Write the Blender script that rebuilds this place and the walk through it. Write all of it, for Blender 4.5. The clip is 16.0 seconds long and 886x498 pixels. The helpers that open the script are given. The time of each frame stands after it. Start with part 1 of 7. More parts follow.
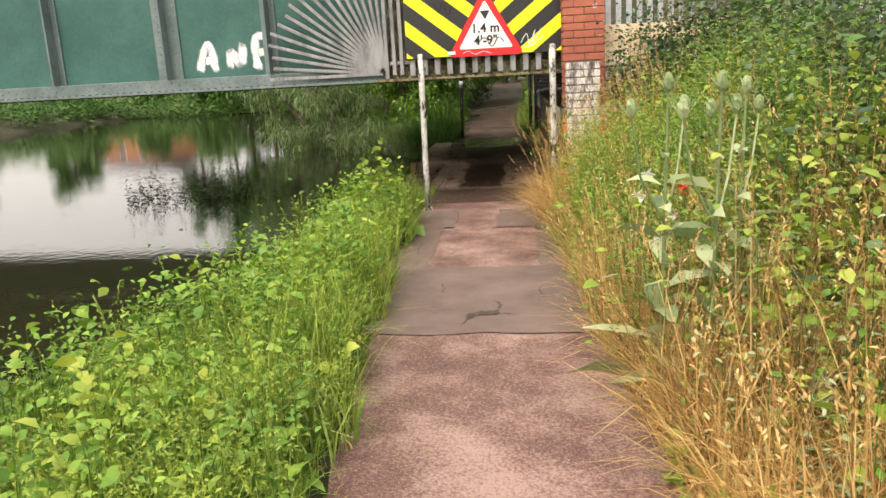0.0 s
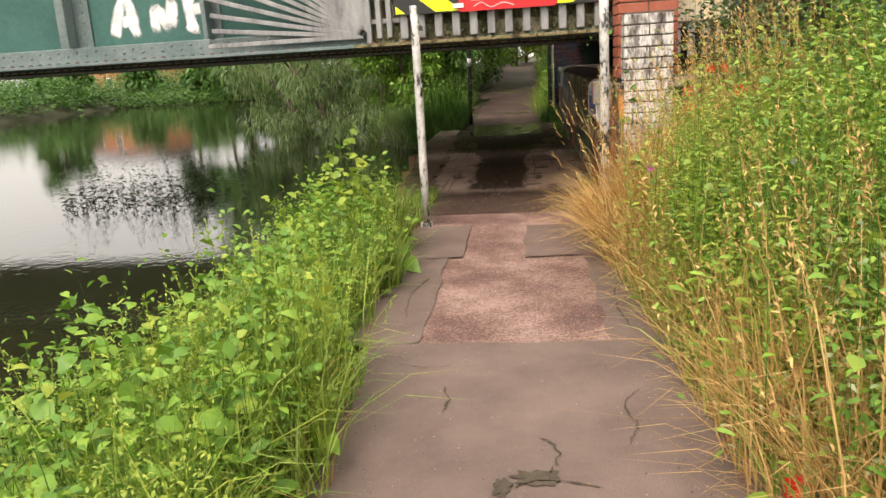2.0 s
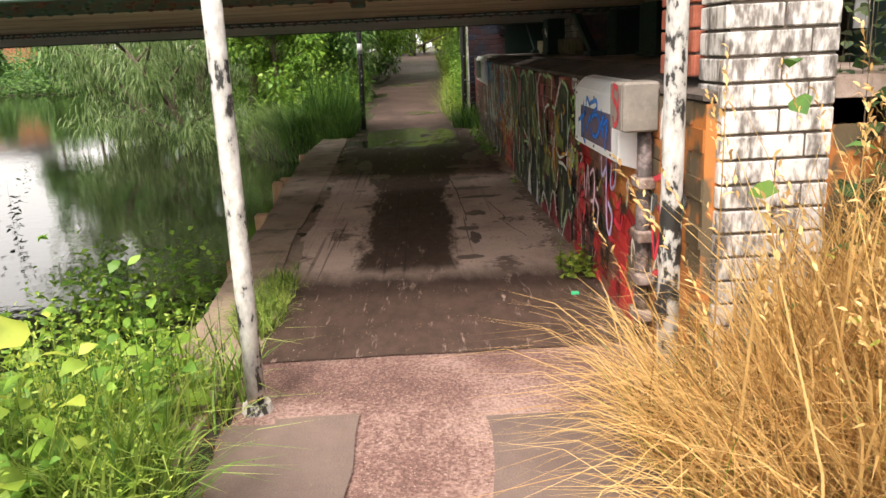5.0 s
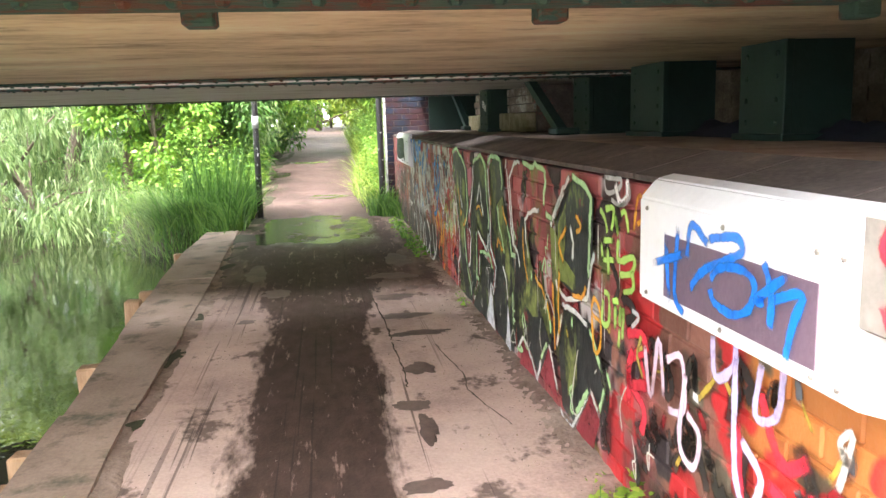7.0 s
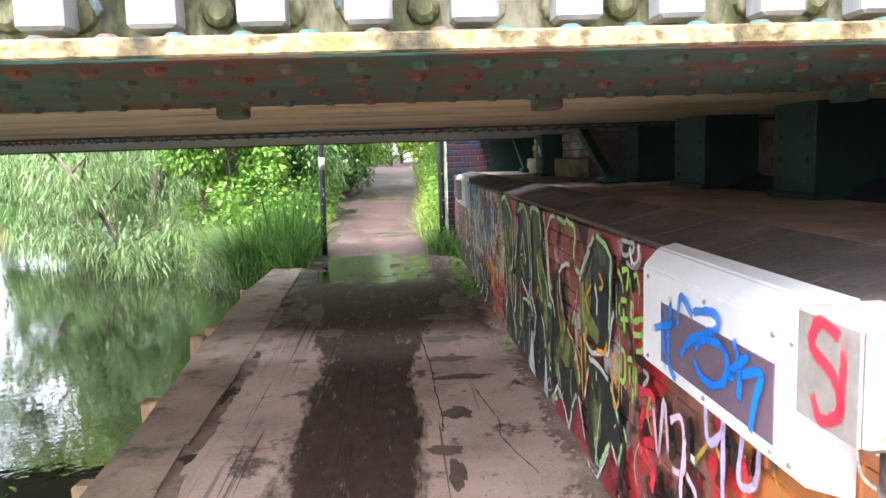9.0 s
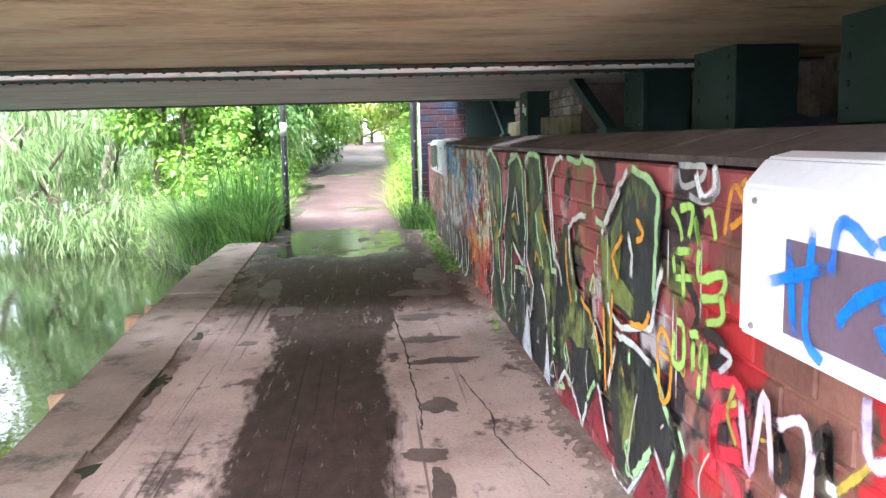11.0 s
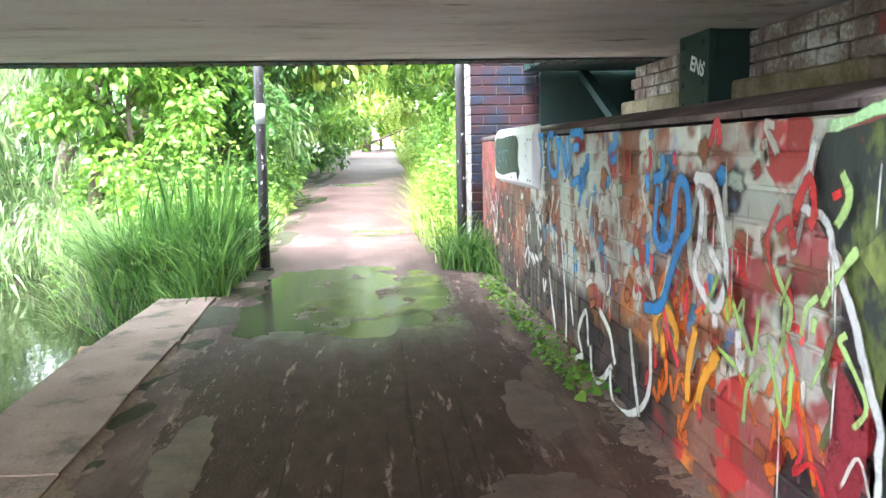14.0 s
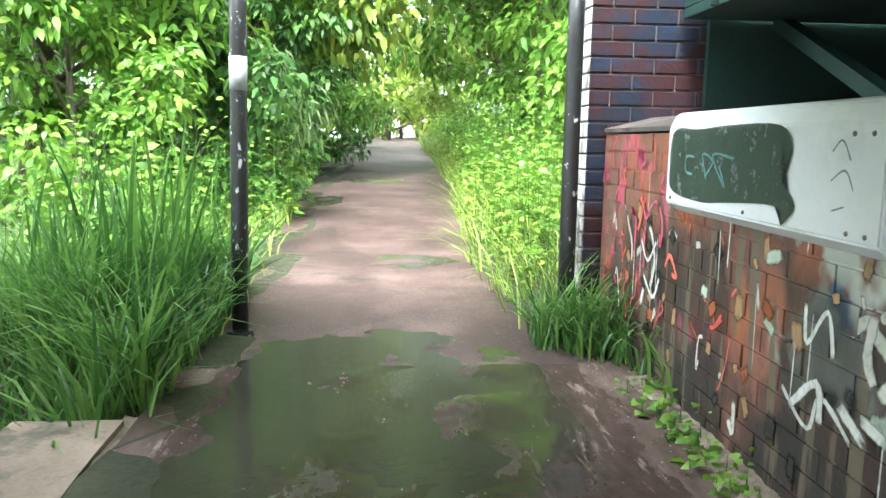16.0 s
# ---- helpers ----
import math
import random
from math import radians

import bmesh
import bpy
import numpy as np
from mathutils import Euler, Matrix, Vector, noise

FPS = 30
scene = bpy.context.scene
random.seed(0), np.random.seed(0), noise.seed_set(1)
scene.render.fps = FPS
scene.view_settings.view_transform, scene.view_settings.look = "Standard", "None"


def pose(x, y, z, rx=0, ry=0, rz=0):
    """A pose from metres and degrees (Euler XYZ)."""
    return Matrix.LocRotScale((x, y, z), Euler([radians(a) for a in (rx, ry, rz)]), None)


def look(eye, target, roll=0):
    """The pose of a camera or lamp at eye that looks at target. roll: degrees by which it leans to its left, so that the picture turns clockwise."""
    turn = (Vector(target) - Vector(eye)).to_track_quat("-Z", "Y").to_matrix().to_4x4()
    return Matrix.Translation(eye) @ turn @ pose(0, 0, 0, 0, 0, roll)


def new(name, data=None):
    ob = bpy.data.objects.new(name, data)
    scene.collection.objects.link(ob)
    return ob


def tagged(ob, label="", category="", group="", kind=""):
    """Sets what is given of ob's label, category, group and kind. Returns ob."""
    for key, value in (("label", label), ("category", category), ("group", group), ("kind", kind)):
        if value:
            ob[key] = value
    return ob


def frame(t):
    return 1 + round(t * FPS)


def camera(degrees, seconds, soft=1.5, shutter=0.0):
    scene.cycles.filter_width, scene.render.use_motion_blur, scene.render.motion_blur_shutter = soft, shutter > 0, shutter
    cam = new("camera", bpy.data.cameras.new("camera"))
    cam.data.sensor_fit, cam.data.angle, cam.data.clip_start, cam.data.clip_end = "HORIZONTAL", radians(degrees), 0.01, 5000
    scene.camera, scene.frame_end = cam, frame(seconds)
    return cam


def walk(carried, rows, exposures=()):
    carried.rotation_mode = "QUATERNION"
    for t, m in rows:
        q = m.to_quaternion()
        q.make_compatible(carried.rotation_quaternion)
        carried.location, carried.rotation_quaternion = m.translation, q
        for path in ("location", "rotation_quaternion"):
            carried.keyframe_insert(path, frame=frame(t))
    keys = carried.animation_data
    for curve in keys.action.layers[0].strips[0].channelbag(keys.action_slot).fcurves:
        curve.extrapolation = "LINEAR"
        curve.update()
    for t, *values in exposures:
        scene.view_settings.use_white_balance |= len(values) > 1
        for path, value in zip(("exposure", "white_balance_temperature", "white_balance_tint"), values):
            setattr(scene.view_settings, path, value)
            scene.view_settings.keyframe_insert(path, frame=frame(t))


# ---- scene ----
cam = camera(61.0, 16.0)
PATH = [
    (0, (0.886, -8.652, 1.469), (0.679, -6.713, 1.021), -3.1),
    (0.5, (0.858, -7.982, 1.403), (0.673, -6.045, 0.939), -4.1),
    (1, (0.761, -7.338, 1.373), (0.562, -5.396, 0.938), -4.5),
    (1.5, (0.707, -6.705, 1.307), (0.487, -4.762, 0.888), -4.2),
    (2, (0.661, -6.156, 1.266), (0.434, -4.227, 0.787), -3.6),
    (2.5, (0.559, -5.632, 1.26), (0.429, -3.698, 0.765), -3.4),
    (3, (0.503, -4.993, 1.209), (0.455, -3.051, 0.732), -3.6),
    (3.5, (0.447, -4.379, 1.189), (0.498, -2.449, 0.664), -4.2),
    (4, (0.476, -3.802, 1.209), (0.506, -1.875, 0.675), -3.9),
    (4.2, (0.482, -3.524, 1.231), (0.482, -1.596, 0.7), -3.8),
    (6.3, (0.426, -1.147, 1.139), (0.591, 0.783, 0.639), -1.7),
    (6.5, (0.422, -0.909, 1.14), (0.605, 1.019, 0.639), -2.3),
    (7, (0.445, -0.474, 1.195), (0.741, 1.475, 0.857), -1.9),
    (7.5, (0.446, -0.504, 1.308), (0.636, 1.476, 1.098), -1.2),
    (8, (0.482, -0.568, 1.314), (0.65, 1.415, 1.108), -1.0),
    (8.5, (0.576, -0.634, 1.302), (0.702, 1.349, 1.073), -1.8),
    (8.7, (0.592, -0.653, 1.304), (0.703, 1.33, 1.066), -1.8),
    (10.8, (0.57, -0.009, 1.107), (0.765, 1.963, 0.842), -1.9),
    (11, (0.601, 0.135, 1.07), (0.791, 2.105, 0.78), -1.6),
    (11.5, (0.546, 0.573, 1.011), (0.663, 2.528, 0.607), -0.3),
    (12, (0.567, 1.103, 0.975), (0.634, 3.057, 0.553), -0.5),
    (12.5, (0.522, 1.68, 0.951), (0.561, 3.649, 0.602), -0.4),
    (13, (0.507, 2.267, 0.943), (0.614, 4.258, 0.78), -1.2),
    (13.5, (0.469, 2.945, 0.939), (0.656, 4.928, 0.752), 0.6),
    (14, (0.464, 3.578, 0.933), (0.642, 5.553, 0.669), -1.2),
    (14.5, (0.46, 4.228, 0.932), (0.671, 6.198, 0.658), -0.5),
    (15, (0.467, 4.915, 0.902), (0.728, 6.876, 0.606), -0.1),
    (15.5, (0.374, 5.542, 0.914), (0.597, 7.511, 0.643), 0.2),
    (16, (0.279, 6.16, 0.948), (0.426, 8.133, 0.659), 0.9),
]
EXPOSURES = [(0.0, 0.35, 7500, 12), (3.0, 0.4, 7500, 12), (4.2, 0.55, 7300, 12), (6.3, 1.9, 6800, 14), (6.6, 2.15, 6600, 13), (6.9, 2.7, 6500, 13), (7.0, 2.95, 6500, 13), (7.5, 2.5, 6300, 16), (8.7, 2.45, 6000, 16), (10.8, 3.15, 5750, 16), (12.4, 3.45, 5600, 16), (13.0, 3.47, 5700, 17), (13.8, 3.6, 5800, 14), (14.5, 3.4, 5800, 12), (15.3, 3.2, 5800, 7), (16.0, 2.8, 5900, 3)]
walk(cam, [(t, look(eye, target, roll)) for t, eye, target, roll in PATH], EXPOSURES)

# ---- world and light: bright overcast midday ----
world = bpy.data.worlds.new("overcast_sky")
scene.world = world
world.use_nodes = True
wn = world.node_tree
sky = wn.nodes.new("ShaderNodeTexSky")
sky.sky_type = "NISHITA"
sky.sun_disc = False
sky.sun_elevation, sky.sun_rotation = radians(55), radians(200)
sky.air_density, sky.dust_density, sky.ozone_density = 1.0, 6.0, 1.0
haze = wn.nodes.new("ShaderNodeHueSaturation")
haze.inputs["Saturation"].default_value, haze.inputs["Value"].default_value = 0.25, 2.6
wn.links.new(sky.outputs[0], haze.inputs["Color"])
cloud = wn.nodes.new("ShaderNodeMix")
cloud.data_type = "RGBA"
cloud.inputs[0].default_value = 0.65
cloud.inputs[7].default_value = (10.4, 10.6, 10.9, 1)
wn.links.new(haze.outputs[0], cloud.inputs[6])
wn.links.new(cloud.outputs[2], wn.nodes["Background"].inputs[0])
wn.nodes["Background"].inputs[1].default_value = 0.125
sun_data = bpy.data.lights.new("sun", "SUN")
sun_data.energy, sun_data.angle, sun_data.color = 1.5, radians(10), (1.0, 0.95, 0.88)
sun = new("sun", sun_data)
sun.matrix_world = look((-6, -16, 25), (0, 0, 0))

# ---- mesh helpers ----
rng = np.random.default_rng(7)


def smooth(a, b, x):
    t = np.clip((x - a) / (b - a), 0, 1)
    return t * t * (3 - 2 * t)


def fast_mesh(name, verts, tris, material):
    me = bpy.data.meshes.new(name)
    verts, tris = np.asarray(verts, np.float32), np.asarray(tris, np.int32)
    me.vertices.add(len(verts))
    me.vertices.foreach_set("co", verts.ravel())
    me.loops.add(tris.size)
    me.loops.foreach_set("vertex_index", tris.ravel())
    me.polygons.add(len(tris))
    me.polygons.foreach_set("loop_start", np.arange(0, tris.size, tris.shape[1], dtype=np.int32))
    me.update(calc_edges=True)
    me.validate()
    me.materials.append(material)
    return me


def from_bm(name, bm, material, smooth_shade=False):
    bmesh.ops.recalc_face_normals(bm, faces=bm.faces)
    me = bpy.data.meshes.new(name)
    bm.to_mesh(me)
    bm.free()
    me.materials.append(material)
    if smooth_shade:
        me.polygons.foreach_set("use_smooth", [True] * len(me.polygons))
    return me


def part(name, bm, material=None, parent=None, label="", smooth_shade=False):
    me = from_bm(name, bm, material, smooth_shade) if isinstance(bm, bmesh.types.BMesh) else bm
    ob = new(name, me)
    ob.parent = parent
    return tagged(ob, label)


def thing(name, label, category, group="", kind="", at=(0, 0, 0)):
    ob = new(name)
    ob.location = at
    ob.empty_display_size = 0.1
    return tagged(ob, label, category, group, kind)


def box(bm, x0, x1, y0, y1, z0, z1, bevel=0.0):
    r = bmesh.ops.create_cube(bm, size=1, matrix=Matrix.Translation(((x0 + x1) / 2, (y0 + y1) / 2, (z0 + z1) / 2)) @ Matrix.Diagonal((x1 - x0, y1 - y0, z1 - z0, 1)))
    if bevel:
        edges = list({e for v in r["verts"] for e in v.link_edges})
        bmesh.ops.bevel(bm, geom=edges, offset=bevel, segments=1, affect="EDGES")
    return r["verts"]


def boxed(x0, x1, y0, y1, z0, z1, bevel=0.0):
    bm = bmesh.new()
    box(bm, x0, x1, y0, y1, z0, z1, bevel)
    return bm


def tube(bm, points, radii, sides=8, cap=True):
    """A round tube along points, of the given radii."""
    rings = []
    for i, p in enumerate(points):
        p = Vector(p)
        d = (Vector(points[min(i + 1, len(points) - 1)]) - Vector(points[max(i - 1, 0)])).normalized()
        a = d.orthogonal().normalized() if i == 0 else (a - d * a.dot(d)).normalized()
        b = d.cross(a)
        rings.append([bm.verts.new(p + (a * math.cos(k * math.tau / sides) + b * math.sin(k * math.tau / sides)) * radii[i]) for k in range(sides)])
    for r, s in zip(rings, rings[1:]):
        for k in range(sides):
            bm.faces.new((r[k], r[(k + 1) % sides], s[(k + 1) % sides], s[k]))
    if cap:
        bm.faces.new(rings[0][::-1])
        bm.faces.new(rings[-1])


def rivet(bm, x, y, z, r, axis):
    """A domed rivet head that stands out along axis."""
    sides = 10 if r > 0.02 else 6
    d = Vector(axis)
    a = d.orthogonal().normalized()
    b = d.cross(a)
    c = Vector((x, y, z))
    rings = [[bm.verts.new(c + d * r * h + (a * math.cos(k * math.tau / sides) + b * math.sin(k * math.tau / sides)) * r * w) for k in range(sides)] for h, w in ((0, 1.0), (0.4, 0.88), (0.7, 0.5))]
    for low, top in zip(rings, rings[1:]):
        for k in range(sides):
            bm.faces.new((low[k], low[(k + 1) % sides], top[(k + 1) % sides], top[k]))
    bm.faces.new(rings[-1])


def curve_points(points, steps=6):
    """Points along a smooth curve through the given ones."""
    p = [np.array(q, float) for q in points]
    if len(p) < 3:
        return p
    p = [2 * p[0] - p[1], *p, 2 * p[-1] - p[-2]]
    out = []
    for i in range(1, len(p) - 2):
        for s in range(steps):
            t = s / steps
            out.append(0.5 * (2 * p[i] + (p[i + 1] - p[i - 1]) * t + (2 * p[i - 1] - 5 * p[i] + 4 * p[i + 1] - p[i + 2]) * t**2 + (3 * p[i] - p[i - 1] - 3 * p[i + 1] + p[i + 2]) * t**3))
    return out + [p[-2]]


def stroke(bm, points, width, place, bend=True, lift=0.0):
    """A sprayed stroke, dense in its middle and thin at its edges; place(u, v, h) lays it on its surface."""
    layer = bm.verts.layers.float.get("feather") or bm.verts.layers.float.new("feather")
    p = curve_points(points, 5) if bend else [np.array(q, float) for q in points]
    if len(p) == 2:
        p = [p[0], p[0] * 0.67 + p[1] * 0.33, p[0] * 0.33 + p[1] * 0.67, p[1]]
    rails = []
    for i, q in enumerate(p):
        d = p[min(i + 1, len(p) - 1)] - p[max(i - 1, 0)]
        d = d / (np.hypot(*d) + 1e-9)
        w = width * 0.62 * (0.85 + 0.3 * random.random())
        n = np.array((-d[1], d[0]))
        end = i in (0, len(p) - 1)
        row = []
        for s, f in ((-1, 0.0), (-0.45, 1.0), (0.45, 1.0), (1, 0.0)):
            v = bm.verts.new(place(*(q + n * w * s), lift))
            v[layer] = 0.15 if end and f else f
            row.append(v)
        rails.append(row)
    for a, b in zip(rails, rails[1:]):
        for k in range(3):
            bm.faces.new((a[k], b[k], b[k + 1], a[k + 1]))


def blob(bm, points, place, lift=0.0, bend=True):
    """A painted filled shape."""
    layer = bm.verts.layers.float.get("feather") or bm.verts.layers.float.new("feather")
    p = curve_points([*points, points[0]], 4)[:-1] if bend else points
    vs = [bm.verts.new(place(u, v, lift)) for u, v in p]
    for v in vs:
        v[layer] = 1.0
    bmesh.ops.triangulate(bm, faces=[bm.faces.new(vs)])


def lettering(text, size, material, bold=0.0):
    cu = bpy.data.curves.new("lettering", "FONT")
    cu.body, cu.size, cu.align_x, cu.offset, cu.extrude, cu.resolution_u = text, size, "CENTER", bold, 0.0008, 3
    ob = new("lettering_source", cu)
    me = bpy.data.meshes.new_from_object(ob)
    bpy.data.objects.remove(ob)
    me.materials.clear()
    me.materials.append(material)
    return me


# ---- materials ----
def material(name, stops, scale=6.0, rough=0.8, metal=0.0, bump=0.2, fine=60.0, coords="Object", island=0.0, spots=None, stretch=(1, 1, 1), leafy=0.0, spec=0.5, grain=0.35):
    """Two scales of noise through a colour ramp, a fine bump, and dirt spots; island: how far each piece differs."""
    m = bpy.data.materials.new(name)
    m.use_nodes = True
    nt = m.node_tree
    n, l = nt.nodes, nt.links
    b = n["Principled BSDF"]
    tc = n.new("ShaderNodeTexCoord")
    geo = n.new("ShaderNodeNewGeometry")
    mp = n.new("ShaderNodeMapping")
    mp.inputs["Scale"].default_value = stretch
    l.new(geo.outputs["Position"] if coords == "World" else tc.outputs[coords], mp.inputs[0])
    n1, n2 = n.new("ShaderNodeTexNoise"), n.new("ShaderNodeTexNoise")
    n1.inputs["Scale"].default_value, n1.inputs["Detail"].default_value, n1.inputs["Roughness"].default_value = scale, 6, 0.62
    n2.inputs["Scale"].default_value, n2.inputs["Detail"].default_value = fine, 4
    for q in (n1, n2):
        l.new(mp.outputs[0], q.inputs["Vector"])
    mix = n.new("ShaderNodeMath")
    mix.operation = "MULTIPLY_ADD"
    l.new(n2.outputs[0], mix.inputs[0])
    mix.inputs[1].default_value = grain
    l.new(n1.outputs[0], mix.inputs[2])
    fac = mix.outputs[0]
    if island:
        ma = n.new("ShaderNodeMath")
        ma.operation = "MULTIPLY_ADD"
        l.new(geo.outputs["Random Per Island"], ma.inputs[0])
        ma.inputs[1].default_value = island
        l.new(fac, ma.inputs[2])
        sb = n.new("ShaderNodeMath")
        sb.operation = "SUBTRACT"
        l.new(ma.outputs[0], sb.inputs[0])
        sb.inputs[1].default_value = island / 2
        fac = sb.outputs[0]
    ramp = n.new("ShaderNodeValToRGB")
    ramp.color_ramp.interpolation = "LINEAR"
    el = ramp.color_ramp.elements
    while len(el) < len(stops):
        el.new(0.5)
    for e, (at, c) in zip(el, stops):
        e.position, e.color = at, (*c, 1)
    l.new(fac, ramp.inputs[0])
    colour = ramp.outputs[0]
    if spots:
        c, sc, lo, hi = spots
        n3 = n.new("ShaderNodeTexNoise")
        n3.inputs["Scale"].default_value, n3.inputs["Detail"].default_value, n3.inputs["Roughness"].default_value = sc, 5, 0.7
        l.new(mp.outputs[0], n3.inputs["Vector"])
        mr = n.new("ShaderNodeMapRange")
        mr.inputs[1].default_value, mr.inputs[2].default_value = lo, hi
        l.new(n3.outputs[0], mr.inputs[0])
        mx = n.new("ShaderNodeMix")
        mx.data_type = "RGBA"
        l.new(mr.outputs[0], mx.inputs[0])
        l.new(colour, mx.inputs[6])
        mx.inputs[7].default_value = (*c, 1)
        colour = mx.outputs[2]
    l.new(colour, b.inputs["Base Color"])
    b.inputs["Roughness"].default_value, b.inputs["Metallic"].default_value = rough, metal
    b.inputs["Specular IOR Level"].default_value = spec
    if bump:
        bp = n.new("ShaderNodeBump")
        bp.inputs["Strength"].default_value, bp.inputs["Distance"].default_value = bump, 0.02
        l.new(mix.outputs[0], bp.inputs["Height"])
        l.new(bp.outputs[0], b.inputs["Normal"])
    if leafy:
        tr = n.new("ShaderNodeBsdfTranslucent")
        l.new(colour, tr.inputs[0])
        ms = n.new("ShaderNodeMixShader")
        ms.inputs[0].default_value = leafy
        l.new(b.outputs[0], ms.inputs[1])
        l.new(tr.outputs[0], ms.inputs[2])
        l.new(ms.outputs[0], n["Material Output"].inputs[0])
    return m


def plain(name, colour, rough=0.6, bump=0.15, metal=0.0, var=0.25, scale=12, leafy=0.0):
    lo, hi = tuple(c * (1 - var) for c in colour), tuple(min(1, c * (1 + var)) for c in colour)
    return material(name, [(0.35, lo), (0.85, hi)], scale, rough, metal, bump, leafy=leafy, island=0.25)


M_RED = material("red_tarmac", [(0.52, (0.055, 0.03, 0.026)), (0.78, (0.165, 0.088, 0.075)), (0.98, (0.36, 0.24, 0.21))], 2.0, 0.85, 0, 1.0, 75, "World", spots=((0.42, 0.31, 0.27), 110, 0.58, 0.64), grain=0.62)
# damp tarmac, its colours also darkened to hold down the far path's brightness
M_DAMPRED = material("damp_darkened_red_tarmac", [(0.5, (0.035, 0.021, 0.018)), (0.78, (0.084, 0.050, 0.045)), (0.98, (0.175, 0.119, 0.105))], 1.4, 0.6, 0, 0.8, 75, "World", spots=((0.05, 0.035, 0.028), 2.2, 0.54, 0.66), grain=0.55)
M_DARKTAR = material("worn_tarmac", [(0.3, (0.076, 0.054, 0.047)), (0.9, (0.205, 0.146, 0.128))], 2.5, 0.85, 0, 0.6, 150, "World", spots=((0.25, 0.2, 0.17), 22, 0.66, 0.72))
M_CONC = material("path_concrete", [(0.35, (0.28, 0.203, 0.172)), (0.64, (0.54, 0.402, 0.345)), (0.92, (0.68, 0.53, 0.45))], 1.8, 0.8, 0, 0.35, 70, "World", spots=((0.10, 0.075, 0.06), 2.4, 0.60, 0.72))
M_SILT = material("brown_silt", [(0.4, (0.13, 0.096, 0.075)), (0.65, (0.28, 0.21, 0.168)), (0.9, (0.45, 0.35, 0.285))], 5, 0.95, 0, 0.9, 60, "World")
M_SOIL = material("dark_soil", [(0.3, (0.025, 0.02, 0.014)), (0.85, (0.09, 0.07, 0.05))], 5, 0.95, 0, 0.9, 60, "World")
M_GROUND = material("bank_soil_and_moss", [(0.3, (0.016, 0.02, 0.009)), (0.85, (0.06, 0.062, 0.03))], 3, 0.95, 0, 0.8, 40, "World")
M_KERB = material("kerb_stone", [(0.3, (0.16, 0.115, 0.085)), (0.55, (0.26, 0.19, 0.145)), (0.85, (0.38, 0.285, 0.225))], 2.2, 0.85, 0, 0.4, 60, "World", spots=((0.12, 0.10, 0.07), 4, 0.52, 0.66))
M_SOF1 = material("buff_soffit", [(0.45, (0.42, 0.30, 0.19)), (0.66, (0.76, 0.60, 0.41)), (0.86, (0.84, 0.78, 0.60))], 2.2, 0.9, 0, 0.5, 40, "World", stretch=(0.5, 1.5, 1), spots=((0.2, 0.13, 0.08), 3.6, 0.6, 0.73), grain=0.3)
M_SOF2 = material("grey_soffit", [(0.42, (0.48, 0.40, 0.36)), (0.6, (0.78, 0.70, 0.65)), (0.84, (0.86, 0.82, 0.78))], 2.6, 0.9, 0, 0.5, 40, "World", stretch=(0.5, 1.6, 1), spots=((0.22, 0.17, 0.14), 4.0, 0.6, 0.72), grain=0.3)
M_GREEN = material("green_girder_paint", [(0.25, (0.009, 0.053, 0.043)), (0.6, (0.019, 0.090, 0.077)), (0.9, (0.043, 0.136, 0.118))], 1.4, 0.55, 0, 0.12, 30, "World", spots=((0.16, 0.06, 0.035), 3.4, 0.70, 0.76))
M_GREYG = material("grey_green_girder_paint", [(0.25, (0.053, 0.083, 0.083)), (0.6, (0.105, 0.146, 0.146)), (0.9, (0.188, 0.232, 0.232))], 2.5, 0.55, 0, 0.2, 40, "World", spots=((0.11, 0.05, 0.03), 6, 0.67, 0.75))
M_FLANGE = material("flaking_flange_paint", [(0.3, (0.012, 0.027, 0.021)), (0.55, (0.021, 0.060, 0.048)), (0.8, (0.036, 0.084, 0.066))], 5, 0.7, 0, 0.6, 40, "World", stretch=(0.7, 1.6, 1.6), spots=((0.10, 0.035, 0.022), 8, 0.49, 0.57))
M_LEDGE = material("lichened_ledge", [(0.5, (0.02, 0.018, 0.01)), (0.62, (0.10, 0.075, 0.03)), (0.72, (0.24, 0.205, 0.115)), (0.85, (0.12, 0.045, 0.018))], 9, 0.9, 0, 0.8, 50, "World", spots=((0.16, 0.17, 0.05), 9, 0.55, 0.66))
M_MOSSWEB = material("mossy_stained_plate", [(0.5, (0.022, 0.024, 0.011)), (0.68, (0.098, 0.098, 0.041)), (0.82, (0.285, 0.262, 0.180))], 7, 0.85, 0, 0.6, 50, "World", stretch=(1.4, 1, 0.6))
M_WHITEP = material("grey_white_paint", [(0.4, (0.07, 0.07, 0.075)), (0.62, (0.2, 0.2, 0.207)), (0.9, (0.33, 0.33, 0.335))], 7, 0.5, 0, 0.2, 50, "World", stretch=(1, 1, 0.3), spots=((0.14, 0.12, 0.11), 11, 0.72, 0.78))
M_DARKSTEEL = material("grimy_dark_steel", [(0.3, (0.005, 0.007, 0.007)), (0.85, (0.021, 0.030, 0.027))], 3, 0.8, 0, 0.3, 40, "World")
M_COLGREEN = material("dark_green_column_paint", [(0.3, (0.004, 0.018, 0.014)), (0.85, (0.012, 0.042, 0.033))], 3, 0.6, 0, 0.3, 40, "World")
M_YELLOW = plain("fluorescent_yellow_sheet", (0.72, 0.86, 0.02), 0.4, 0.03, var=0.06)
M_BLACK = plain("black_sheet", (0.015, 0.015, 0.016), 0.4, 0.03)
M_SIGNRED = plain("sign_red", (0.55, 0.015, 0.02), 0.4, 0.03, var=0.1)
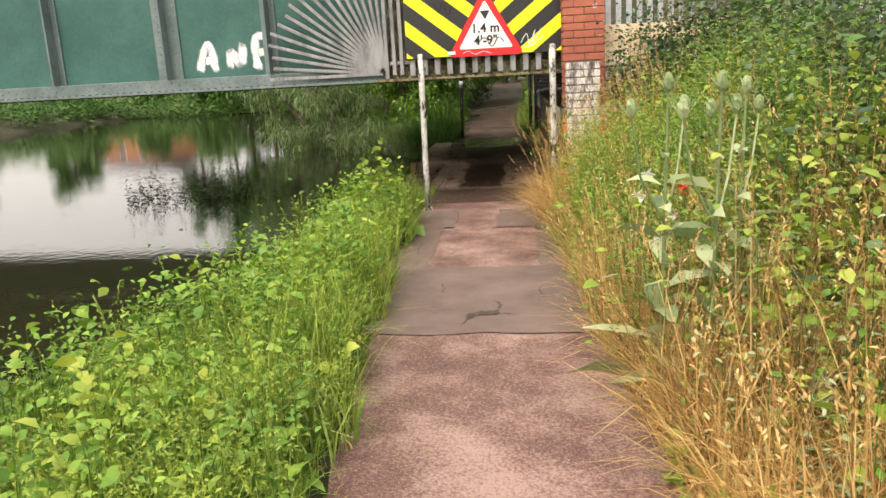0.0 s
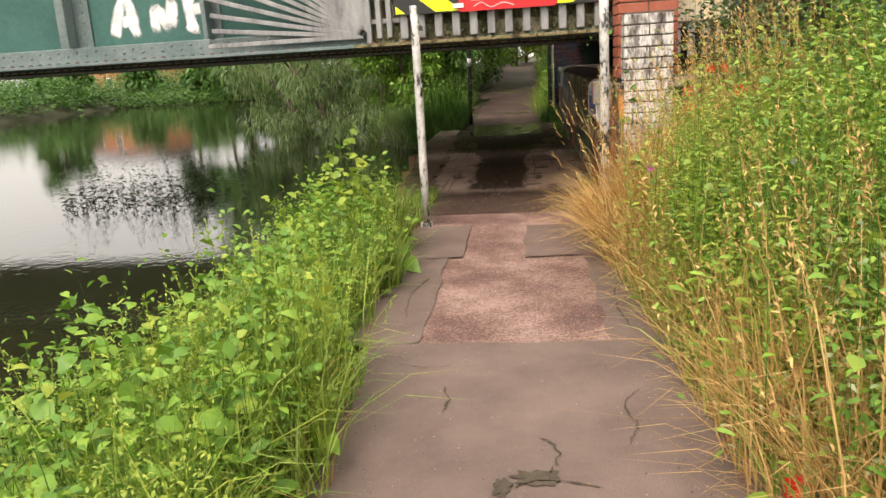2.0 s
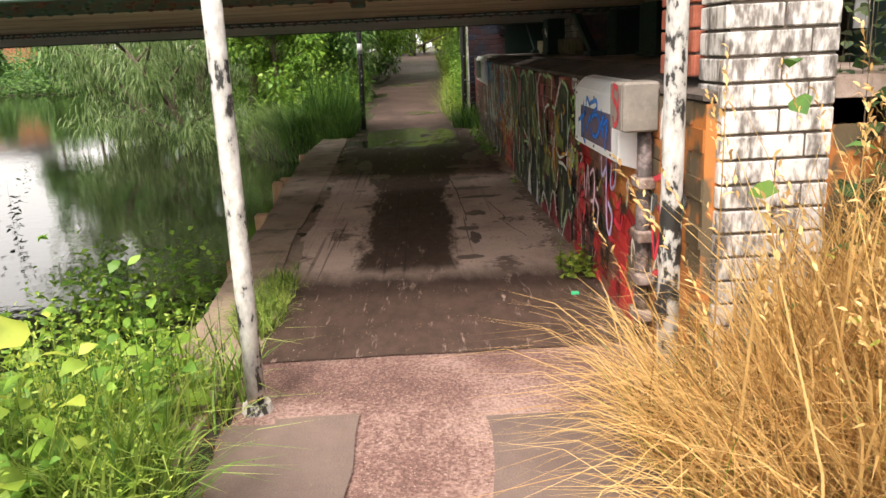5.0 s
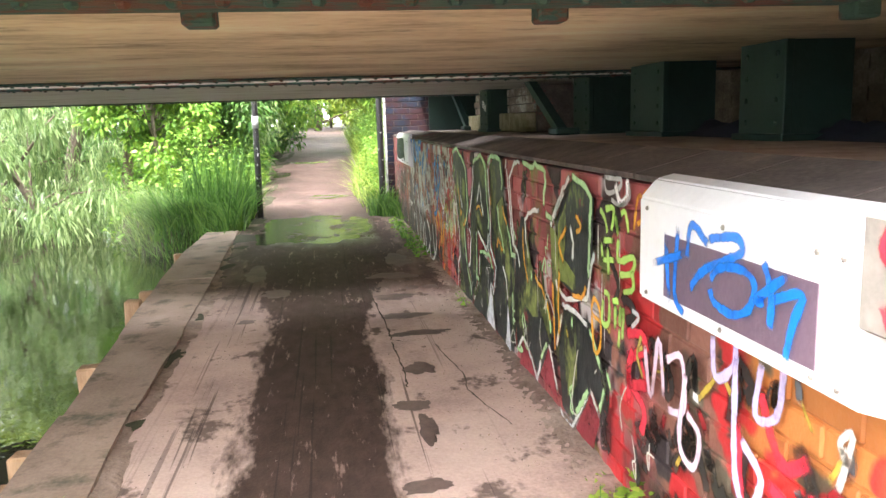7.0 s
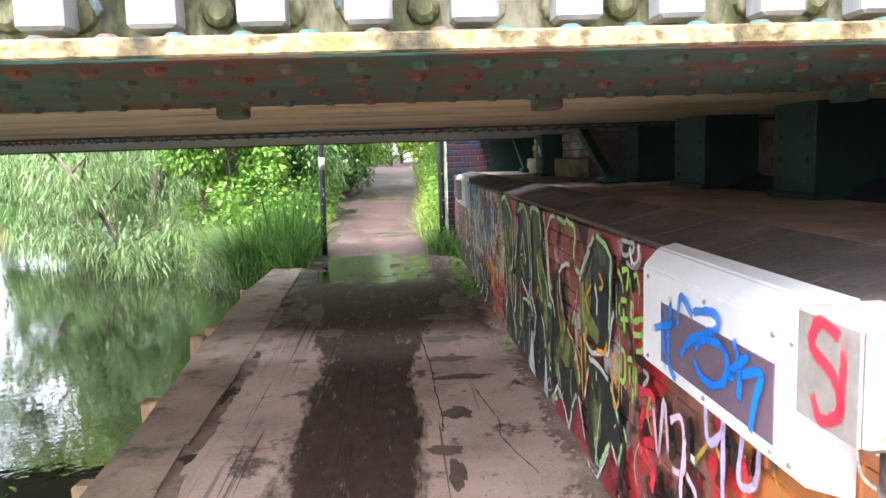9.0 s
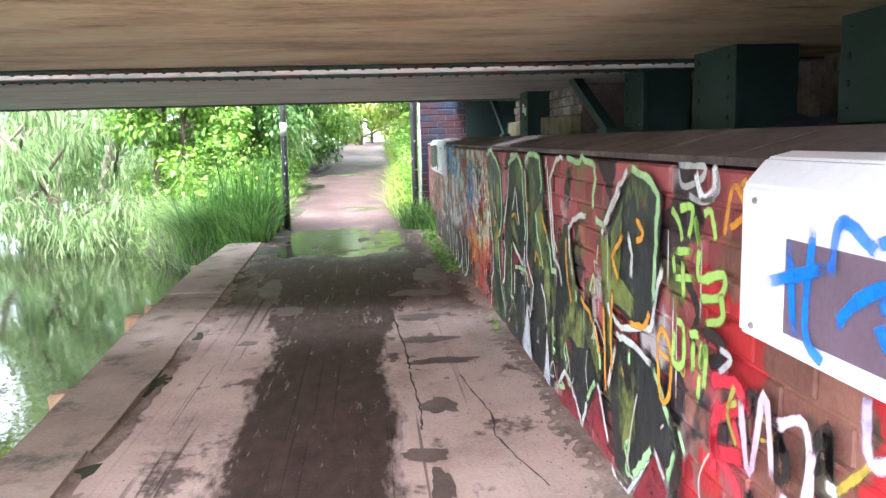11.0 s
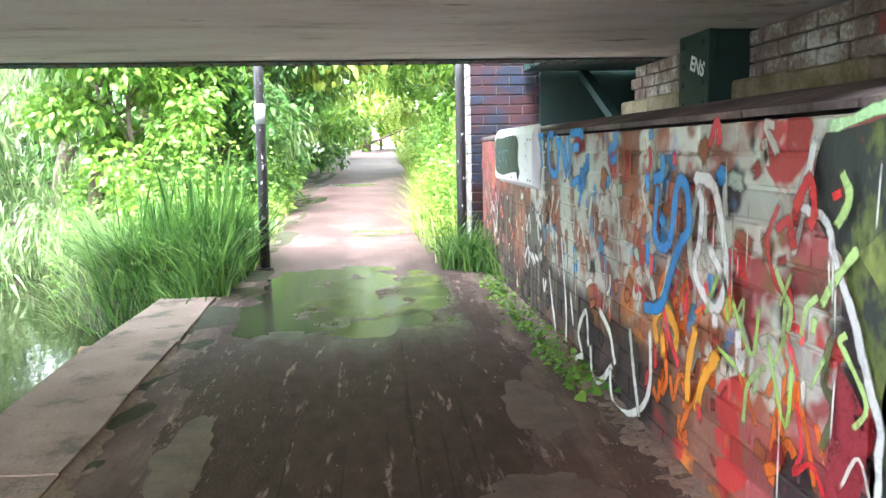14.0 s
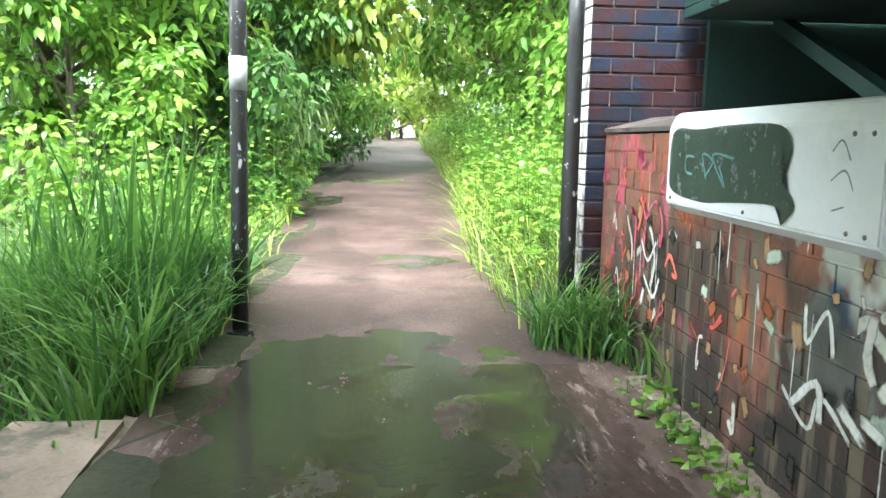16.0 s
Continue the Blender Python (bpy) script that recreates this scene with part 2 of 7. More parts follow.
M_SIGNWHITE = plain("sign_white", (0.8, 0.8, 0.8), 0.4, 0.03, var=0.05)
M_BOX = material("white_box_paint", [(0.2, (0.62, 0.62, 0.64)), (0.6, (0.78, 0.78, 0.79)), (0.9, (0.84, 0.84, 0.85))], 4, 0.45, 0, 0.08, 40, "World", spots=((0.35, 0.33, 0.32), 9, 0.74, 0.8))
M_STEELBOX = plain("dull_grey_box_paint", (0.20, 0.18, 0.16), 0.6, 0.2, var=0.3)
M_MORTAR = material("grimy_mortar", [(0.3, (0.05, 0.04, 0.035)), (0.85, (0.16, 0.13, 0.11))], 8, 0.95, 0, 0.6, 60, "World")
M_COPING = material("worn_coping_brick", [(0.4, (0.035, 0.028, 0.025)), (0.68, (0.11, 0.088, 0.078)), (0.9, (0.24, 0.18, 0.16))], 3.0, 0.85, 0, 0.4, 50, "World", spots=((0.30, 0.06, 0.05), 1.7, 0.62, 0.68))
M_LEDGECONC = material("dusty_ledge_concrete", [(0.4, (0.19, 0.14, 0.12)), (0.9, (0.52, 0.41, 0.36))], 4, 0.9, 0, 0.7, 40, "World", spots=((0.05, 0.04, 0.035), 3, 0.6, 0.68))
M_TIMBER = material("weathered_timber", [(0.3, (0.18, 0.10, 0.05)), (0.85, (0.45, 0.29, 0.17))], 5, 0.85, 0, 0.5, 50, "World", stretch=(3, 3, 0.6))
M_POLEW = material("chipped_pole_paint", [(0.60, (0.02, 0.02, 0.02)), (0.64, (0.36, 0.35, 0.34)), (0.85, (0.66, 0.65, 0.64))], 7, 0.5, 0, 0.2, 40, "World", stretch=(1.4, 1.4, 0.7))
M_POLEB = material("black_chipped_pole_paint", [(0.3, (0.008, 0.008, 0.009)), (0.8, (0.02, 0.02, 0.021)), (0.84, (0.5, 0.5, 0.5))], 14, 0.4, 0, 0.15, 40, "World", stretch=(1.4, 1.4, 0.8))
# pale colour for the light reflected on the far black pole
M_POLEGLINT = plain("pale_grey_glint", (0.42, 0.43, 0.46), 0.6, 0.1)
M_CLIP = material("rusty_clip", [(0.35, (0.05, 0.03, 0.025)), (0.6, (0.16, 0.11, 0.09)), (0.85, (0.34, 0.27, 0.25))], 14, 0.7, 0, 0.4, 40, "World")
M_PIPE = material("grimy_conduit", [(0.3, (0.018, 0.016, 0.018)), (0.62, (0.06, 0.045, 0.042)), (0.85, (0.22, 0.17, 0.17))], 10, 0.6, 0, 0.3, 40, "World")
M_BARK = material("bark", [(0.3, (0.05, 0.04, 0.028)), (0.85, (0.17, 0.135, 0.10))], 6, 0.95, 0, 1.0, 30, "World", stretch=(3, 3, 0.7))
M_ROOFTILE = plain("grey_roof_slate", (0.12, 0.12, 0.13), 0.8)
M_HOUSE = plain("orange_brick", (0.42, 0.17, 0.09), 0.9)
M_PANE = plain("window_glass", (0.03, 0.035, 0.04), 0.1, 0)
M_FENCE = plain("galvanised_steel", (0.42, 0.44, 0.46), 0.45, 0.1, 0.5)

# foliage: per-leaf differences
M_LEAF = material("fresh_leaf", [(0.25, (0.051, 0.123, 0.017)), (0.6, (0.123, 0.268, 0.032)), (0.95, (0.275, 0.435, 0.058))], 1.5, 0.5, 0, 0, 30, "World", island=0.45, leafy=0.3)
M_LEAFY = material("yellow_green_leaf", [(0.25, (0.094, 0.163, 0.022)), (0.6, (0.225, 0.338, 0.044)), (0.95, (0.413, 0.475, 0.075))], 1.5, 0.5, 0, 0, 30, "World", island=0.45, leafy=0.3)
M_LEAFD = material("deep_green_leaf", [(0.25, (0.022, 0.068, 0.015)), (0.6, (0.060, 0.158, 0.030)), (0.95, (0.150, 0.285, 0.053))], 1.5, 0.5, 0, 0, 30, "World", island=0.45, leafy=0.27)
M_IVY = material("ivy_leaf", [(0.25, (0.017, 0.042, 0.017)), (0.6, (0.042, 0.098, 0.031)), (0.95, (0.126, 0.196, 0.070))], 1.5, 0.4, 0, 0, 30, "World", island=0.7, leafy=0.2)
M_WILLOW = material("willow_leaf", [(0.25, (0.07, 0.13, 0.04)), (0.6, (0.15, 0.245, 0.078)), (0.95, (0.31, 0.41, 0.18))], 1.2, 0.45, 0, 0, 30, "World", island=0.7, leafy=0.45)
M_GRASS = material("green_grass", [(0.25, (0.085, 0.165, 0.028)), (0.6, (0.21, 0.34, 0.055)), (0.95, (0.43, 0.52, 0.14))], 1.5, 0.5, 0, 0, 30, "World", island=0.8, leafy=0.27)
M_REED = material("reed_leaf", [(0.25, (0.03, 0.09, 0.02)), (0.6, (0.078, 0.19, 0.038)), (0.95, (0.2, 0.35, 0.08))], 1.5, 0.42, 0, 0, 30, "World", island=0.7, leafy=0.3)
M_STRAW = material("dry_grass", [(0.2, (0.239, 0.133, 0.043)), (0.55, (0.504, 0.302, 0.109)), (0.95, (0.781, 0.545, 0.236))], 1.5, 0.6, 0, 0, 30, "World", island=0.8, leafy=0.3)
M_SAGE = material("grey_green_leaf", [(0.25, (0.134, 0.196, 0.090)), (0.6, (0.270, 0.353, 0.166)), (0.95, (0.496, 0.570, 0.330))], 1.5, 0.55, 0, 0, 30, "World", island=0.7, leafy=0.27)
M_POPPY = plain("poppy_petal", (0.75, 0.03, 0.015), 0.6, 0.05, leafy=0.4)
M_PINK = plain("pink_petal", (0.55, 0.08, 0.42), 0.6, 0.05, leafy=0.4)
M_WHITEPETAL = plain("white_petal", (0.8, 0.8, 0.76), 0.6, 0.05, var=0.06, leafy=0.4)
M_DEADLEAF = plain("dead_leaf", (0.17, 0.115, 0.065), 0.8, 0.1, var=0.5)


def water_material(name, base, rough, ripple, scale):
    m = bpy.data.materials.new(name)
    m.use_nodes = True
    n, l = m.node_tree.nodes, m.node_tree.links
    b = n["Principled BSDF"]
    b.inputs["Base Color"].default_value = (*base, 1)
    b.inputs["Roughness"].default_value = rough
    b.inputs["IOR"].default_value = 1.45
    b.inputs["Specular IOR Level"].default_value = 0.6
    geo, tex, tex2, add, bp = n.new("ShaderNodeNewGeometry"), n.new("ShaderNodeTexNoise"), n.new("ShaderNodeTexNoise"), n.new("ShaderNodeMath"), n.new("ShaderNodeBump")
    tex.inputs["Scale"].default_value, tex.inputs["Detail"].default_value = scale, 3
    tex2.inputs["Scale"].default_value, tex2.inputs["Detail"].default_value = scale * 0.12, 2
    l.new(geo.outputs["Position"], tex.inputs["Vector"])
    l.new(geo.outputs["Position"], tex2.inputs["Vector"])
    add.operation = "MULTIPLY"
    l.new(tex.outputs[0], add.inputs[0])
    l.new(tex2.outputs[0], add.inputs[1])
    bp.inputs["Strength"].default_value, bp.inputs["Distance"].default_value = ripple, 0.03
    l.new(add.outputs[0], bp.inputs["Height"])
    l.new(bp.outputs[0], b.inputs["Normal"])
    return m


M_WATER = water_material("river_water", (0.016, 0.018, 0.009), 0.02, 0.10, 9)
M_PUDDLE = water_material("puddle_water", (0.055, 0.05, 0.038), 0.12, 0.10, 18)


def graffiti_brick():
    """Brick under many coats of spray paint: each coat is a patch with its own colour and reach along the wall."""
    m = material("sprayed_brick", [(0.3, (0.11, 0.045, 0.035)), (0.6, (0.21, 0.085, 0.06)), (0.9, (0.30, 0.14, 0.10))], 6, 0.6, 0, 0.35, 60, "World")
    n, l = m.node_tree.nodes, m.node_tree.links
    b = n["Principled BSDF"]
    colour = b.inputs["Base Color"].links[0].from_socket
    geo = n.new("ShaderNodeNewGeometry")
    xyz = n.new("ShaderNodeSeparateXYZ")
    l.new(geo.outputs["Position"], xyz.inputs[0])
    info = n.new("ShaderNodeObjectInfo")

    def coat(colour, paint, y0, y1, scale, lo, seed, stretch=(1, 1, 1), soft=0.03, amount=0.92, z0=-1.0, z1=3.0):
        mp, tex, mr = n.new("ShaderNodeMapping"), n.new("ShaderNodeTexNoise"), n.new("ShaderNodeMapRange")
        mp.inputs["Location"].default_value = (seed * 7.3, seed * 3.1, seed * 5.7)
        mp.inputs["Scale"].default_value = stretch
        l.new(geo.outputs["Position"], mp.inputs[0])
        l.new(mp.outputs[0], tex.inputs["Vector"])
        tex.inputs["Scale"].default_value, tex.inputs["Detail"].default_value, tex.inputs["Roughness"].default_value = scale, 3, 0.5
        mr.inputs[1].default_value, mr.inputs[2].default_value, mr.inputs[4].default_value = lo, lo + soft, amount
        l.new(tex.outputs[0], mr.inputs[0])
        fac = mr.outputs[0]
        for axis, a, c in (("Y", y0, y1), ("Z", z0, z1)):
            for edge, sign in ((a, 1), (c, -1)):
                w = n.new("ShaderNodeMapRange")
                w.inputs[1].default_value, w.inputs[2].default_value = edge - 0.06 * sign, edge + 0.06 * sign
                l.new(xyz.outputs[axis], w.inputs[0])
                k = n.new("ShaderNodeMath")
                k.operation = "MULTIPLY"
                l.new(fac, k.inputs[0])
                l.new(w.outputs[0], k.inputs[1])
                fac = k.outputs[0]
        mx = n.new("ShaderNodeMix")
        mx.data_type = "RGBA"
        l.new(fac, mx.inputs[0])
        l.new(colour, mx.inputs[6])
        mx.inputs[7].default_value = (*paint, 1)
        return mx.outputs[2]

    up = (1, 1, 0.45)
    colour = coat(colour, (0.36, 0.08, 0.085), 1.6, 5.4, 2.2, 0.40, 1)
    colour = coat(colour, (0.02, 0.02, 0.024), 0.9, 5.6, 3.0, 0.54, 2)
    colour = coat(colour, (0.48, 0.43, 0.43), 1.9, 4.9, 5.0, 0.57, 19, (1, 1, 0.7), 0.08)
    colour = coat(colour, (0.16, 0.2, 0.04), 1.9, 5.4, 3.0, 0.60, 3, soft=0.1)
    colour = coat(colour, (0.50, 0.18, 0.045), -0.6, 1.1, 2.2, 0.36, 4)
    colour = coat(colour, (0.10, 0.09, 0.06), -0.6, 1.4, 3.5, 0.54, 5)
    colour = coat(colour, (0.50, 0.02, 0.025), 0.6, 2.0, 3.6, 0.53, 6)
    colour = coat(colour, (0.60, 0.61, 0.54), 5.0, 7.6, 3.6, 0.47, 7, (1, 1, 1.3), 0.06, z0=0.3)
    colour = coat(colour, (0.36, 0.125, 0.06), 5.2, 9.6, 3.5, 0.47, 8, soft=0.1, z0=0.25)
    colour = coat(colour, (0.06, 0.052, 0.045), 6.4, 10.4, 3.0, 0.54, 9, up, 0.12)
    colour = coat(colour, (0.07, 0.27, 0.52), 5.4, 8.0, 5.0, 0.57, 10, soft=0.07, z0=0.35)
    colour = coat(colour, (0.62, 0.66, 0.58), 5.0, 8.2, 5.0, 0.50, 11, (1, 1, 0.8), 0.06, z0=0.28)
    colour = coat(colour, (0.50, 0.03, 0.03), 4.9, 7.0, 4.0, 0.59, 12)
    colour = coat(colour, (0.60, 0.20, 0.03), 5.4, 7.0, 4.5, 0.60, 13, z1=0.5)
    colour = coat(colour, (0.52, 0.10, 0.15), 8.6, 10.4, 7.0, 0.60, 14, up)
    colour = coat(colour, (0.022, 0.02, 0.02), 5.8, 10.4, 2.4, 0.40, 17, soft=0.12, z1=0.3)
    colour = coat(colour, (0.03, 0.024, 0.02), 7.6, 9.6, 3.4, 0.38, 18, (1, 1, 0.5), soft=0.12, amount=0.85, z1=0.62)
    colour = coat(colour, (0.16, 0.125, 0.085), 6.8, 10.4, 9.0, 0.56, 15, (1.4, 1.4, 0.16), z1=0.75)
    colour = coat(colour, (0.035, 0.03, 0.028), -0.6, 10.4, 6.0, 0.50, 16, (1, 1, 0.6), 0.2, 0.85, z1=0.16)
    vary = n.new("ShaderNodeHueSaturation")
    vm = n.new("ShaderNodeMapRange")
    vm.inputs[3].default_value, vm.inputs[4].default_value = 0.72, 1.22
    l.new(info.outputs["Random"], vm.inputs[0])
    l.new(vm.outputs[0], vary.inputs["Value"])
    l.new(colour, vary.inputs["Color"])
    l.new(vary.outputs[0], b.inputs["Base Color"])
    return m


def wet_floor():
    """Buff concrete with a wet muddy trail down its middle that widens towards the far end."""
    m = M_CONC.copy()
    m.name = "stained_path_concrete"
    n, l = m.node_tree.nodes, m.node_tree.links
    b = n["Principled BSDF"]
    colour = b.inputs["Base Color"].links[0].from_socket
    geo, xyz = n.new("ShaderNodeNewGeometry"), n.new("ShaderNodeSeparateXYZ")
    l.new(geo.outputs["Position"], xyz.inputs[0])

    def math_node(op, a, c, d=None):
        k = n.new("ShaderNodeMath")
        k.operation = op
        for i, v in enumerate((a, c, d)):
            if isinstance(v, (int, float)):
                k.inputs[i].default_value = v
            elif v is not None:
                l.new(v, k.inputs[i])
        return k.outputs[0]

    def noise_at(scale, stretch, detail=4):
        mp, t = n.new("ShaderNodeMapping"), n.new("ShaderNodeTexNoise")
        mp.inputs["Scale"].default_value = stretch
        l.new(geo.outputs["Position"], mp.inputs[0])
        l.new(mp.outputs[0], t.inputs["Vector"])
        t.inputs["Scale"].default_value, t.inputs["Detail"].default_value, t.inputs["Roughness"].default_value = scale, detail, 0.65
        return t.outputs[0]

    def ramp(v, lo, hi, top=1.0):
        k = n.new("ShaderNodeMapRange")
        k.inputs[1].default_value, k.inputs[2].default_value, k.inputs[4].default_value = lo, hi, top
        l.new(v, k.inputs[0])
        return k.outputs[0]

    away = math_node("ABSOLUTE", math_node("SUBTRACT", xyz.outputs["X"], 0.36), 0.0)
    rough_edge = math_node("MULTIPLY_ADD", noise_at(2.6, (1.8, 0.45, 1)), 0.42, -0.21)
    fine_edge = math_node("MULTIPLY_ADD", noise_at(22, (1.5, 0.5, 1)), 0.16, -0.08)
    spread = math_node("MULTIPLY", ramp(xyz.outputs["Y"], 4.6, 7.0), 0.5)
    inside = math_node("SUBTRACT", math_node("ADD", spread, 0.33), math_node("ADD", away, math_node("ADD", rough_edge, fine_edge)))
    trail = ramp(inside, -0.03, 0.05)
    start = ramp(math_node("ADD", xyz.outputs["Y"], math_node("MULTIPLY", rough_edge, 1.2)), 1.5, 1.85)
    damp = math_node("MULTIPLY", ramp(noise_at(3.4, (1, 0.75, 1), 5), 0.57, 0.63), 0.8)
    grit = math_node("SUBTRACT", 1.0, start)
    soaked = math_node("MULTIPLY", ramp(math_node("ADD", xyz.outputs["Y"], math_node("MULTIPLY", rough_edge, 3.0)), 3.9, 5.6), math_node("MULTIPLY_ADD", noise_at(2.0, (2.2, 0.5, 1), 5), 1.1, 0.3))
    wet = math_node("MAXIMUM", math_node("MAXIMUM", math_node("MAXIMUM", math_node("MULTIPLY", trail, start), damp), math_node("MINIMUM", soaked, 0.9)), math_node("MULTIPLY", grit, 1.0))
    dry_bits = ramp(noise_at(9, (2.6, 0.45, 1), 5), 0.60, 0.68, 0.45)
    wet = math_node("MULTIPLY", wet, math_node("SUBTRACT", 1.0, dry_bits))
    mud = n.new("ShaderNodeValToRGB")
    mud.color_ramp.elements[0].color, mud.color_ramp.elements[1].color = (0.022, 0.014, 0.011, 1), (0.125, 0.082, 0.068, 1)
    l.new(noise_at(14, (1, 0.5, 1)), mud.inputs[0])
    mx = n.new("ShaderNodeMix")
    mx.data_type = "RGBA"
    l.new(wet, mx.inputs[0])
    l.new(colour, mx.inputs[6])
    l.new(mud.outputs[0], mx.inputs[7])
    streak = math_node("MULTIPLY", ramp(noise_at(5, (5.0, 0.06, 1), 3), 0.615, 0.65), ramp(math_node("SUBTRACT", 0.75, away), 0.0, 0.2, 0.6))
    mx2 = n.new("ShaderNodeMix")
    mx2.data_type = "RGBA"
    l.new(math_node("MULTIPLY", streak, start), mx2.inputs[0])
    l.new(mx.outputs[2], mx2.inputs[6])
    mx2.inputs[7].default_value = (0.03, 0.022, 0.018, 1)
    # standing film of silty water towards the low end
    reach = math_node("MULTIPLY", ramp(math_node("ADD", xyz.outputs["Y"], math_node("MULTIPLY", rough_edge, 3.0)), 7.1, 8.5), ramp(math_node("SUBTRACT", math_node("ADD", 0.66, math_node("MULTIPLY", rough_edge, 0.9)), away), 0.0, 0.12))
    film = math_node("MULTIPLY", reach, ramp(noise_at(2.3, (1.2, 0.7, 1), 6), 0.36, 0.5))
    mx3 = n.new("ShaderNodeMix")
    mx3.data_type = "RGBA"
    l.new(math_node("MULTIPLY", film, 0.8), mx3.inputs[0])
    l.new(mx2.outputs[2], mx3.inputs[6])
    mx3.inputs[7].default_value = (0.04, 0.036, 0.026, 1)
    l.new(mx3.outputs[2], b.inputs["Base Color"])
    l.new(math_node("MAXIMUM", math_node("SUBTRACT", math_node("MULTIPLY_ADD", wet, -0.22, 0.88), math_node("MULTIPLY", film, 0.72)), 0.09), b.inputs["Roughness"])
    l.new(math_node("MULTIPLY_ADD", film, 0.4, 0.14), b.inputs["Specular IOR Level"])
    relief = b.inputs["Normal"].links[0].from_node
    l.new(math_node("MULTIPLY_ADD", film, -0.3, 0.35), relief.inputs["Strength"])
    return m


M_FLOOR = wet_floor()
M_BRICK = graffiti_brick()
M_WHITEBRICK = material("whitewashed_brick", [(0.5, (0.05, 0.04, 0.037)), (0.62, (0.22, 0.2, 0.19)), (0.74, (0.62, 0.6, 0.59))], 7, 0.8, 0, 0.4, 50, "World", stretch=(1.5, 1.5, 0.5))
M_REDBRICK = material("red_engineering_brick", [(0.3, (0.22, 0.05, 0.03)), (0.85, (0.42, 0.13, 0.08))], 5, 0.75, 0, 0.4, 50, "World", spots=((0.5, 0.5, 0.5), 6, 0.64, 0.7))
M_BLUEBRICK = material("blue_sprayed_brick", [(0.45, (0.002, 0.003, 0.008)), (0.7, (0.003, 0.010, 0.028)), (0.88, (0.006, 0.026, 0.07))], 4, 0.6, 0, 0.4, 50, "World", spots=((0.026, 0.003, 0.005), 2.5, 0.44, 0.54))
M_DULLBRICK = material("sooty_brick", [(0.45, (0.07, 0.055, 0.04)), (0.68, (0.15, 0.115, 0.08)), (0.85, (0.26, 0.22, 0.18))], 4, 0.9, 0, 0.5, 50, "World")
PAINTS = {}


def paint(name, colour, sprayed=True):
    """Spray paint: grainy feathered edges and worn places where the surface below shows."""
    key = name if sprayed else name + "_flat"
    if key in PAINTS:
        return PAINTS[key]
    m = PAINTS[key] = plain("spray_paint_" + key, colour, 0.5, 0.15, var=0.22, scale=5)
    if sprayed:
        n, l = m.node_tree.nodes, m.node_tree.links
        geo, at = n.new("ShaderNodeNewGeometry"), n.new("ShaderNodeAttribute")
        at.attribute_name = "feather"
        cover = at.outputs["Fac"]
        for scale, amount in ((70, 0.7), (14, 0.9), (3.5, 0.6)):
            t, k = n.new("ShaderNodeTexNoise"), n.new("ShaderNodeMath")
            t.inputs["Scale"].default_value, t.inputs["Detail"].default_value, t.inputs["Roughness"].default_value = scale, 4, 0.65
            l.new(geo.outputs["Position"], t.inputs["Vector"])
            k.operation = "MULTIPLY_ADD"
            l.new(t.outputs[0], k.inputs[0])
            k.inputs[1].default_value = amount
            l.new(cover, k.inputs[2])
            cover = k.outputs[0]
        mr = n.new("ShaderNodeMapRange")
        mr.inputs[1].default_value, mr.inputs[2].default_value, mr.inputs[4].default_value = 1.42, 2.1, 0.92
        l.new(cover, mr.inputs[0])
        l.new(mr.outputs[0], n["Principled BSDF"].inputs["Alpha"])
    return m


# ---- ground, river ----
WATER = -0.45


def path_left(y):
    return np.interp(y, [-14, -6.2, -4.8, -2.8, -1, 0.3, 9.6, 11.6, 16, 22, 40], [0.4, 0.2, 0.05, -0.1, -0.17, -0.24, -0.5, -0.5, -0.75, -1.0, -0.6])


def path_right(y):
    return np.interp(y, [-14, -6.2, -4.4, -2.6, -1, -0.3, 0.3, 9.3, 9.7, 11.6, 16, 22, 40], [1.6, 1.45, 1.28, 1.24, 1.12, 1.08, 1.36, 1.36, 0.95, 0.82, 1.1, 1.2, 1.3])


def path_z(y):
    return np.interp(y, [-20, -0.3, 1.4, 6.0, 7.2, 10.0, 10.7, 15.6, 30, 45], [-0.06, -0.06, -0.067, -0.065, -0.052, -0.052, 0.0, 0.2, 0.72, 1.0])


def surface_z(x, y):
    """Height of the slab and the far path, with the shallow hollow that holds the puddle."""
    warp = y + 0.45 * noise.noise((x * 1.6, y * 0.8, 2)) + 0.15 * noise.noise((x * 5, y * 3, 6))
    dip = float(smooth(6.9, 8.3, warp) * (1 - smooth(9.5, 10.3, warp)) * smooth(-0.62, -0.15, x) * (1 - smooth(0.7, 1.15, x)))
    rough_bits = noise.noise((x * 2.0, y * 1.5, 4)) * 0.02 + noise.noise((x * 5, y * 4, 8)) * 0.013 + noise.noise((x * 13, y * 11, 3)) * 0.008
    return float(path_z(y)) + 0.006 + 0.004 * noise.noise((x * 2, y * 2, 5)) + dip * (-0.0135 + rough_bits)


def shore_x(y):
    return np.interp(y, [-40, -9, -6, -4.2, -2.5, -1, 0.5, 1.5, 9.1, 9.8, 11.6, 16, 30, 60], [-2.6, -2.2, -1.8, -1.4, -1.1, -1.1, -1.15, -0.8, -0.9, -1.9, -2.8, -3.6, -4.5, -6])


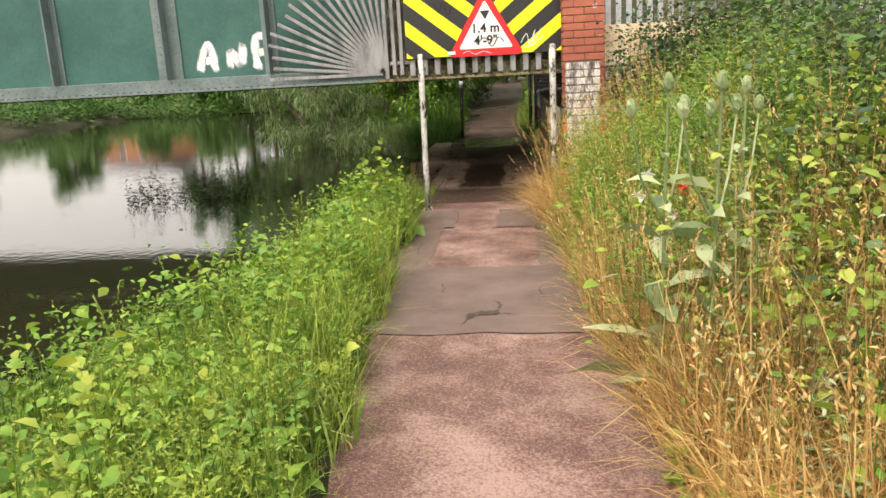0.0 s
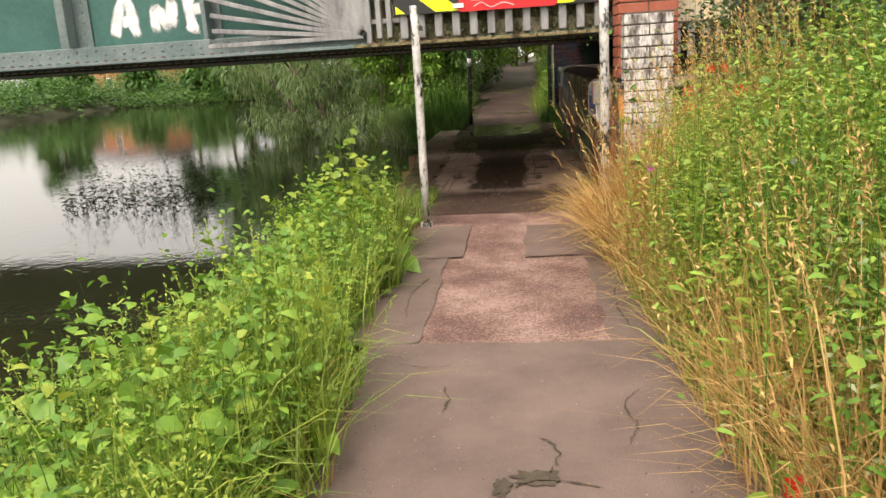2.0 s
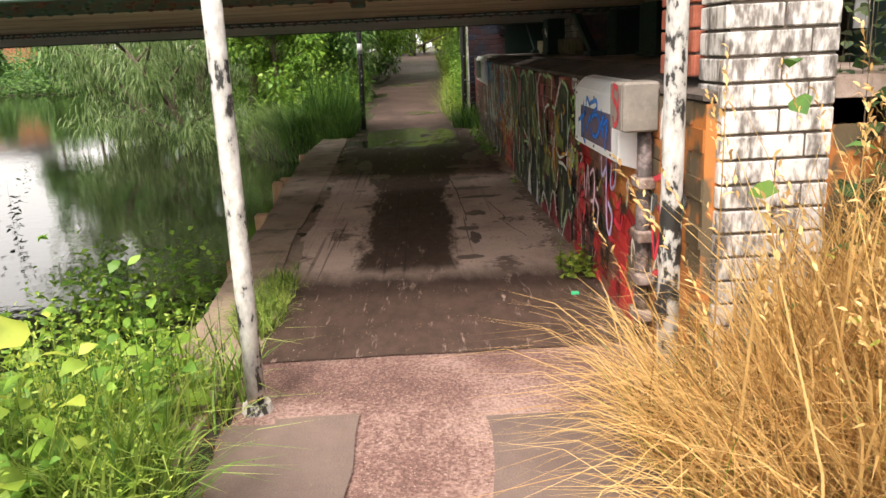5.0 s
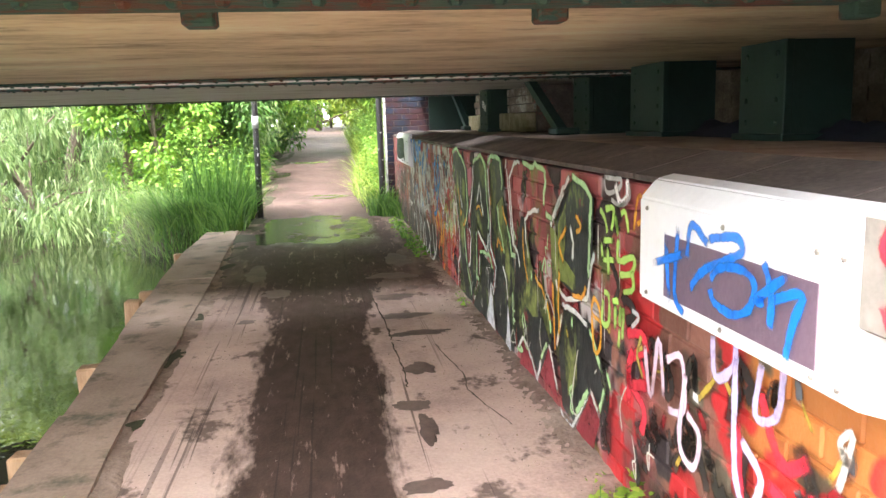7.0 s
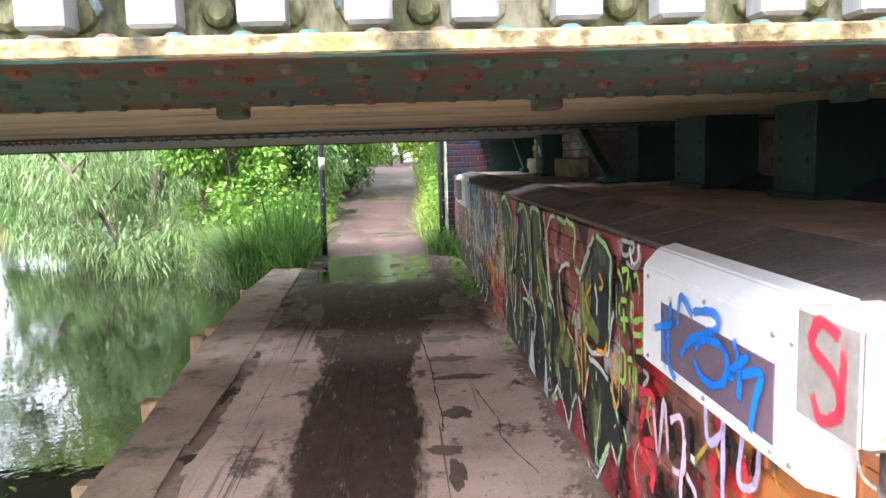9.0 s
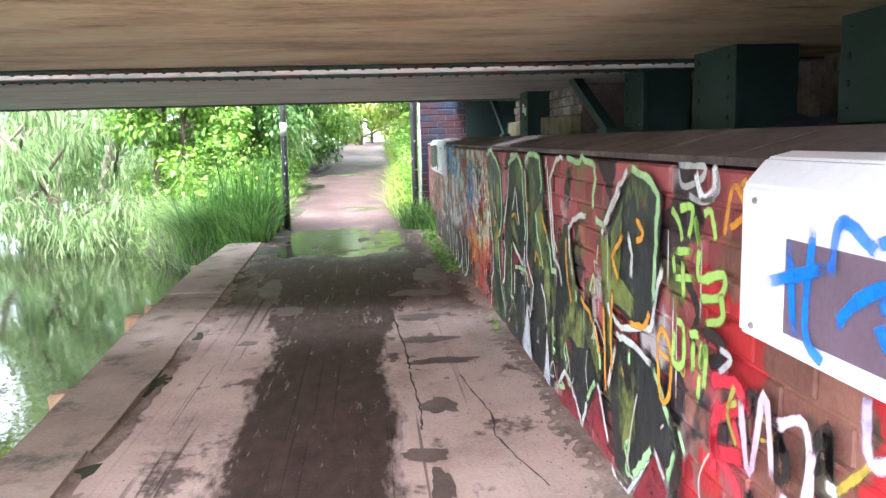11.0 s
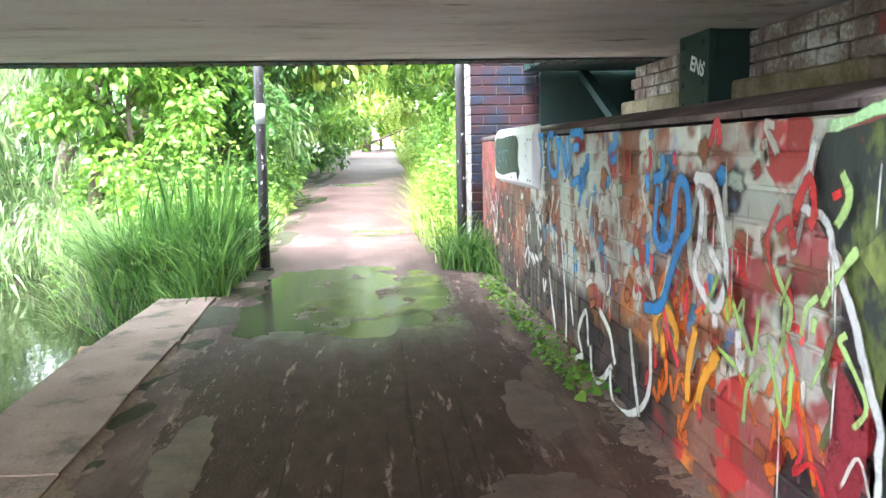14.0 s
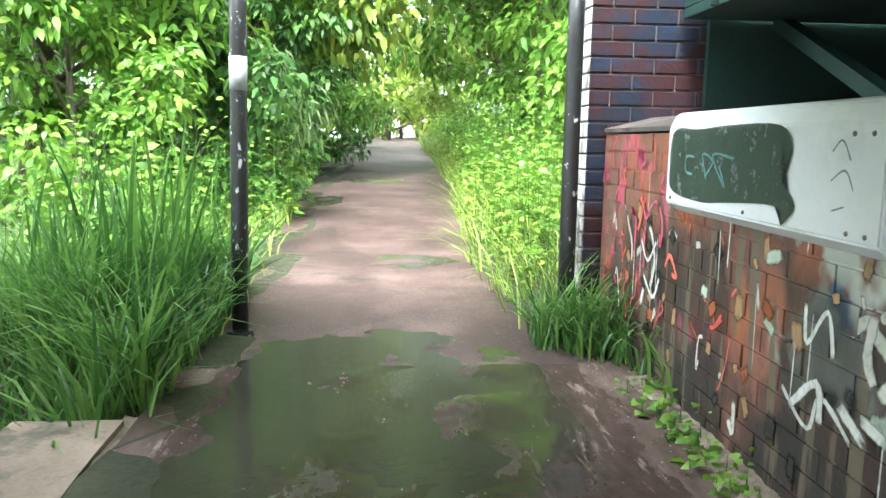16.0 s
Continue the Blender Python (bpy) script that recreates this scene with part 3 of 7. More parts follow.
def ground_z(x, y):
    x, y = np.asarray(x, float), np.asarray(y, float)
    z = path_z(y)
    z = z + smooth(0, 1.9, x - path_right(y) - 0.15) * np.where(y < 0.2, 0.95, np.where(y > 9.8, 0.5, 0.0))
    bank = smooth(0.1, 1.3, path_left(y) - x) * 0.12
    z = z + np.where((y < 0.3) | (y > 9.8), -bank, 0)
    s = shore_x(y)
    wet = smooth(-0.25, 0.5, s - x)
    far = np.clip(smooth(44, 47, y + 0.12 * (x + 10)) + smooth(26, 30, -x), 0, 1)
    z = z * (1 - wet) + wet * (-1.3 + far * 1.5)
    return z


def grid_axis(parts):
    return np.unique(np.round(np.concatenate([np.linspace(a, b, n) for a, b, n in parts]), 4))


gx = grid_axis([(-400, -40, 10), (-40, -6, 35), (-6, 6, 81), (6, 40, 15), (40, 400, 10)])
gy = grid_axis([(-400, -20, 8), (-20, -10, 12), (-10, 18, 113), (18, 60, 60), (60, 400, 10)])
X, Y = np.meshgrid(gx, gy)
Z = ground_z(X, Y) + np.where((np.abs(X - 0.5) > 0.9) & (np.abs(X) < 8), rng.normal(0, 0.015, X.shape), -0.03)
V = np.stack([X, Y, Z], -1).reshape(-1, 3)
ix = np.arange(len(gx) * len(gy)).reshape(len(gy), len(gx))
Q = np.stack([ix[:-1, :-1], ix[:-1, 1:], ix[1:, 1:], ix[1:, :-1]], -1).reshape(-1, 4)
ground = part("ground", fast_mesh("ground", V, Q, M_GROUND))
tagged(ground, "dark earth banks overgrown beside the towpath", "ground", kind="structure")


def strip(name, ys, left, right, lift, mat, label, category="path", columns=7):
    """A path surface between two edges, a little above the ground."""
    rows = []
    for y in ys:
        a, b = left(y), right(y)
        for k in range(columns):
            x = a + (b - a) * k / (columns - 1)
            edge = 0.02 * noise.noise((x * 3, y * 5, 1)) * (k in (0, columns - 1))
            rows.append((x + edge * 2, y, (surface_z(x, y) - 0.004 if y > 5 else float(path_z(y)) + 0.004 * noise.noise((x * 2, y * 2, 0))) + lift))
    q = [(i * columns + k, i * columns + k + 1, (i + 1) * columns + k + 1, (i + 1) * columns + k) for i in range(len(ys) - 1) for k in range(columns - 1)]
    ob = part(name, fast_mesh(name, rows, q, mat))
    return tagged(ob, label, category, kind="structure")


strip("path_near", np.linspace(-30, 1.5, 120), lambda y: path_left(y) - 0.06, lambda y: path_right(y) + 0.12, 0.0, M_RED, "red gritty tarmac towpath between overgrown banks", columns=11)
strip("path_far", np.concatenate([np.linspace(9.3, 11, 60), np.linspace(11.1, 45, 120)]), lambda y: path_left(y) - 0.1, lambda y: path_right(y) + 0.12, 0.0, M_DAMPRED, "damp red gritty towpath under trees, darkened in colour", columns=33)
water = part("water", boxed(-90, -0.72, -120, 130, WATER - 0.02, WATER), M_WATER)
tagged(water, "dark still river water mirroring sky and trees", "water", kind="structure")

# ---- towpath floor under the bridge ----
def groove_x(y):
    return float(np.interp(y, [-0.4, 1.5, 2.4, 3.4, 4.6, 5.6, 7, 8.6, 9.5], [-0.34, -0.37, -0.445, -0.485, -0.48, -0.515, -0.56, -0.63, -0.66]))


def kerb_x(y):
    return float(np.interp(y, [-0.4, 1.2, 2.4, 3.8, 5.0, 7.0, 8.8], [-0.66, -0.66, -0.73, -0.84, -0.9, -1.02, -1.0]))


rows = []
NY, NX = 190, 44
for y in np.linspace(1.3, 9.4, NY):
    a = groove_x(y) + 0.035
    for k in range(NX):
        x = a + (1.43 - a) * k / (NX - 1)
        rows.append((x, y, surface_z(x, y)))
q = [(i * NX + k, i * NX + k + 1, i * NX + k + NX + 1, i * NX + k + NX) for i in range(NY - 1) for k in range(NX - 1)]
floor = part("floor", fast_mesh("floor", rows, q, M_FLOOR))
tagged(floor, "buff concrete path slab under the bridge, stained and damp", "floor", kind="structure")
strip("path_threshold", np.linspace(0.45, 1.45, 16), lambda y: groove_x(y) + 0.04, lambda y: 1.37, 0.007, M_FLOOR, "damp gritty brown path under the bridge edge", "floor", 17)
slab = part("slab_base", boxed(-0.30, 1.43, 1.5, 9.3, -0.32, -0.10), M_CONC)
tagged(slab, "concrete base of the path slab", "floor", kind="structure")


def ragged(bm, x0, x1, y0, y1, z, amount=0.05, step=0.12, seed=0.0):
    """A flat patch with an uneven outline."""
    pts = []
    for a, b, c, d in ((x0, y0, x1, y0), (x1, y0, x1, y1), (x1, y1, x0, y1), (x0, y1, x0, y0)):
        n = max(2, int(math.hypot(c - a, d - b) / step))
        for k in range(n):
            x, y = a + (c - a) * k / n, b + (d - b) * k / n
            pts.append((x + amount * noise.noise((x * 4, y * 4, seed)), y + amount * noise.noise((x * 4, y * 4, seed + 9)), z))
    f = bm.faces.new([bm.verts.new(p) for p in pts])
    bmesh.ops.triangulate(bm, faces=[f])


def stain(name, x0, x1, y0, y1, z, mat, label, amount=0.06, seed=0.0, step=0.12):
    bm = bmesh.new()
    ragged(bm, x0, x1, y0, y1, z, amount, step, seed)
    return tagged(part(name, bm, mat), label, "stain", kind="structure")


PZ = -0.06
stain("resurfaced_band", -0.12, 1.30, -4.35, -2.75, PZ + 0.008, M_DARKTAR, "dark worn tarmac band across the red path", 0.04, 1)
stain("resurfaced_band", -0.28, 0.10, -2.75, -0.1, PZ + 0.008, M_DARKTAR, "dark worn tarmac strip along the path edge", 0.04, 2)
stain("resurfaced_band", 1.03, 1.34, -2.75, -1.1, PZ + 0.008, M_DARKTAR, "dark worn tarmac strip along the path edge", 0.04, 3)
stain("resurfaced_band", -0.10, 0.20, -1.12, -0.08, PZ + 0.012, M_DARKTAR, "dark tarmac patch set in the red path", 0.03, 4)
stain("resurfaced_band", 0.64, 1.25, -1.15, -0.15, PZ + 0.012, M_DARKTAR, "dark tarmac patch set in the red path", 0.03, 5)


def spot(cx, cy, rx, ry, z, seed, mat, label):
    bm = bmesh.new()
    ring = [bm.verts.new((cx + rx * r * math.cos(a), cy + ry * r * math.sin(a), z)) for k in range(40) for a in (k * math.tau / 40,)
            for r in (1 + 0.7 * noise.noise((math.cos(a) * 2.2, math.sin(a) * 2.2, seed)) + 0.2 * noise.noise((math.cos(a) * 7, math.sin(a) * 7, seed)),)]
    mid = bm.verts.new((cx, cy, z))
    for k in range(40):
        bm.faces.new((mid, ring[k], ring[(k + 1) % 40]))
    tagged(part("pothole", bm, mat), label, "stain", kind="structure")


spot(0.66, -3.97, 0.075, 0.045, PZ + 0.0135, 1.0, M_SOIL, "mossy dark hollow in the cracked tarmac")
spot(0.55, -4.02, 0.03, 0.05, PZ + 0.0137, 2.0, M_SOIL, "mossy dark hollow in the cracked tarmac")


def crack(points, seed, width=0.006):
    """A thin ragged split in the tarmac."""
    g = random.Random(seed)
    bm = bmesh.new()
    pts, rails = curve_points(points, 7), []
    for k, p in enumerate(pts):
        w = width * g.uniform(0.2, 1.0) * (0.2 if k in (0, len(pts) - 1) else 1)
        x, y = p[0] + g.uniform(-0.008, 0.008), p[1] + g.uniform(-0.008, 0.008)
        rails.append((bm.verts.new((x - w, y - w * 0.4, PZ + 0.0135)), bm.verts.new((x + w, y + w * 0.4, PZ + 0.0135))))
    for (a, b), (c, d) in zip(rails, rails[1:]):
        bm.faces.new((a, b, d, c))
    tagged(part("crack", bm, M_SOIL), "thin dark crack in the worn tarmac", "crack", kind="structure")


crack([(0.3, -3.5), (0.32, -3.38), (0.28, -3.25)], 1)
crack([(0.98, -3.75), (1.03, -3.6), (1.0, -3.45), (1.08, -3.3)], 2)
crack([(0.05, -3.0), (0.2, -3.06), (0.34, -3.02)], 3)
crack([(0.5, -4.2), (0.56, -4.05), (0.7, -3.98), (0.86, -4.02)], 4, 0.009)
crack([(0.7, -3.95), (0.74, -3.8), (0.68, -3.7)], 5)
crack([(1.15, -2.6), (1.12, -2.2), (1.17, -1.8)], 6)
crack([(0.0, -2.4), (-0.04, -2.0), (0.03, -1.6)], 7)

M_DAMPSPOT = material("damp_concrete_spot", [(0.35, (0.07, 0.046, 0.037)), (0.8, (0.17, 0.118, 0.098))], 8, 0.6, 0, 0.2, 60, "World")


def damp_mark(cx, cy, rx, ry, seed):
    """A dark damp mark that follows the slab."""
    bm = bmesh.new()
    rings = []
    for q in (0.0, 0.5, 1.0):
        ring = []
        for k in range(28):
            a = k * math.tau / 28
            r = q * (1 + 0.45 * noise.noise((math.cos(a) * 1.8, math.sin(a) * 1.8, seed)) + 0.25 * noise.noise((math.cos(a) * 6, math.sin(a) * 6, seed)))
            x, y = cx + rx * r * math.cos(a), cy + ry * r * math.sin(a)
            ring.append(bm.verts.new((x, y, surface_z(x, y) + 0.004)))
        rings.append(ring)
    for a, b in zip(rings, rings[1:]):
        for k in range(28):
            bm.faces.new((a[k], a[(k + 1) % 28], b[(k + 1) % 28], b[k]))
    tagged(part("damp_mark", bm, M_DAMPSPOT), "dark damp mark on the concrete slab", "stain", kind="structure")


for k, (x, y, rx, ry) in enumerate(((0.87, 3.22, 0.085, 0.09), (0.77, 2.71, 0.09, 0.06), (0.93, 3.86, 0.2, 0.06), (0.9, 4.29, 0.17, 0.07), (0.88, 4.84, 0.13, 0.1), (1.04, 5.12, 0.055, 0.07), (1.18, 5.12, 0.07, 0.07), (0.02, 5.2, 0.1, 0.14), (-0.12, 4.4, 0.06, 0.05), (0.8, 2.45, 0.04, 0.16), (0.95, 5.6, 0.2, 0.12), (-0.2, 6.0, 0.1, 0.3), (1.05, 6.3, 0.12, 0.3), (0.72, 1.95, 0.09, 0.05))):
    damp_mark(x, y, rx, ry, k * 1.7)


def slab_crack(points, seed, width):
    """A dark ragged joint in the slab."""
    g = random.Random(seed)
    bm = bmesh.new()
    pts, rails = curve_points(points, 9), []
    for p in pts:
        w = width * g.uniform(0.4, 1.1)
        x, y = p[0] + g.uniform(-0.006, 0.006), p[1]
        rails.append((bm.verts.new((x - w, y, surface_z(x, y) + 0.005)), bm.verts.new((x + w, y + w * 0.5, surface_z(x, y) + 0.005))))
    for (a, b), (c, d) in zip(rails, rails[1:]):
        bm.faces.new((a, b, d, c))
    tagged(part("crack", bm, M_SOIL), "dark open joint in the concrete slab", "crack", kind="structure")


slab_crack([(0.69, 7.4), (0.69, 6.6), (0.70, 5.6), (0.72, 5.0), (0.76, 4.2), (0.765, 3.75)], 11, 0.007)
slab_crack([(0.765, 3.75), (0.85, 3.7), (0.98, 3.74)], 12, 0.007)
slab_crack([(1.0, 3.6), (1.06, 3.1), (1.05, 2.8), (1.15, 2.4)], 13, 0.004)
slab_crack([(0.76, 3.7), (0.78, 3.2), (0.77, 2.95)], 14, 0.005)
# crumbled mortar and grit heaped along the wall foot
foot = []
for y in np.linspace(1.9, 9.2, 300):
    reach = 0.14 + 0.09 * noise.noise((y * 1.3, 3, 1)) + 0.04 * noise.noise((y * 5, 3, 1))
    for k in range(9):
        q = k / 8
        x = 1.392 - reach * (1 - q)
        foot.append((x, y, surface_z(x, y) - 0.004 + q * (0.012 + 0.012 * noise.noise((y * 2, 1, 4))) + (0.012 * noise.noise((x * 30, y * 22, 2)) + 0.006 * noise.noise((x * 70, y * 60, 2))) * min(1, q * 4)))
tagged(part("wall_foot_silt", fast_mesh("wall_foot_silt", foot, [(i * 9 + k, i * 9 + k + 1, i * 9 + k + 10, i * 9 + k + 9) for i in range(299) for k in range(8)], M_SILT)), "crumbled mortar and grit along the wall foot", "silt", kind="structure")

# kerb slab beside the water, in lengths, with a raised lip
kerb = tagged(new("kerb"), "long worn stone kerb slabs between path and river", "kerb", kind="structure")
y = -0.4
k = 0
while y < 8.65:
    l = 1.55 + 0.25 * math.sin(k * 2.3)
    e = min(y + l, 8.72)
    bm = bmesh.new()
    for v in box(bm, 0, 1, y + 0.0015, e - 0.0015, -0.42, -0.032 + 0.003 * math.sin(k * 1.7)):
        v.co.x = (groove_x(v.co.y) if v.co.x > 0.5 else kerb_x(v.co.y)) + 0.008 * math.sin(k * 4.1)
    bmesh.ops.subdivide_edges(bm, edges=list(bm.edges), cuts=3, use_grid_fill=True)
    for v in bm.verts:
        v.co += Vector((noise.noise(v.co * 3) * 0.012, 0, noise.noise(v.co * 4 + Vector((5, 0, 0))) * 0.007))
    part("kerb_stone", bm, M_KERB, kerb)
    y, k = e, k + 1
bm = bmesh.new()
for v in box(bm, 0, 1, -0.2, 8.8, -0.26, -0.076):
    v.co.x = groove_x(v.co.y) + (0.05 if v.co.x > 0.5 else -0.02)
silt = []
for y in np.linspace(0.4, 8.8, 240):
    for k in range(5):
        x = groove_x(y) - 0.012 + 0.026 * k
        silt.append((x, y, (-0.043, -0.051, -0.055, -0.056, -0.067)[k] + 0.014 * noise.noise((x * 14, y * 7, 2)) + 0.006 * noise.noise((x * 40, y * 30, 2))))
tagged(part("groove_silt", fast_mesh("groove_silt", silt, [(i * 5 + k, i * 5 + k + 1, i * 5 + k + 6, i * 5 + k + 5) for i in range(239) for k in range(4)], M_SILT)), "crumbly brown silt along the kerb joint", "silt", kind="structure")
joint = part("slab_joint", bm, M_SOIL)
tagged(joint, "soil-filled groove between kerb and slab", "joint", kind="structure")
piling = tagged(new("river_piling"), "timber and concrete bank wall below the kerb", "bank wall", kind="structure")
part("waling", boxed(-0.66, -0.6, -0.4, 9.2, -1.0, -0.12, 0.01), M_SOIL, piling)
POST = boxed(-0.06, 0.06, -0.05, 0.05, -0.9, 0.02, 0.012)
post_mesh = from_bm("timber_post", POST, M_TIMBER)
for px, py, pz in ((-0.84, 2.35, -0.04), (-0.85, 2.62, -0.02), (-0.98, 3.9, -0.06), (-1.14, 5.6, -0.06), (-1.15, 6.1, -0.1), (-1.2, 7.9, -0.08)):
    p = part("timber_post", post_mesh)
    p.location = (px + 0.03, py, pz - 0.08)
    p.rotation_euler = (random.uniform(-0.06, 0.06), random.uniform(-0.06, 0.06), random.uniform(-0.3, 0.3))
    tagged(p, "short weathered timber mooring post at the kerb edge", "post", "mooring posts")

# ---- graffiti wall: core, bricks, coping, ledge ----
WX, WY0, WY1, WTOP = 1.39, -0.10, 10.0, 0.995
wall = part("wall_east", boxed(WX + 0.007, 2.2, WY0, WY1, -0.3, WTOP - 0.01), M_BRICK)
tagged(wall, "low brick abutment wall covered in layered graffiti", "wall", kind="structure")
ledge = part("ledge", boxed(1.62, 3.35, WY0, WY1, 0.9, 1.055), M_LEDGECONC)
tagged(ledge, "dusty concrete ledge behind the wall under the bridge deck", "ledge", kind="structure")
coping = tagged(new("coping"), "worn sloping coping along the graffiti wall", "coping", kind="structure")
n = 22
for k in range(n):
    a, b = WY0 + (WY1 - WY0) * k / n + 0.004, WY0 + (WY1 - WY0) * (k + 1) / n - 0.004
    bm = bmesh.new()
    vs = [bm.verts.new((x, yy, z)) for yy in (a, b) for x, z in ((WX - 0.004, WTOP), (WX - 0.006, WTOP + 0.018), (1.64, 1.075), (1.64, WTOP))]
    for q in ((0, 1, 2, 3), (7, 6, 5, 4), (0, 4, 5, 1), (1, 5, 6, 2), (2, 6, 7, 3), (3, 7, 4, 0)):
        bm.faces.new([vs[i] for i in q])
    part("coping_stone", bm, M_COPING, coping)
# abutment behind the ledge, with bearing columns and girder ends
abut = part("wall_abutment", boxed(3.3, 3.7, -0.1, 9.97, 0.9, 3.0), M_DULLBRICK)
tagged(abut, "sooty brick abutment wall in the dark under the deck", "wall", kind="structure")
bm = bmesh.new()
for c in range(6):
    for j in range(44):
        y0 = 0.0 + j * 0.226 + (c % 2) * 0.113
        if y0 + 0.216 < 9.9:
            box(bm, 3.28, 3.305, y0, y0 + 0.216, 1.06 + c * 0.082, 1.132 + c * 0.082)
bricks = part("brickwork", bm, M_DULLBRICK, abut)
bricks["kind"] = "stuff"
# brick pier that stands forward between the bearing columns, on a mossy stone course
M_PIERBRICK = material("stained_pier_brick", [(0.38, (0.05, 0.036, 0.03)), (0.56, (0.15, 0.105, 0.085)), (0.72, (0.26, 0.21, 0.17)), (0.84, (0.55, 0.53, 0.48))], 5, 0.85, 0, 0.5, 50, "World")
M_MOSSY = material("mossy_stone", [(0.35, (0.07, 0.06, 0.03)), (0.6, (0.17, 0.145, 0.07)), (0.85, (0.3, 0.26, 0.18))], 7, 0.9, 0, 0.6, 45, "World")
pier = part("wall_pier", boxed(2.36, 3.27, 6.2, 8.93, 1.06, 1.48), M_COPING)
tagged(pier, "stained brick pier between the bearing columns on the ledge", "wall", kind="structure")
for j in range(5):
    part("stone", boxed(2.25, 2.355, 6.21 + j * 0.545, 6.745 + j * 0.545, 1.06, 1.235 + 0.006 * (j % 2), 0.012), M_MOSSY, pier)
pier_brick = from_bm("brick", boxed(-0.014, 0.012, -0.104, 0.104, 0, 0.07, 0.004), M_PIERBRICK)
for c in range(3):
    for j in range(12):
        b = part("brick", pier_brick, None, pier)
        b.location = (2.35 + 0.004 * math.sin(j * 5 + c), 6.33 + j * 0.222 + (c % 2) * 0.08, 1.245 + c * 0.08)


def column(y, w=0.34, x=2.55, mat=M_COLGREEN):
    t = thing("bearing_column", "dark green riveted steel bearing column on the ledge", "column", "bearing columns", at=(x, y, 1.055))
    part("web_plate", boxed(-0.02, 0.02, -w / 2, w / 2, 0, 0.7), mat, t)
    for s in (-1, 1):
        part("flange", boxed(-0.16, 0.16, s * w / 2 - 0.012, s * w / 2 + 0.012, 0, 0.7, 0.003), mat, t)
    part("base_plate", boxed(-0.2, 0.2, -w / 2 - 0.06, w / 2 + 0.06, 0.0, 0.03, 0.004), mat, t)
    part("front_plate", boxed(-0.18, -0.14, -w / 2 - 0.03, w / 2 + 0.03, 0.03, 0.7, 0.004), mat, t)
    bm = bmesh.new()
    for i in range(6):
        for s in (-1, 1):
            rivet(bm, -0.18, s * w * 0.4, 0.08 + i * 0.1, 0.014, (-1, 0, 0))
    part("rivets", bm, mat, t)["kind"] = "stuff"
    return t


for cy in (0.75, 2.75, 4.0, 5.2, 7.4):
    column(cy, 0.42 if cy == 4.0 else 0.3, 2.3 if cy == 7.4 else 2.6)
for by, bx in ((5.55, 2.2), (9.5, 2.25)):
    t = thing("diagonal_brace", "dark green steel diagonal brace under the deck", "brace", "braces", at=(bx, by, 1.06))
    bm = bmesh.new()
    tube(bm, [(0, -0.6, 0), (0, 0.45, 0.5)], [0.05, 0.05], 4)
    part("brace_bar", bm, M_COLGREEN, t)
    part("brace_foot", boxed(-0.09, 0.09, -0.72, -0.5, 0.0, 0.05, 0.01), M_COLGREEN, t)
# dark cloth-like heap on the ledge
bm = bmesh.new()
bmesh.ops.create_grid(bm, x_segments=14, y_segments=34, size=1)
for v in bm.verts:
    u, w = v.co.x, v.co.y
    v.co = (2.75 + u * 0.22, 3.1 + w * 1.25, 1.05 + 0.11 * max(0, 1 - u * u) * max(0, 1 - w**4) * (0.7 + 0.6 * noise.noise((u * 3, w * 7, 2))))
tagged(part("crumpled_cloth", bm, plain("navy_cloth", (0.012, 0.016, 0.035), 0.9, 0.4), smooth_shade=True), "crumpled dark navy cloth lying on the ledge", "cloth")

# ---- decks ----
SOF = 1.49
deck1 = part("ceiling_near_deck", boxed(-16, 3.6, 0.66, 4.55, SOF, 1.95), M_SOF1)
tagged(deck1, "buff stained soffit of the near bridge deck", "ceiling", kind="structure")
deck2 = part("ceiling_far_deck", boxed(-16, 3.6, 4.98, 8.57, SOF, 1.95), M_SOF2)
tagged(deck2, "grey stained concrete soffit of the far bridge deck", "ceiling", kind="structure")


# added plate that stops skylight falling through the deck gap onto the ledge
cover = part("ceiling_gap_light_block", boxed(1.75, 3.6, 4.57, 4.96, 1.62, 1.66), M_DARKSTEEL)
tagged(cover, "dark steel plate added over the deck gap to block light", "ceiling", kind="structure")


def side_girder(name, y0, y1, face, label):
    """A riveted plate girder along the deck's edge, whose rivets show on the given face."""
    t = thing(name, label, "girder", at=(0, (y0 + y1) / 2, SOF))
    part("web", boxed(-16, 3.6, -0.02, 0.02, 0.0, 1.7), M_FLANGE, t)
    part("bottom_flange", boxed(-16, 3.29, y0 - (y0 + y1) / 2, y1 - (y0 + y1) / 2, -0.014, -0.004, 0.003), M_FLANGE, t)
    bm = bmesh.new()
    for i in range(150):
        x = -12 + i * 0.1
        for yy in (-0.3, 0.3):
            rivet(bm, x, yy * (y1 - y0), -0.014, 0.013, (0, 0, -1))
        rivet(bm, x, face * 0.02, 0.05, 0.015, (0, face, 0))
    part("rivets", bm, M_FLANGE, t)["kind"] = "stuff"
    return t


side_girder("inner_girder", 4.40, 4.56, 1, "grimy green plate girder at the inner edge of the near deck")
side_girder("inner_girder", 4.97, 5.12, -1, "grimy green plate girder beside the gap between the decks")
side_girder("outer_girder", 8.36, 8.54, 1, "dark green plate girder at the far edge of the bridge")

# girder end, mostly out of view, added to keep sky light off the ledge
gend = thing("girder_end", "dark green riveted steel girder end added to shade the ledge", "girder", at=(2.7, 9.25, 1.56))
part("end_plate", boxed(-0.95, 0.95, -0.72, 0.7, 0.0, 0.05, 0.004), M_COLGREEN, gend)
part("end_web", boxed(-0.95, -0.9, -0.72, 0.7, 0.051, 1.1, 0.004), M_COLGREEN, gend)
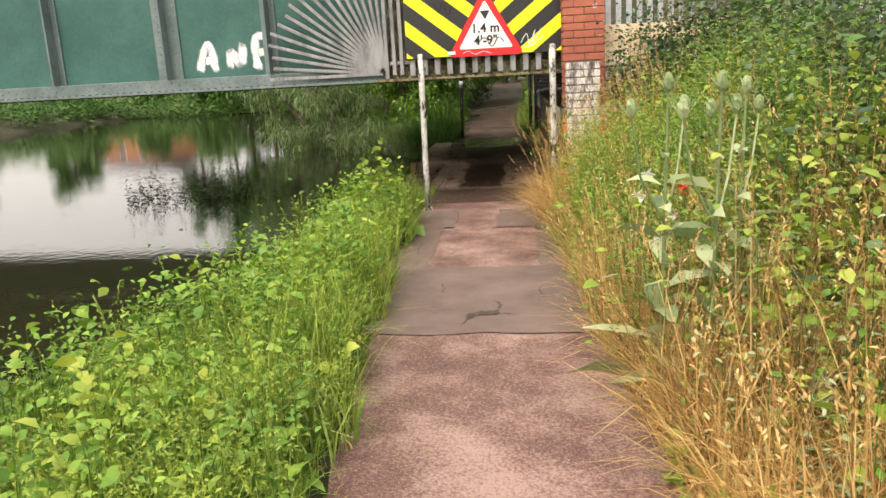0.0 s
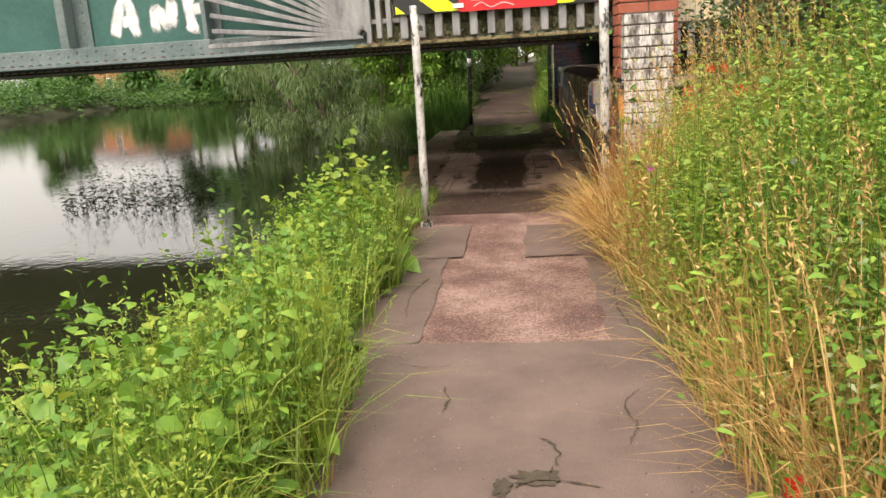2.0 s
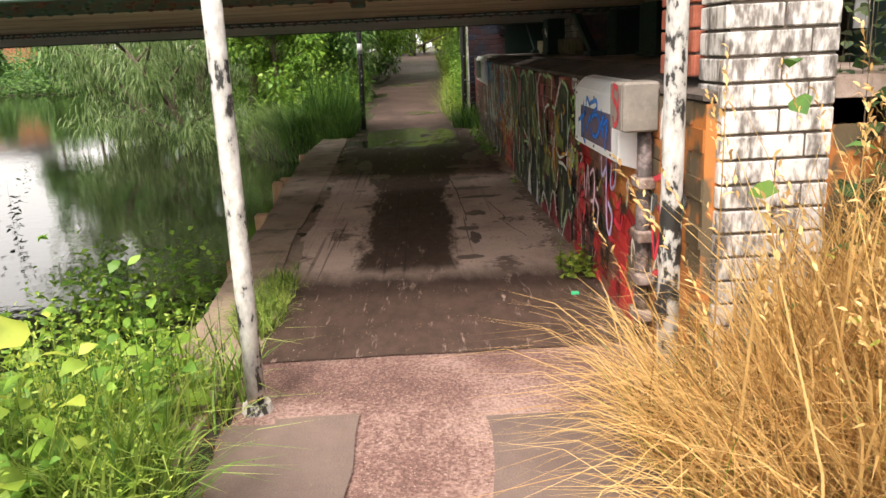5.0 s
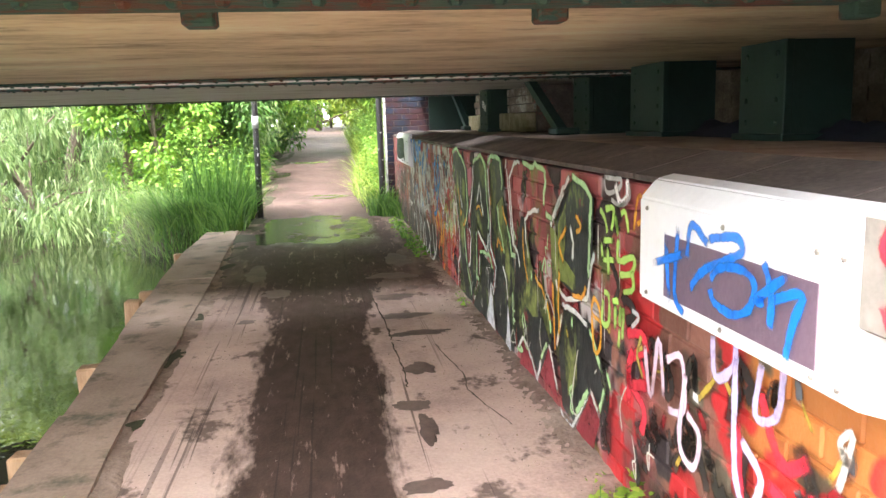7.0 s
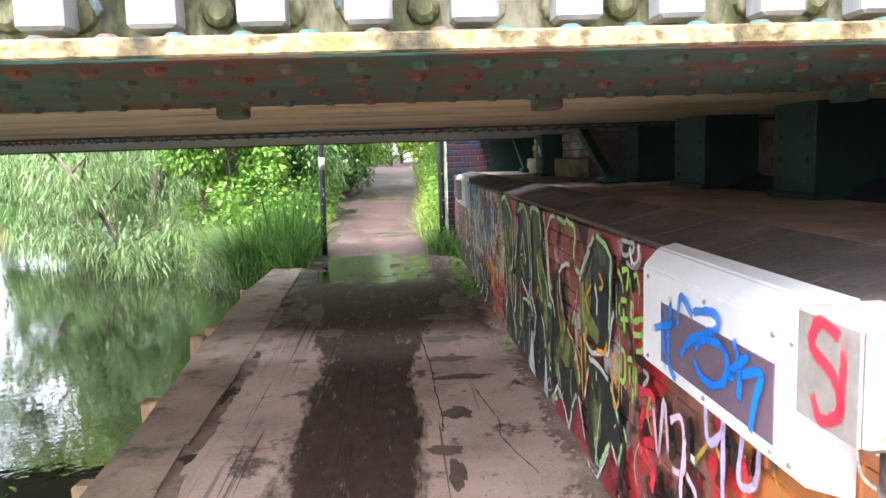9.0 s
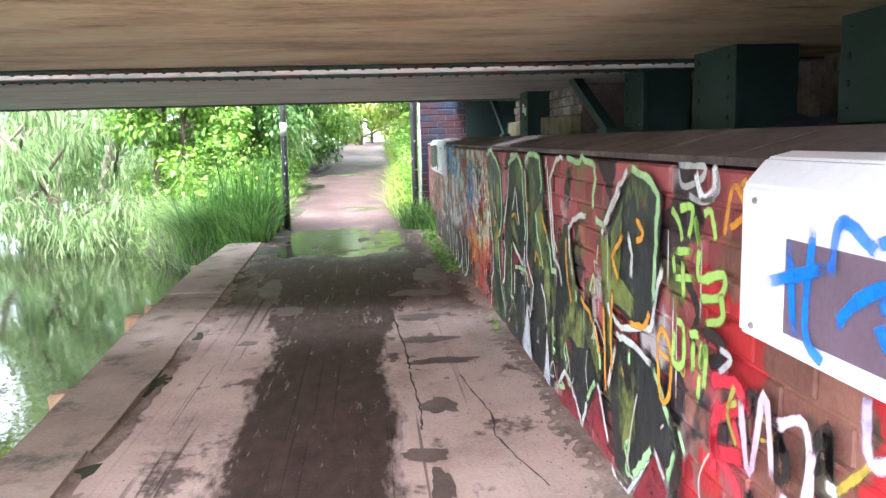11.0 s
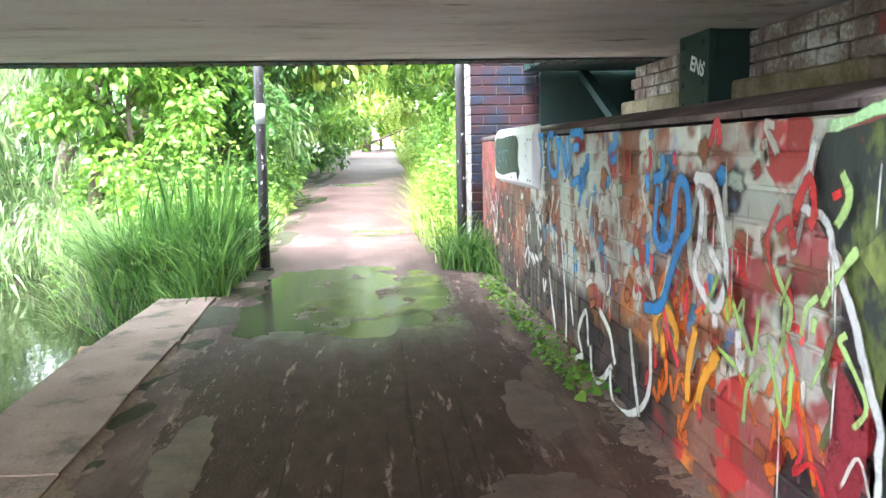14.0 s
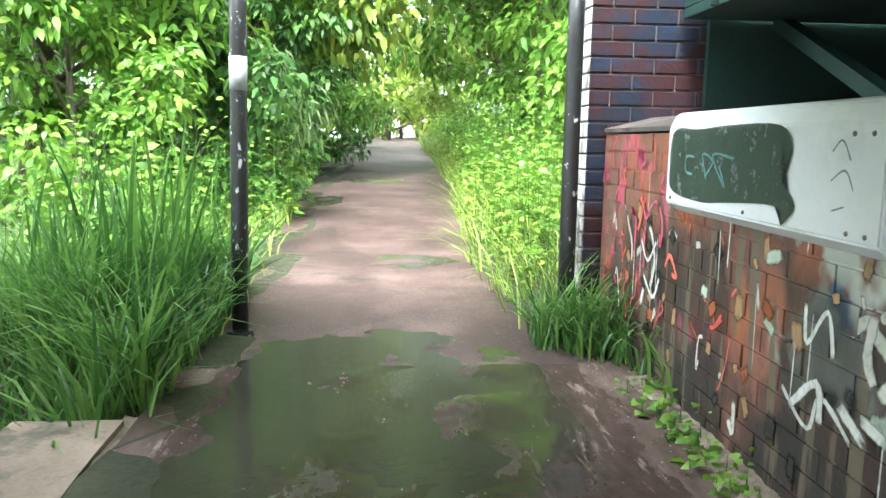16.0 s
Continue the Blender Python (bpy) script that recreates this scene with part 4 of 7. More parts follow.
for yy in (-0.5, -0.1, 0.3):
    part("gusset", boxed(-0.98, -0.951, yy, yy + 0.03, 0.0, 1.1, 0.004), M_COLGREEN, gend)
# ---- front girder with panels, fan of bars, balusters, sign ----
GY = 0.62
front = thing("front_girder", "green riveted plate girder of a low railway bridge", "girder", at=(0, GY, SOF))
part("web_plate", boxed(-16, 1.66, 0.0, 0.02, 0.0, 2.2), M_GREEN, front, "teal green plate panels")
part("bottom_flange", boxed(-16, 1.66, -0.27, 0.58, -0.06, -0.045, 0.002), M_FLANGE, front, "flaking dark green and rust flange")
part("angle_iron", boxed(-16, -0.625, -0.10, 0.0, -0.044, 0.11, 0.006), M_GREYG, front, "grey riveted angle iron")
part("angle_iron", boxed(-0.622, 1.66, -0.10, 0.0, -0.044, 0.11, 0.006), M_MOSSWEB, front, "mossy stained angle iron")
part("lip", boxed(-0.75, 1.66, -0.275, -0.101, -0.056, -0.030, 0.003), M_LEDGE, front, "lichen-covered flange edge")
part("lip", boxed(-16, -0.752, -0.275, -0.101, -0.056, -0.030, 0.003), M_GREYG, front, "grey painted flange edge")
bm = bmesh.new()
for i in range(190):
    x = -14.6 + i * 0.09
    rivet(bm, x, -0.10, 0.04 + 0.035 * (i % 2), 0.014, (0, -1, 0))
part("rivet_row", bm, M_GREYG, front)["kind"] = "stuff"
bm = bmesh.new()
for i in range(130):
    x = -9.0 + i * 0.09
    for yy in (-0.2, -0.04, 0.18, 0.44):
        rivet(bm, x, yy, -0.06, 0.017, (0, 0, -1))
    rivet(bm, x + 0.03, -0.2, -0.030, 0.022, (0, 0, 1))
part("flange_rivets", bm, M_FLANGE, front)["kind"] = "stuff"
for x in (-2.08, -3.38, -4.86, -6.3, -7.75, -9.2, -10.65, -12.1):
    wide = 0.16 if x in (-3.38, -6.3) else 0.09
    part("stiffener", boxed(x - 0.012, x + 0.012, -0.17, 0.0, 0.112, 2.2, 0.003), M_GREYG, front, "grey vertical stiffener")
    part("stiffener_angle", boxed(x + 0.013, x + wide, -0.022, 0.0, 0.112, 2.2, 0.003), M_GREYG, front)
    part("stiffener_angle", boxed(x - wide, x - 0.013, -0.022, 0.0, 0.112, 2.2, 0.003), M_GREYG, front)
    bm = bmesh.new()
    for i in range(22):
        for s in (-1, 1):
            rivet(bm, x + s * (wide * 0.6), -0.022, 0.15 + i * 0.09, 0.013, (0, -1, 0))
    part("stiffener_rivets", bm, M_GREYG, front)["kind"] = "stuff"
for x in (0.2, 0.97, -1.6, 1.75):
    part("hanger_cleat", boxed(x - 0.035, x + 0.035, 0.59, 0.66, -0.085, 0.0, 0.006), M_FLANGE, front, "small rusty hanging cleat")
# mossy plate with large rivets behind the balusters
part("cover_plate", boxed(-0.62, 1.62, -0.05, -0.001, 0.111, 1.3, 0.004), M_MOSSWEB, front, "mossy stained cover plate")
bm = bmesh.new()
for i in range(22):
    rivet(bm, -0.56 + i * 0.1, -0.101, 0.03, 0.026, (0, -1, 0))
    rivet(bm, -0.51 + i * 0.1, -0.05, 0.16, 0.026, (0, -1, 0))
part("large_rivets", bm, M_MOSSWEB, front)["kind"] = "stuff"

fence = thing("fan_railing", "grey-white painted railing with a fan of bars", "railing", at=(0, 0.46, 1.485))
for i in range(17):
    a = math.radians(180 - i * 5.4)
    l = 1.42 + 0.05 * math.sin(i * 5)
    if i < 7:
        l = min(l, 1.42 / abs(math.cos(a)))
    bm = bmesh.new()
    box(bm, 0.03, l, -0.012, 0.012, -0.019, 0.019, 0.004)
    bm.transform(Matrix.Translation((-0.66, 0.0 - 0.001 * (i % 3), 0.045)) @ Matrix.Rotation(-a, 4, "Y"))
    part("fan_bar", bm, M_WHITEP, fence)
for x, z0 in ((-0.635, -0.02), (-0.545, 0.02), (-0.455, 0.02)):
    part("upright", boxed(x - 0.022, x + 0.022, -0.02, 0.02, z0, 1.3, 0.004), M_WHITEP, fence)
part("rail", boxed(-0.62, -0.36, 0.021, 0.04, 0.14, 0.18, 0.004), M_WHITEP, fence)
for i in range(13):
    x = -0.36 + i * 0.148
    part("baluster", boxed(x, x + 0.066, -0.03, 0.03, 0.0, 0.9, 0.006), M_WHITEP, fence)

# headroom warning board
BY = 0.40
board = thing("headroom_sign", "yellow and black striped low-headroom warning board", "sign", at=(0.52, BY, 1.675))
part("backing_board", boxed(-0.92, 0.92, 0.0, 0.02, 0.0, 1.25, 0.003), M_BLACK, board, "black backing board")


def clip_poly(poly, axis, value, keep_less):
    out = []
    for p, q in zip(poly, poly[1:] + poly[:1]):
        a = (p[axis] <= value) == keep_less
        b = (q[axis] <= value) == keep_less
        if a:
            out.append(p)
        if a != b:
            s = (value - p[axis]) / (q[axis] - p[axis])
            out.append((p[0] + s * (q[0] - p[0]), p[1] + s * (q[1] - p[1])))
    return out


for side in (-1, 1):
    for i in range(-3, 5):
        z = i * 0.37 - 0.06
        poly = [(0.0, z), (1.0, z + 0.78), (1.0, z + 0.95), (0.0, z + 0.17)]
        for axis, value, less in ((0, 0.905, True), (0, 0.004, False), (1, 1.235, True), (1, 0.012, False)):
            poly = clip_poly(poly, axis, value, less) if len(poly) > 2 else []
        if len(poly) > 2:
            bm = bmesh.new()
            f = bm.faces.new([bm.verts.new((side * px, -0.003, pz)) for px, pz in poly])
            part("yellow_stripe", bm, M_YELLOW, board, "fluorescent yellow stripe")


def triangle(bm, w, h, r, y, cx, cz, flip=False):
    pts = []
    for k, (x, z) in enumerate(((-w / 2, 0), (w / 2, 0), (0, h))):
        c = Vector((0, h / 3))
        p = Vector((x, z))
        p = p + (c - p).normalized() * r * 1.6
        a0 = math.atan2(z - h / 3, x)
        for j in range(-3, 4):
            a = a0 + j * math.radians(20)
            pts.append((p.x + r * math.cos(a), p.y + r * math.sin(a)))
    s = -1 if flip else 1
    bm.faces.new([bm.verts.new((cx + x, y, cz + s * z)) for x, z in pts])


for name, w, h, r, y, z, mat, lab in (("sign_face", 0.86, 0.74, 0.04, -0.009, 0.005, M_SIGNRED, "red-bordered triangle"), ("sign_centre", 0.62, 0.53, 0.015, -0.012, 0.085, M_SIGNWHITE, "white sign centre")):
    bm = bmesh.new()
    triangle(bm, w, h, r, y, 0.03, z)
    part(name, bm, mat, board, lab)
bm = bmesh.new()
triangle(bm, 0.11, 0.10, 0.003, -0.015, 0.03, 0.5, True)
part("arrow", bm, M_BLACK, board, "black triangle pointer")
for text, z, s in (("1.4 m", 0.262, 0.145), ("4'-9\"", 0.125, 0.145)):
    ob = part("figures", lettering(text, s, M_BLACK, 0.003), None, board, "black figures " + text.replace('"', ""))
    ob.matrix_local = pose(0.03, -0.0165, z, 90)


def on_board(u, v, h):
    return (u, -0.018 - h, v)


scrawls = (("white", (0.8, 0.8, 0.8), 0.010, ([(0.42, 0.1), (0.5, 0.22), (0.53, 0.1), (0.6, 0.26), (0.57, 0.12), (0.68, 0.28)], [(0.45, 0.06), (0.58, 0.1), (0.7, 0.2)])),
           ("black", (0.01, 0.01, 0.01), 0.012, ([(-0.55, 0.62), (-0.5, 0.5), (-0.45, 0.62), (-0.4, 0.48), (-0.34, 0.58)], [(-0.1, 0.12), (0.02, 0.2), (0.1, 0.1), (0.18, 0.2), (0.25, 0.13)])),
           ("white", (0.8, 0.8, 0.8), 0.007, ([(-0.25, 0.03), (-0.18, 0.06), (-0.1, 0.02), (0.0, 0.05), (0.1, 0.02)],)))
for name, colour, w, lines in scrawls:
    for i, s in enumerate(lines):
        bm = bmesh.new()
        stroke(bm, s, w, on_board, True, 0.001 * i)
        part("scrawl", bm, paint(name, colour), board, "scrawled marker tag")
for x, z, w, h in ((-0.55, 0.66, 0.05, 0.06), (-0.42, 0.03, 0.09, 0.035), (-0.62, 0.73, 0.05, 0.04)):
    part("sticker", boxed(x, x + w, -0.020, -0.0035, z, z + h), M_SIGNWHITE, board, "small white sticker")
for x in (-0.75, -0.2, 0.35, 0.8):
    part("board_bracket", boxed(x - 0.02, x + 0.02, 0.021, 0.08, 0.2, 1.2), M_WHITEP, board)

# painted letters on the girder
bm = bmesh.new()


def on_girder(u, v, h):
    return (u, -0.004 - h, v - SOF)


for i, s in enumerate(([(-3.02, 1.66), (-2.93, 1.92), (-2.85, 1.98), (-2.80, 1.64)], [(-2.95, 1.80), (-2.80, 1.82)], [(-2.62, 1.66), (-2.60, 1.95)], [(-2.60, 1.95), (-2.48, 1.68)], [(-2.47, 1.68), (-2.42, 2.04)],
                       [(-2.26, 1.62), (-2.27, 2.02), (-2.10, 2.06)], [(-2.27, 1.86), (-2.14, 1.88)])):
    stroke(bm, s, 0.115, on_girder, True, 0.001 * i)
tagged(part("girder_lettering", bm, paint("bright_white", (0.82, 0.82, 0.82)), front), "white spray-painted letters ANF")

# ---- poles ----


def pole(x, y, r, z0, z1, mats, label, lean=0.0, bands=()):
    t = thing("headroom_pole", label, "pole", "poles at the bridge", at=(x, y, z0))
    bm = bmesh.new()
    h = z1 - z0
    tube(bm, [(lean * s, 0, h * s) for s in (0, 0.25, 0.5, 0.75, 1)], [r, r * 1.02, r, r * 0.98, r], 14)
    part("pole_shaft", bm, mats, t, smooth_shade=True)
    for a, b, m, lab in bands:
        bm = bmesh.new()
        tube(bm, [(lean * a / h, 0, a), (lean * b / h, 0, b)], [r * 1.03, r * 1.03], 14)
        part("glint_band", bm, m, t, lab, True)
    bm = bmesh.new()
    tube(bm, [(0, 0, -0.02), (0, 0, 0.03)], [r * 1.8, r * 1.5], 14)
    part("collar", bm, mats, t)
    return t


pole(-0.19, 0.02, 0.034, -0.06, 1.72, M_POLEW, "white pole with chipped black paint beside the path", 0.012)
part_bracket = thing("pole_bracket", "grey steel strap holding the pole to the girder", "bracket", at=(-0.18, 0.25, 1.56))
part("strap", boxed(-0.02, 0.02, -0.2, 0.12, -0.02, 0.02, 0.004), M_GREYG, part_bracket)
pole(1.285, -0.12, 0.036, -0.06, 1.75, M_POLEW, "black and white chipped pole at the wall end", 0.0)
# the pale band on this pole is reflected light, put in as colour
pole(-0.462, 9.93, 0.042, -0.055, 1.95, M_POLEB, "black pole with a painted light reflection beside the path", 0.03, ((1.22, 1.38, M_POLEGLINT, "pale grey band painted as reflected light"),))
pole(1.21, 9.97, 0.042, -0.055, 1.95, M_POLEB, "black chipped pole beside the wall end", 0.0)

# ---- brick piers at both wall ends ----


def pier(name, x0, x1, y0, y1, z0, z1, mat, label, lit=None):
    p = part(name, boxed(x0 + 0.01, x1 - 0.01, y0 + 0.01, y1 - 0.01, z0, z1), M_MORTAR)
    tagged(p, label, "pier", kind="structure")
    n = max(1, round((x1 - x0) / 0.226))
    w = (x1 - x0) / n
    full, half = from_bm("brick", boxed(0.004, w - 0.004, 0, 0.1, 0, 0.072, 0.004), mat), from_bm("brick", boxed(0.004, w / 2 - 0.004, 0, 0.1, 0, 0.072, 0.004), mat)
    m = max(1, round((y1 - y0) / 0.226))
    d = (y1 - y0) / m
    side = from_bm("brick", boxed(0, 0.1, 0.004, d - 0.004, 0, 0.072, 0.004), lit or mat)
    for c in range(int((z1 - z0) / 0.082)):
        z = z0 + c * 0.082 + 0.005
        spots = [(half, 0.0), *[(full, w / 2 + i * w) for i in range(n - 1)], (half, w * (n - 0.5))] if c % 2 else [(full, i * w) for i in range(n)]
        for me, dx in spots:
            for yy in (y0, y1 - 0.1):
                b = part("brick", me, None, p)
                b.location = (x0 + dx, yy, z)
        for i in range(m):
            b = part("brick", side, None, p)
            b.location = (x0 - 0.006, y0 + i * d, z)
    return p


pier("pier_south", 1.42, 1.88, 0.10, 0.45, 1.06, 2.6, M_REDBRICK, "whitewashed brick pier at the near end of the wall", M_REDBRICK)
pier("pier_south_foot", 1.44, 1.80, -0.14, 0.09, -0.1, 1.55, M_WHITEBRICK, "whitewashed brick pier foot behind the pole", M_WHITEBRICK)
# added closure wall; its near-black green stands in for the dark void
closing = part("wall_dark_closure", boxed(1.9, 3.72, 9.98, 10.2, 0.9, 2.6), M_COLGREEN)
tagged(closing, "dark wall added to stand in for the void under the deck", "wall", kind="structure")
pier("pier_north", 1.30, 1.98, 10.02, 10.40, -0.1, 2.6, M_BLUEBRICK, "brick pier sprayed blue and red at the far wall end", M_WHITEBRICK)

# ---- cable boxes on the wall ----


def cable_box(y0, y1, z0, z1, depth, label, group):
    t = thing("cable_box", label, "box", group, at=(WX, (y0 + y1) / 2, z0))
    l, h = (y1 - y0) / 2, z1 - z0
    bm = bmesh.new()
    prof = [(0.0, 0.0), (-depth, 0.035), (-depth, h - 0.05), (-depth * 0.55, h), (0.0, h + 0.012)]
    a = [bm.verts.new((x, -l, z)) for x, z in prof]
    b = [bm.verts.new((x, l, z)) for x, z in prof]
    for k in range(5):
        bm.faces.new((a[k], a[(k + 1) % 5], b[(k + 1) % 5], b[k]))
    bm.faces.new(a[::-1])
    bm.faces.new(b)
    bmesh.ops.recalc_face_normals(bm, faces=bm.faces)
    bmesh.ops.bevel(bm, geom=list(bm.edges), offset=0.006, segments=2, affect="EDGES")
    part("body", bm, M_BOX, t)
    for yy in (-l + 0.05, -l + 0.12, 0.0, l - 0.05):
        for z in (0.055, h - 0.075):
            bm = bmesh.new()
            rivet(bm, -depth, yy, z, 0.007, (-1, 0, 0))
            part("screw", bm, M_STEELBOX, t)
    return t, l, h, depth


box1, l1, h1, d1 = cable_box(0.59, 1.47, 0.66, 1.02, 0.10, "white steel cable box with a purple panel and blue tag", "cable boxes")
part("painted_panel", boxed(-d1 - 0.003, -d1 + 0.002, -0.33, 0.28, 0.07, 0.23), paint("dull_purple", (0.13, 0.085, 0.115), False), box1, "dull purple painted rectangle")


def on_box1(u, v, h):
    return (-d1 - 0.006 - h, -u, v)


for i, s in enumerate(([(-0.268, 0.248), (-0.24, 0.042)], [(-0.197, 0.269), (-0.211, 0.095), (-0.157, 0.047)], [(-0.356, 0.142), (-0.122, 0.21)], [(-0.149, 0.183), (-0.138, 0.261), (-0.111, 0.273), (-0.043, 0.236)], [(-0.056, 0.252), (0.063, 0.273), (0.093, 0.25), (0.054, 0.228), (-0.066, 0.177), (-0.132, 0.118)], [(-0.039, 0.159), (0.009, 0.198), (0.099, 0.21), (0.142, 0.187), (0.124, 0.134), (0.06, 0.107), (-0.012, 0.115), (-0.038, 0.146)], [(0.169, 0.247), (0.201, 0.183), (0.2, 0.109)], [(0.261, 0.234), (0.154, 0.162), (0.183, 0.16)], [(0.202, 0.172), (0.297, 0.203), (0.275, 0.142), (0.254, 0.063)],)):
    bm = bmesh.new()
    stroke(bm, s, 0.026, on_box1, True, 0.0006 * i)
    part("spray_tag", bm, paint("azure", (0.004, 0.2, 0.78)), box1, "bright blue spray tag")

box2, l2, h2, d2 = cable_box(7.70, 8.97, 0.69, 1.05, 0.05, "white steel cable box with a dark green painted panel", "cable boxes")


def on_box2(u, v, h):
    return (-d2 - 0.004 - h, u, v)


bm = bmesh.new()
blob(bm, [(-0.23, 0.04), (-0.19, 0.09), (0.1, 0.075), (0.3, 0.06), (0.56, 0.08), (0.6, 0.16), (0.57, 0.30), (0.35, 0.305), (0.1, 0.315), (-0.19, 0.31), (-0.26, 0.24), (-0.21, 0.17), (-0.29, 0.1)], on_box2)
part("painted_panel", bm, paint("bottle_green", (0.025, 0.045, 0.03)), box2, "dark green brushed panel")
for i, s in enumerate(([(0.36, 0.21), (0.44, 0.21), (0.44, 0.16), (0.37, 0.15)], [(0.26, 0.13), (0.3, 0.22), (0.22, 0.2), (0.27, 0.15)], [(0.18, 0.2), (0.12, 0.12), (0.22, 0.22), (0.04, 0.21)])):
    bm = bmesh.new()
    stroke(bm, s, 0.012, on_box2, True, 0.002 + 0.0006 * i)
    part("spray_tag", bm, paint("teal", (0.12, 0.25, 0.25)), box2, "faint teal tag")
bm = bmesh.new()
for i, s in enumerate(([(-0.44, 0.24), (-0.48, 0.27), (-0.52, 0.22)], [(-0.44, 0.17), (-0.5, 0.2), (-0.54, 0.15)], [(-0.45, 0.1), (-0.52, 0.12)])):
    stroke(bm, s, 0.006, on_box2, True, 0.002 + 0.0006 * i)
part("marker_tag", bm, paint("grey", (0.25, 0.25, 0.28)), box2, "thin grey marker tag")

ebox = thing("junction_box", "small grey steel junction box with a red spray mark", "box", at=(WX, 0.46, 0.85))
part("body", boxed(-0.14, 0.0, -0.10, 0.085, 0, 0.19, 0.008), M_STEELBOX, ebox)
part("lid", boxed(-0.148, -0.141, -0.094, 0.079, 0.006, 0.184, 0.003), M_STEELBOX, ebox)
bm = bmesh.new()
for i, s in enumerate(([(0.05, 0.16), (-0.01, 0.175), (-0.03, 0.13), (0.03, 0.10), (0.05, 0.05), (0.0, 0.02), (-0.03, 0.06)], [(0.06, 0.175), (0.05, 0.02)])):
    stroke(bm, s, 0.026, lambda u, v, h: (-0.150 - h, -u, v), True, 0.0008 * i)
part("spray_mark", bm, paint("signal_red", (0.66, 0.03, 0.06)), ebox, "bright red spray mark")
conduit = thing("conduit", "grimy vertical conduit clipped to the brick wall", "pipe", at=(WX - 0.035, 0.43, -0.06))
bm = bmesh.new()
tube(bm, [(0, 0, 0), (0, 0, 0.4), (0, 0, 0.91)], [0.03, 0.03, 0.03], 10)
part("pipe", bm, M_PIPE, conduit, smooth_shade=True)
for z in (0.12, 0.28, 0.46, 0.68):
    part("clip", boxed(-0.036, 0.034, -0.06, 0.06, z, z + 0.045, 0.006), M_CLIP, conduit, "rusty painted steel clip")

# ---- palisade fence and low bank rail beyond the pier ----
pal = thing("palisade_fence", "grey galvanised palisade fence on the bank", "fence", at=(0, 0.7, 1.2))
pale = from_bm("pale", boxed(-0.032, 0.032, -0.006, 0.006, 0, 1.75, 0.003), M_FENCE)
for i in range(34):
    p = part("pale", pale, None, pal)
    p.location = (1.98 + i * 0.12, 0, 0)
for z in (0.3, 1.4):
    part("fence_rail", boxed(1.9, 6.1, 0.008, 0.04, z, z + 0.05), M_FENCE, pal)

# ---- graffiti strokes on the wall: (along the wall, height) ----
WHITE = ("white", (0.8, 0.8, 0.8))
mural = thing("wall_mural", "large spray-painted letters with mint and white outlines", "graffiti", kind="structure")


def on_wall(u, v, h):
    return (WX - 0.007 - h, u, v)


def angular(points, steps=4):
    """Straight-sided strokes with slightly shaky edges."""
    out = []
    for (u0, v0), (u1, v1) in zip(points, points[1:]):
        for s in range(steps):
            t = s / steps
            out.append((u0 + (u1 - u0) * t + random.uniform(-0.006, 0.006), v0 + (v1 - v0) * t + random.uniform(-0.006, 0.006)))
    return out + [points[-1]]


FILLS = {"ink": material("ink_fill", [(0.48, (0.011, 0.013, 0.015)), (0.71, (0.03, 0.034, 0.034)), (0.78, (0.10, 0.125, 0.035)), (0.93, (0.19, 0.23, 0.07))], 3.2, 0.5, 0, 0.25, 40, "World", stretch=(1, 1, 0.6), spots=((0.2, 0.03, 0.035), 4.5, 0.64, 0.67)),
         "olive": material("olive_fill", [(0.4, (0.04, 0.048, 0.022)), (0.57, (0.14, 0.175, 0.035)), (0.82, (0.28, 0.33, 0.09))], 3.2, 0.5, 0, 0.25, 40, "World", stretch=(1, 1, 0.6), spots=((0.018, 0.018, 0.02), 3.0, 0.42, 0.52))}


MINT, MAROON = ("mint", (0.42, 0.68, 0.33)), ("maroon", (0.24, 0.022, 0.035))


def fills(colour, lift, shapes, flat=None):
    """Painted areas of the letters, one part each."""
    for i, shape in enumerate(shapes):
        bm = bmesh.new()
        blob(bm, angular([*shape, shape[0]], 3)[:-1], on_wall, lift + 0.0003 * i, False)
        part("letter_fill", bm, FILLS[colour] if colour in FILLS else paint(*flat), mural)


def outlines(colour, lift, width, lines):
    """Sprayed contour strokes of the letters, one part each."""
    for i, line in enumerate(lines):
        bm = bmesh.new()
        stroke(bm, angular(line), width, on_wall, False, lift + 0.0001 * i)
        part("letter_outline", bm, paint(*colour), mural)


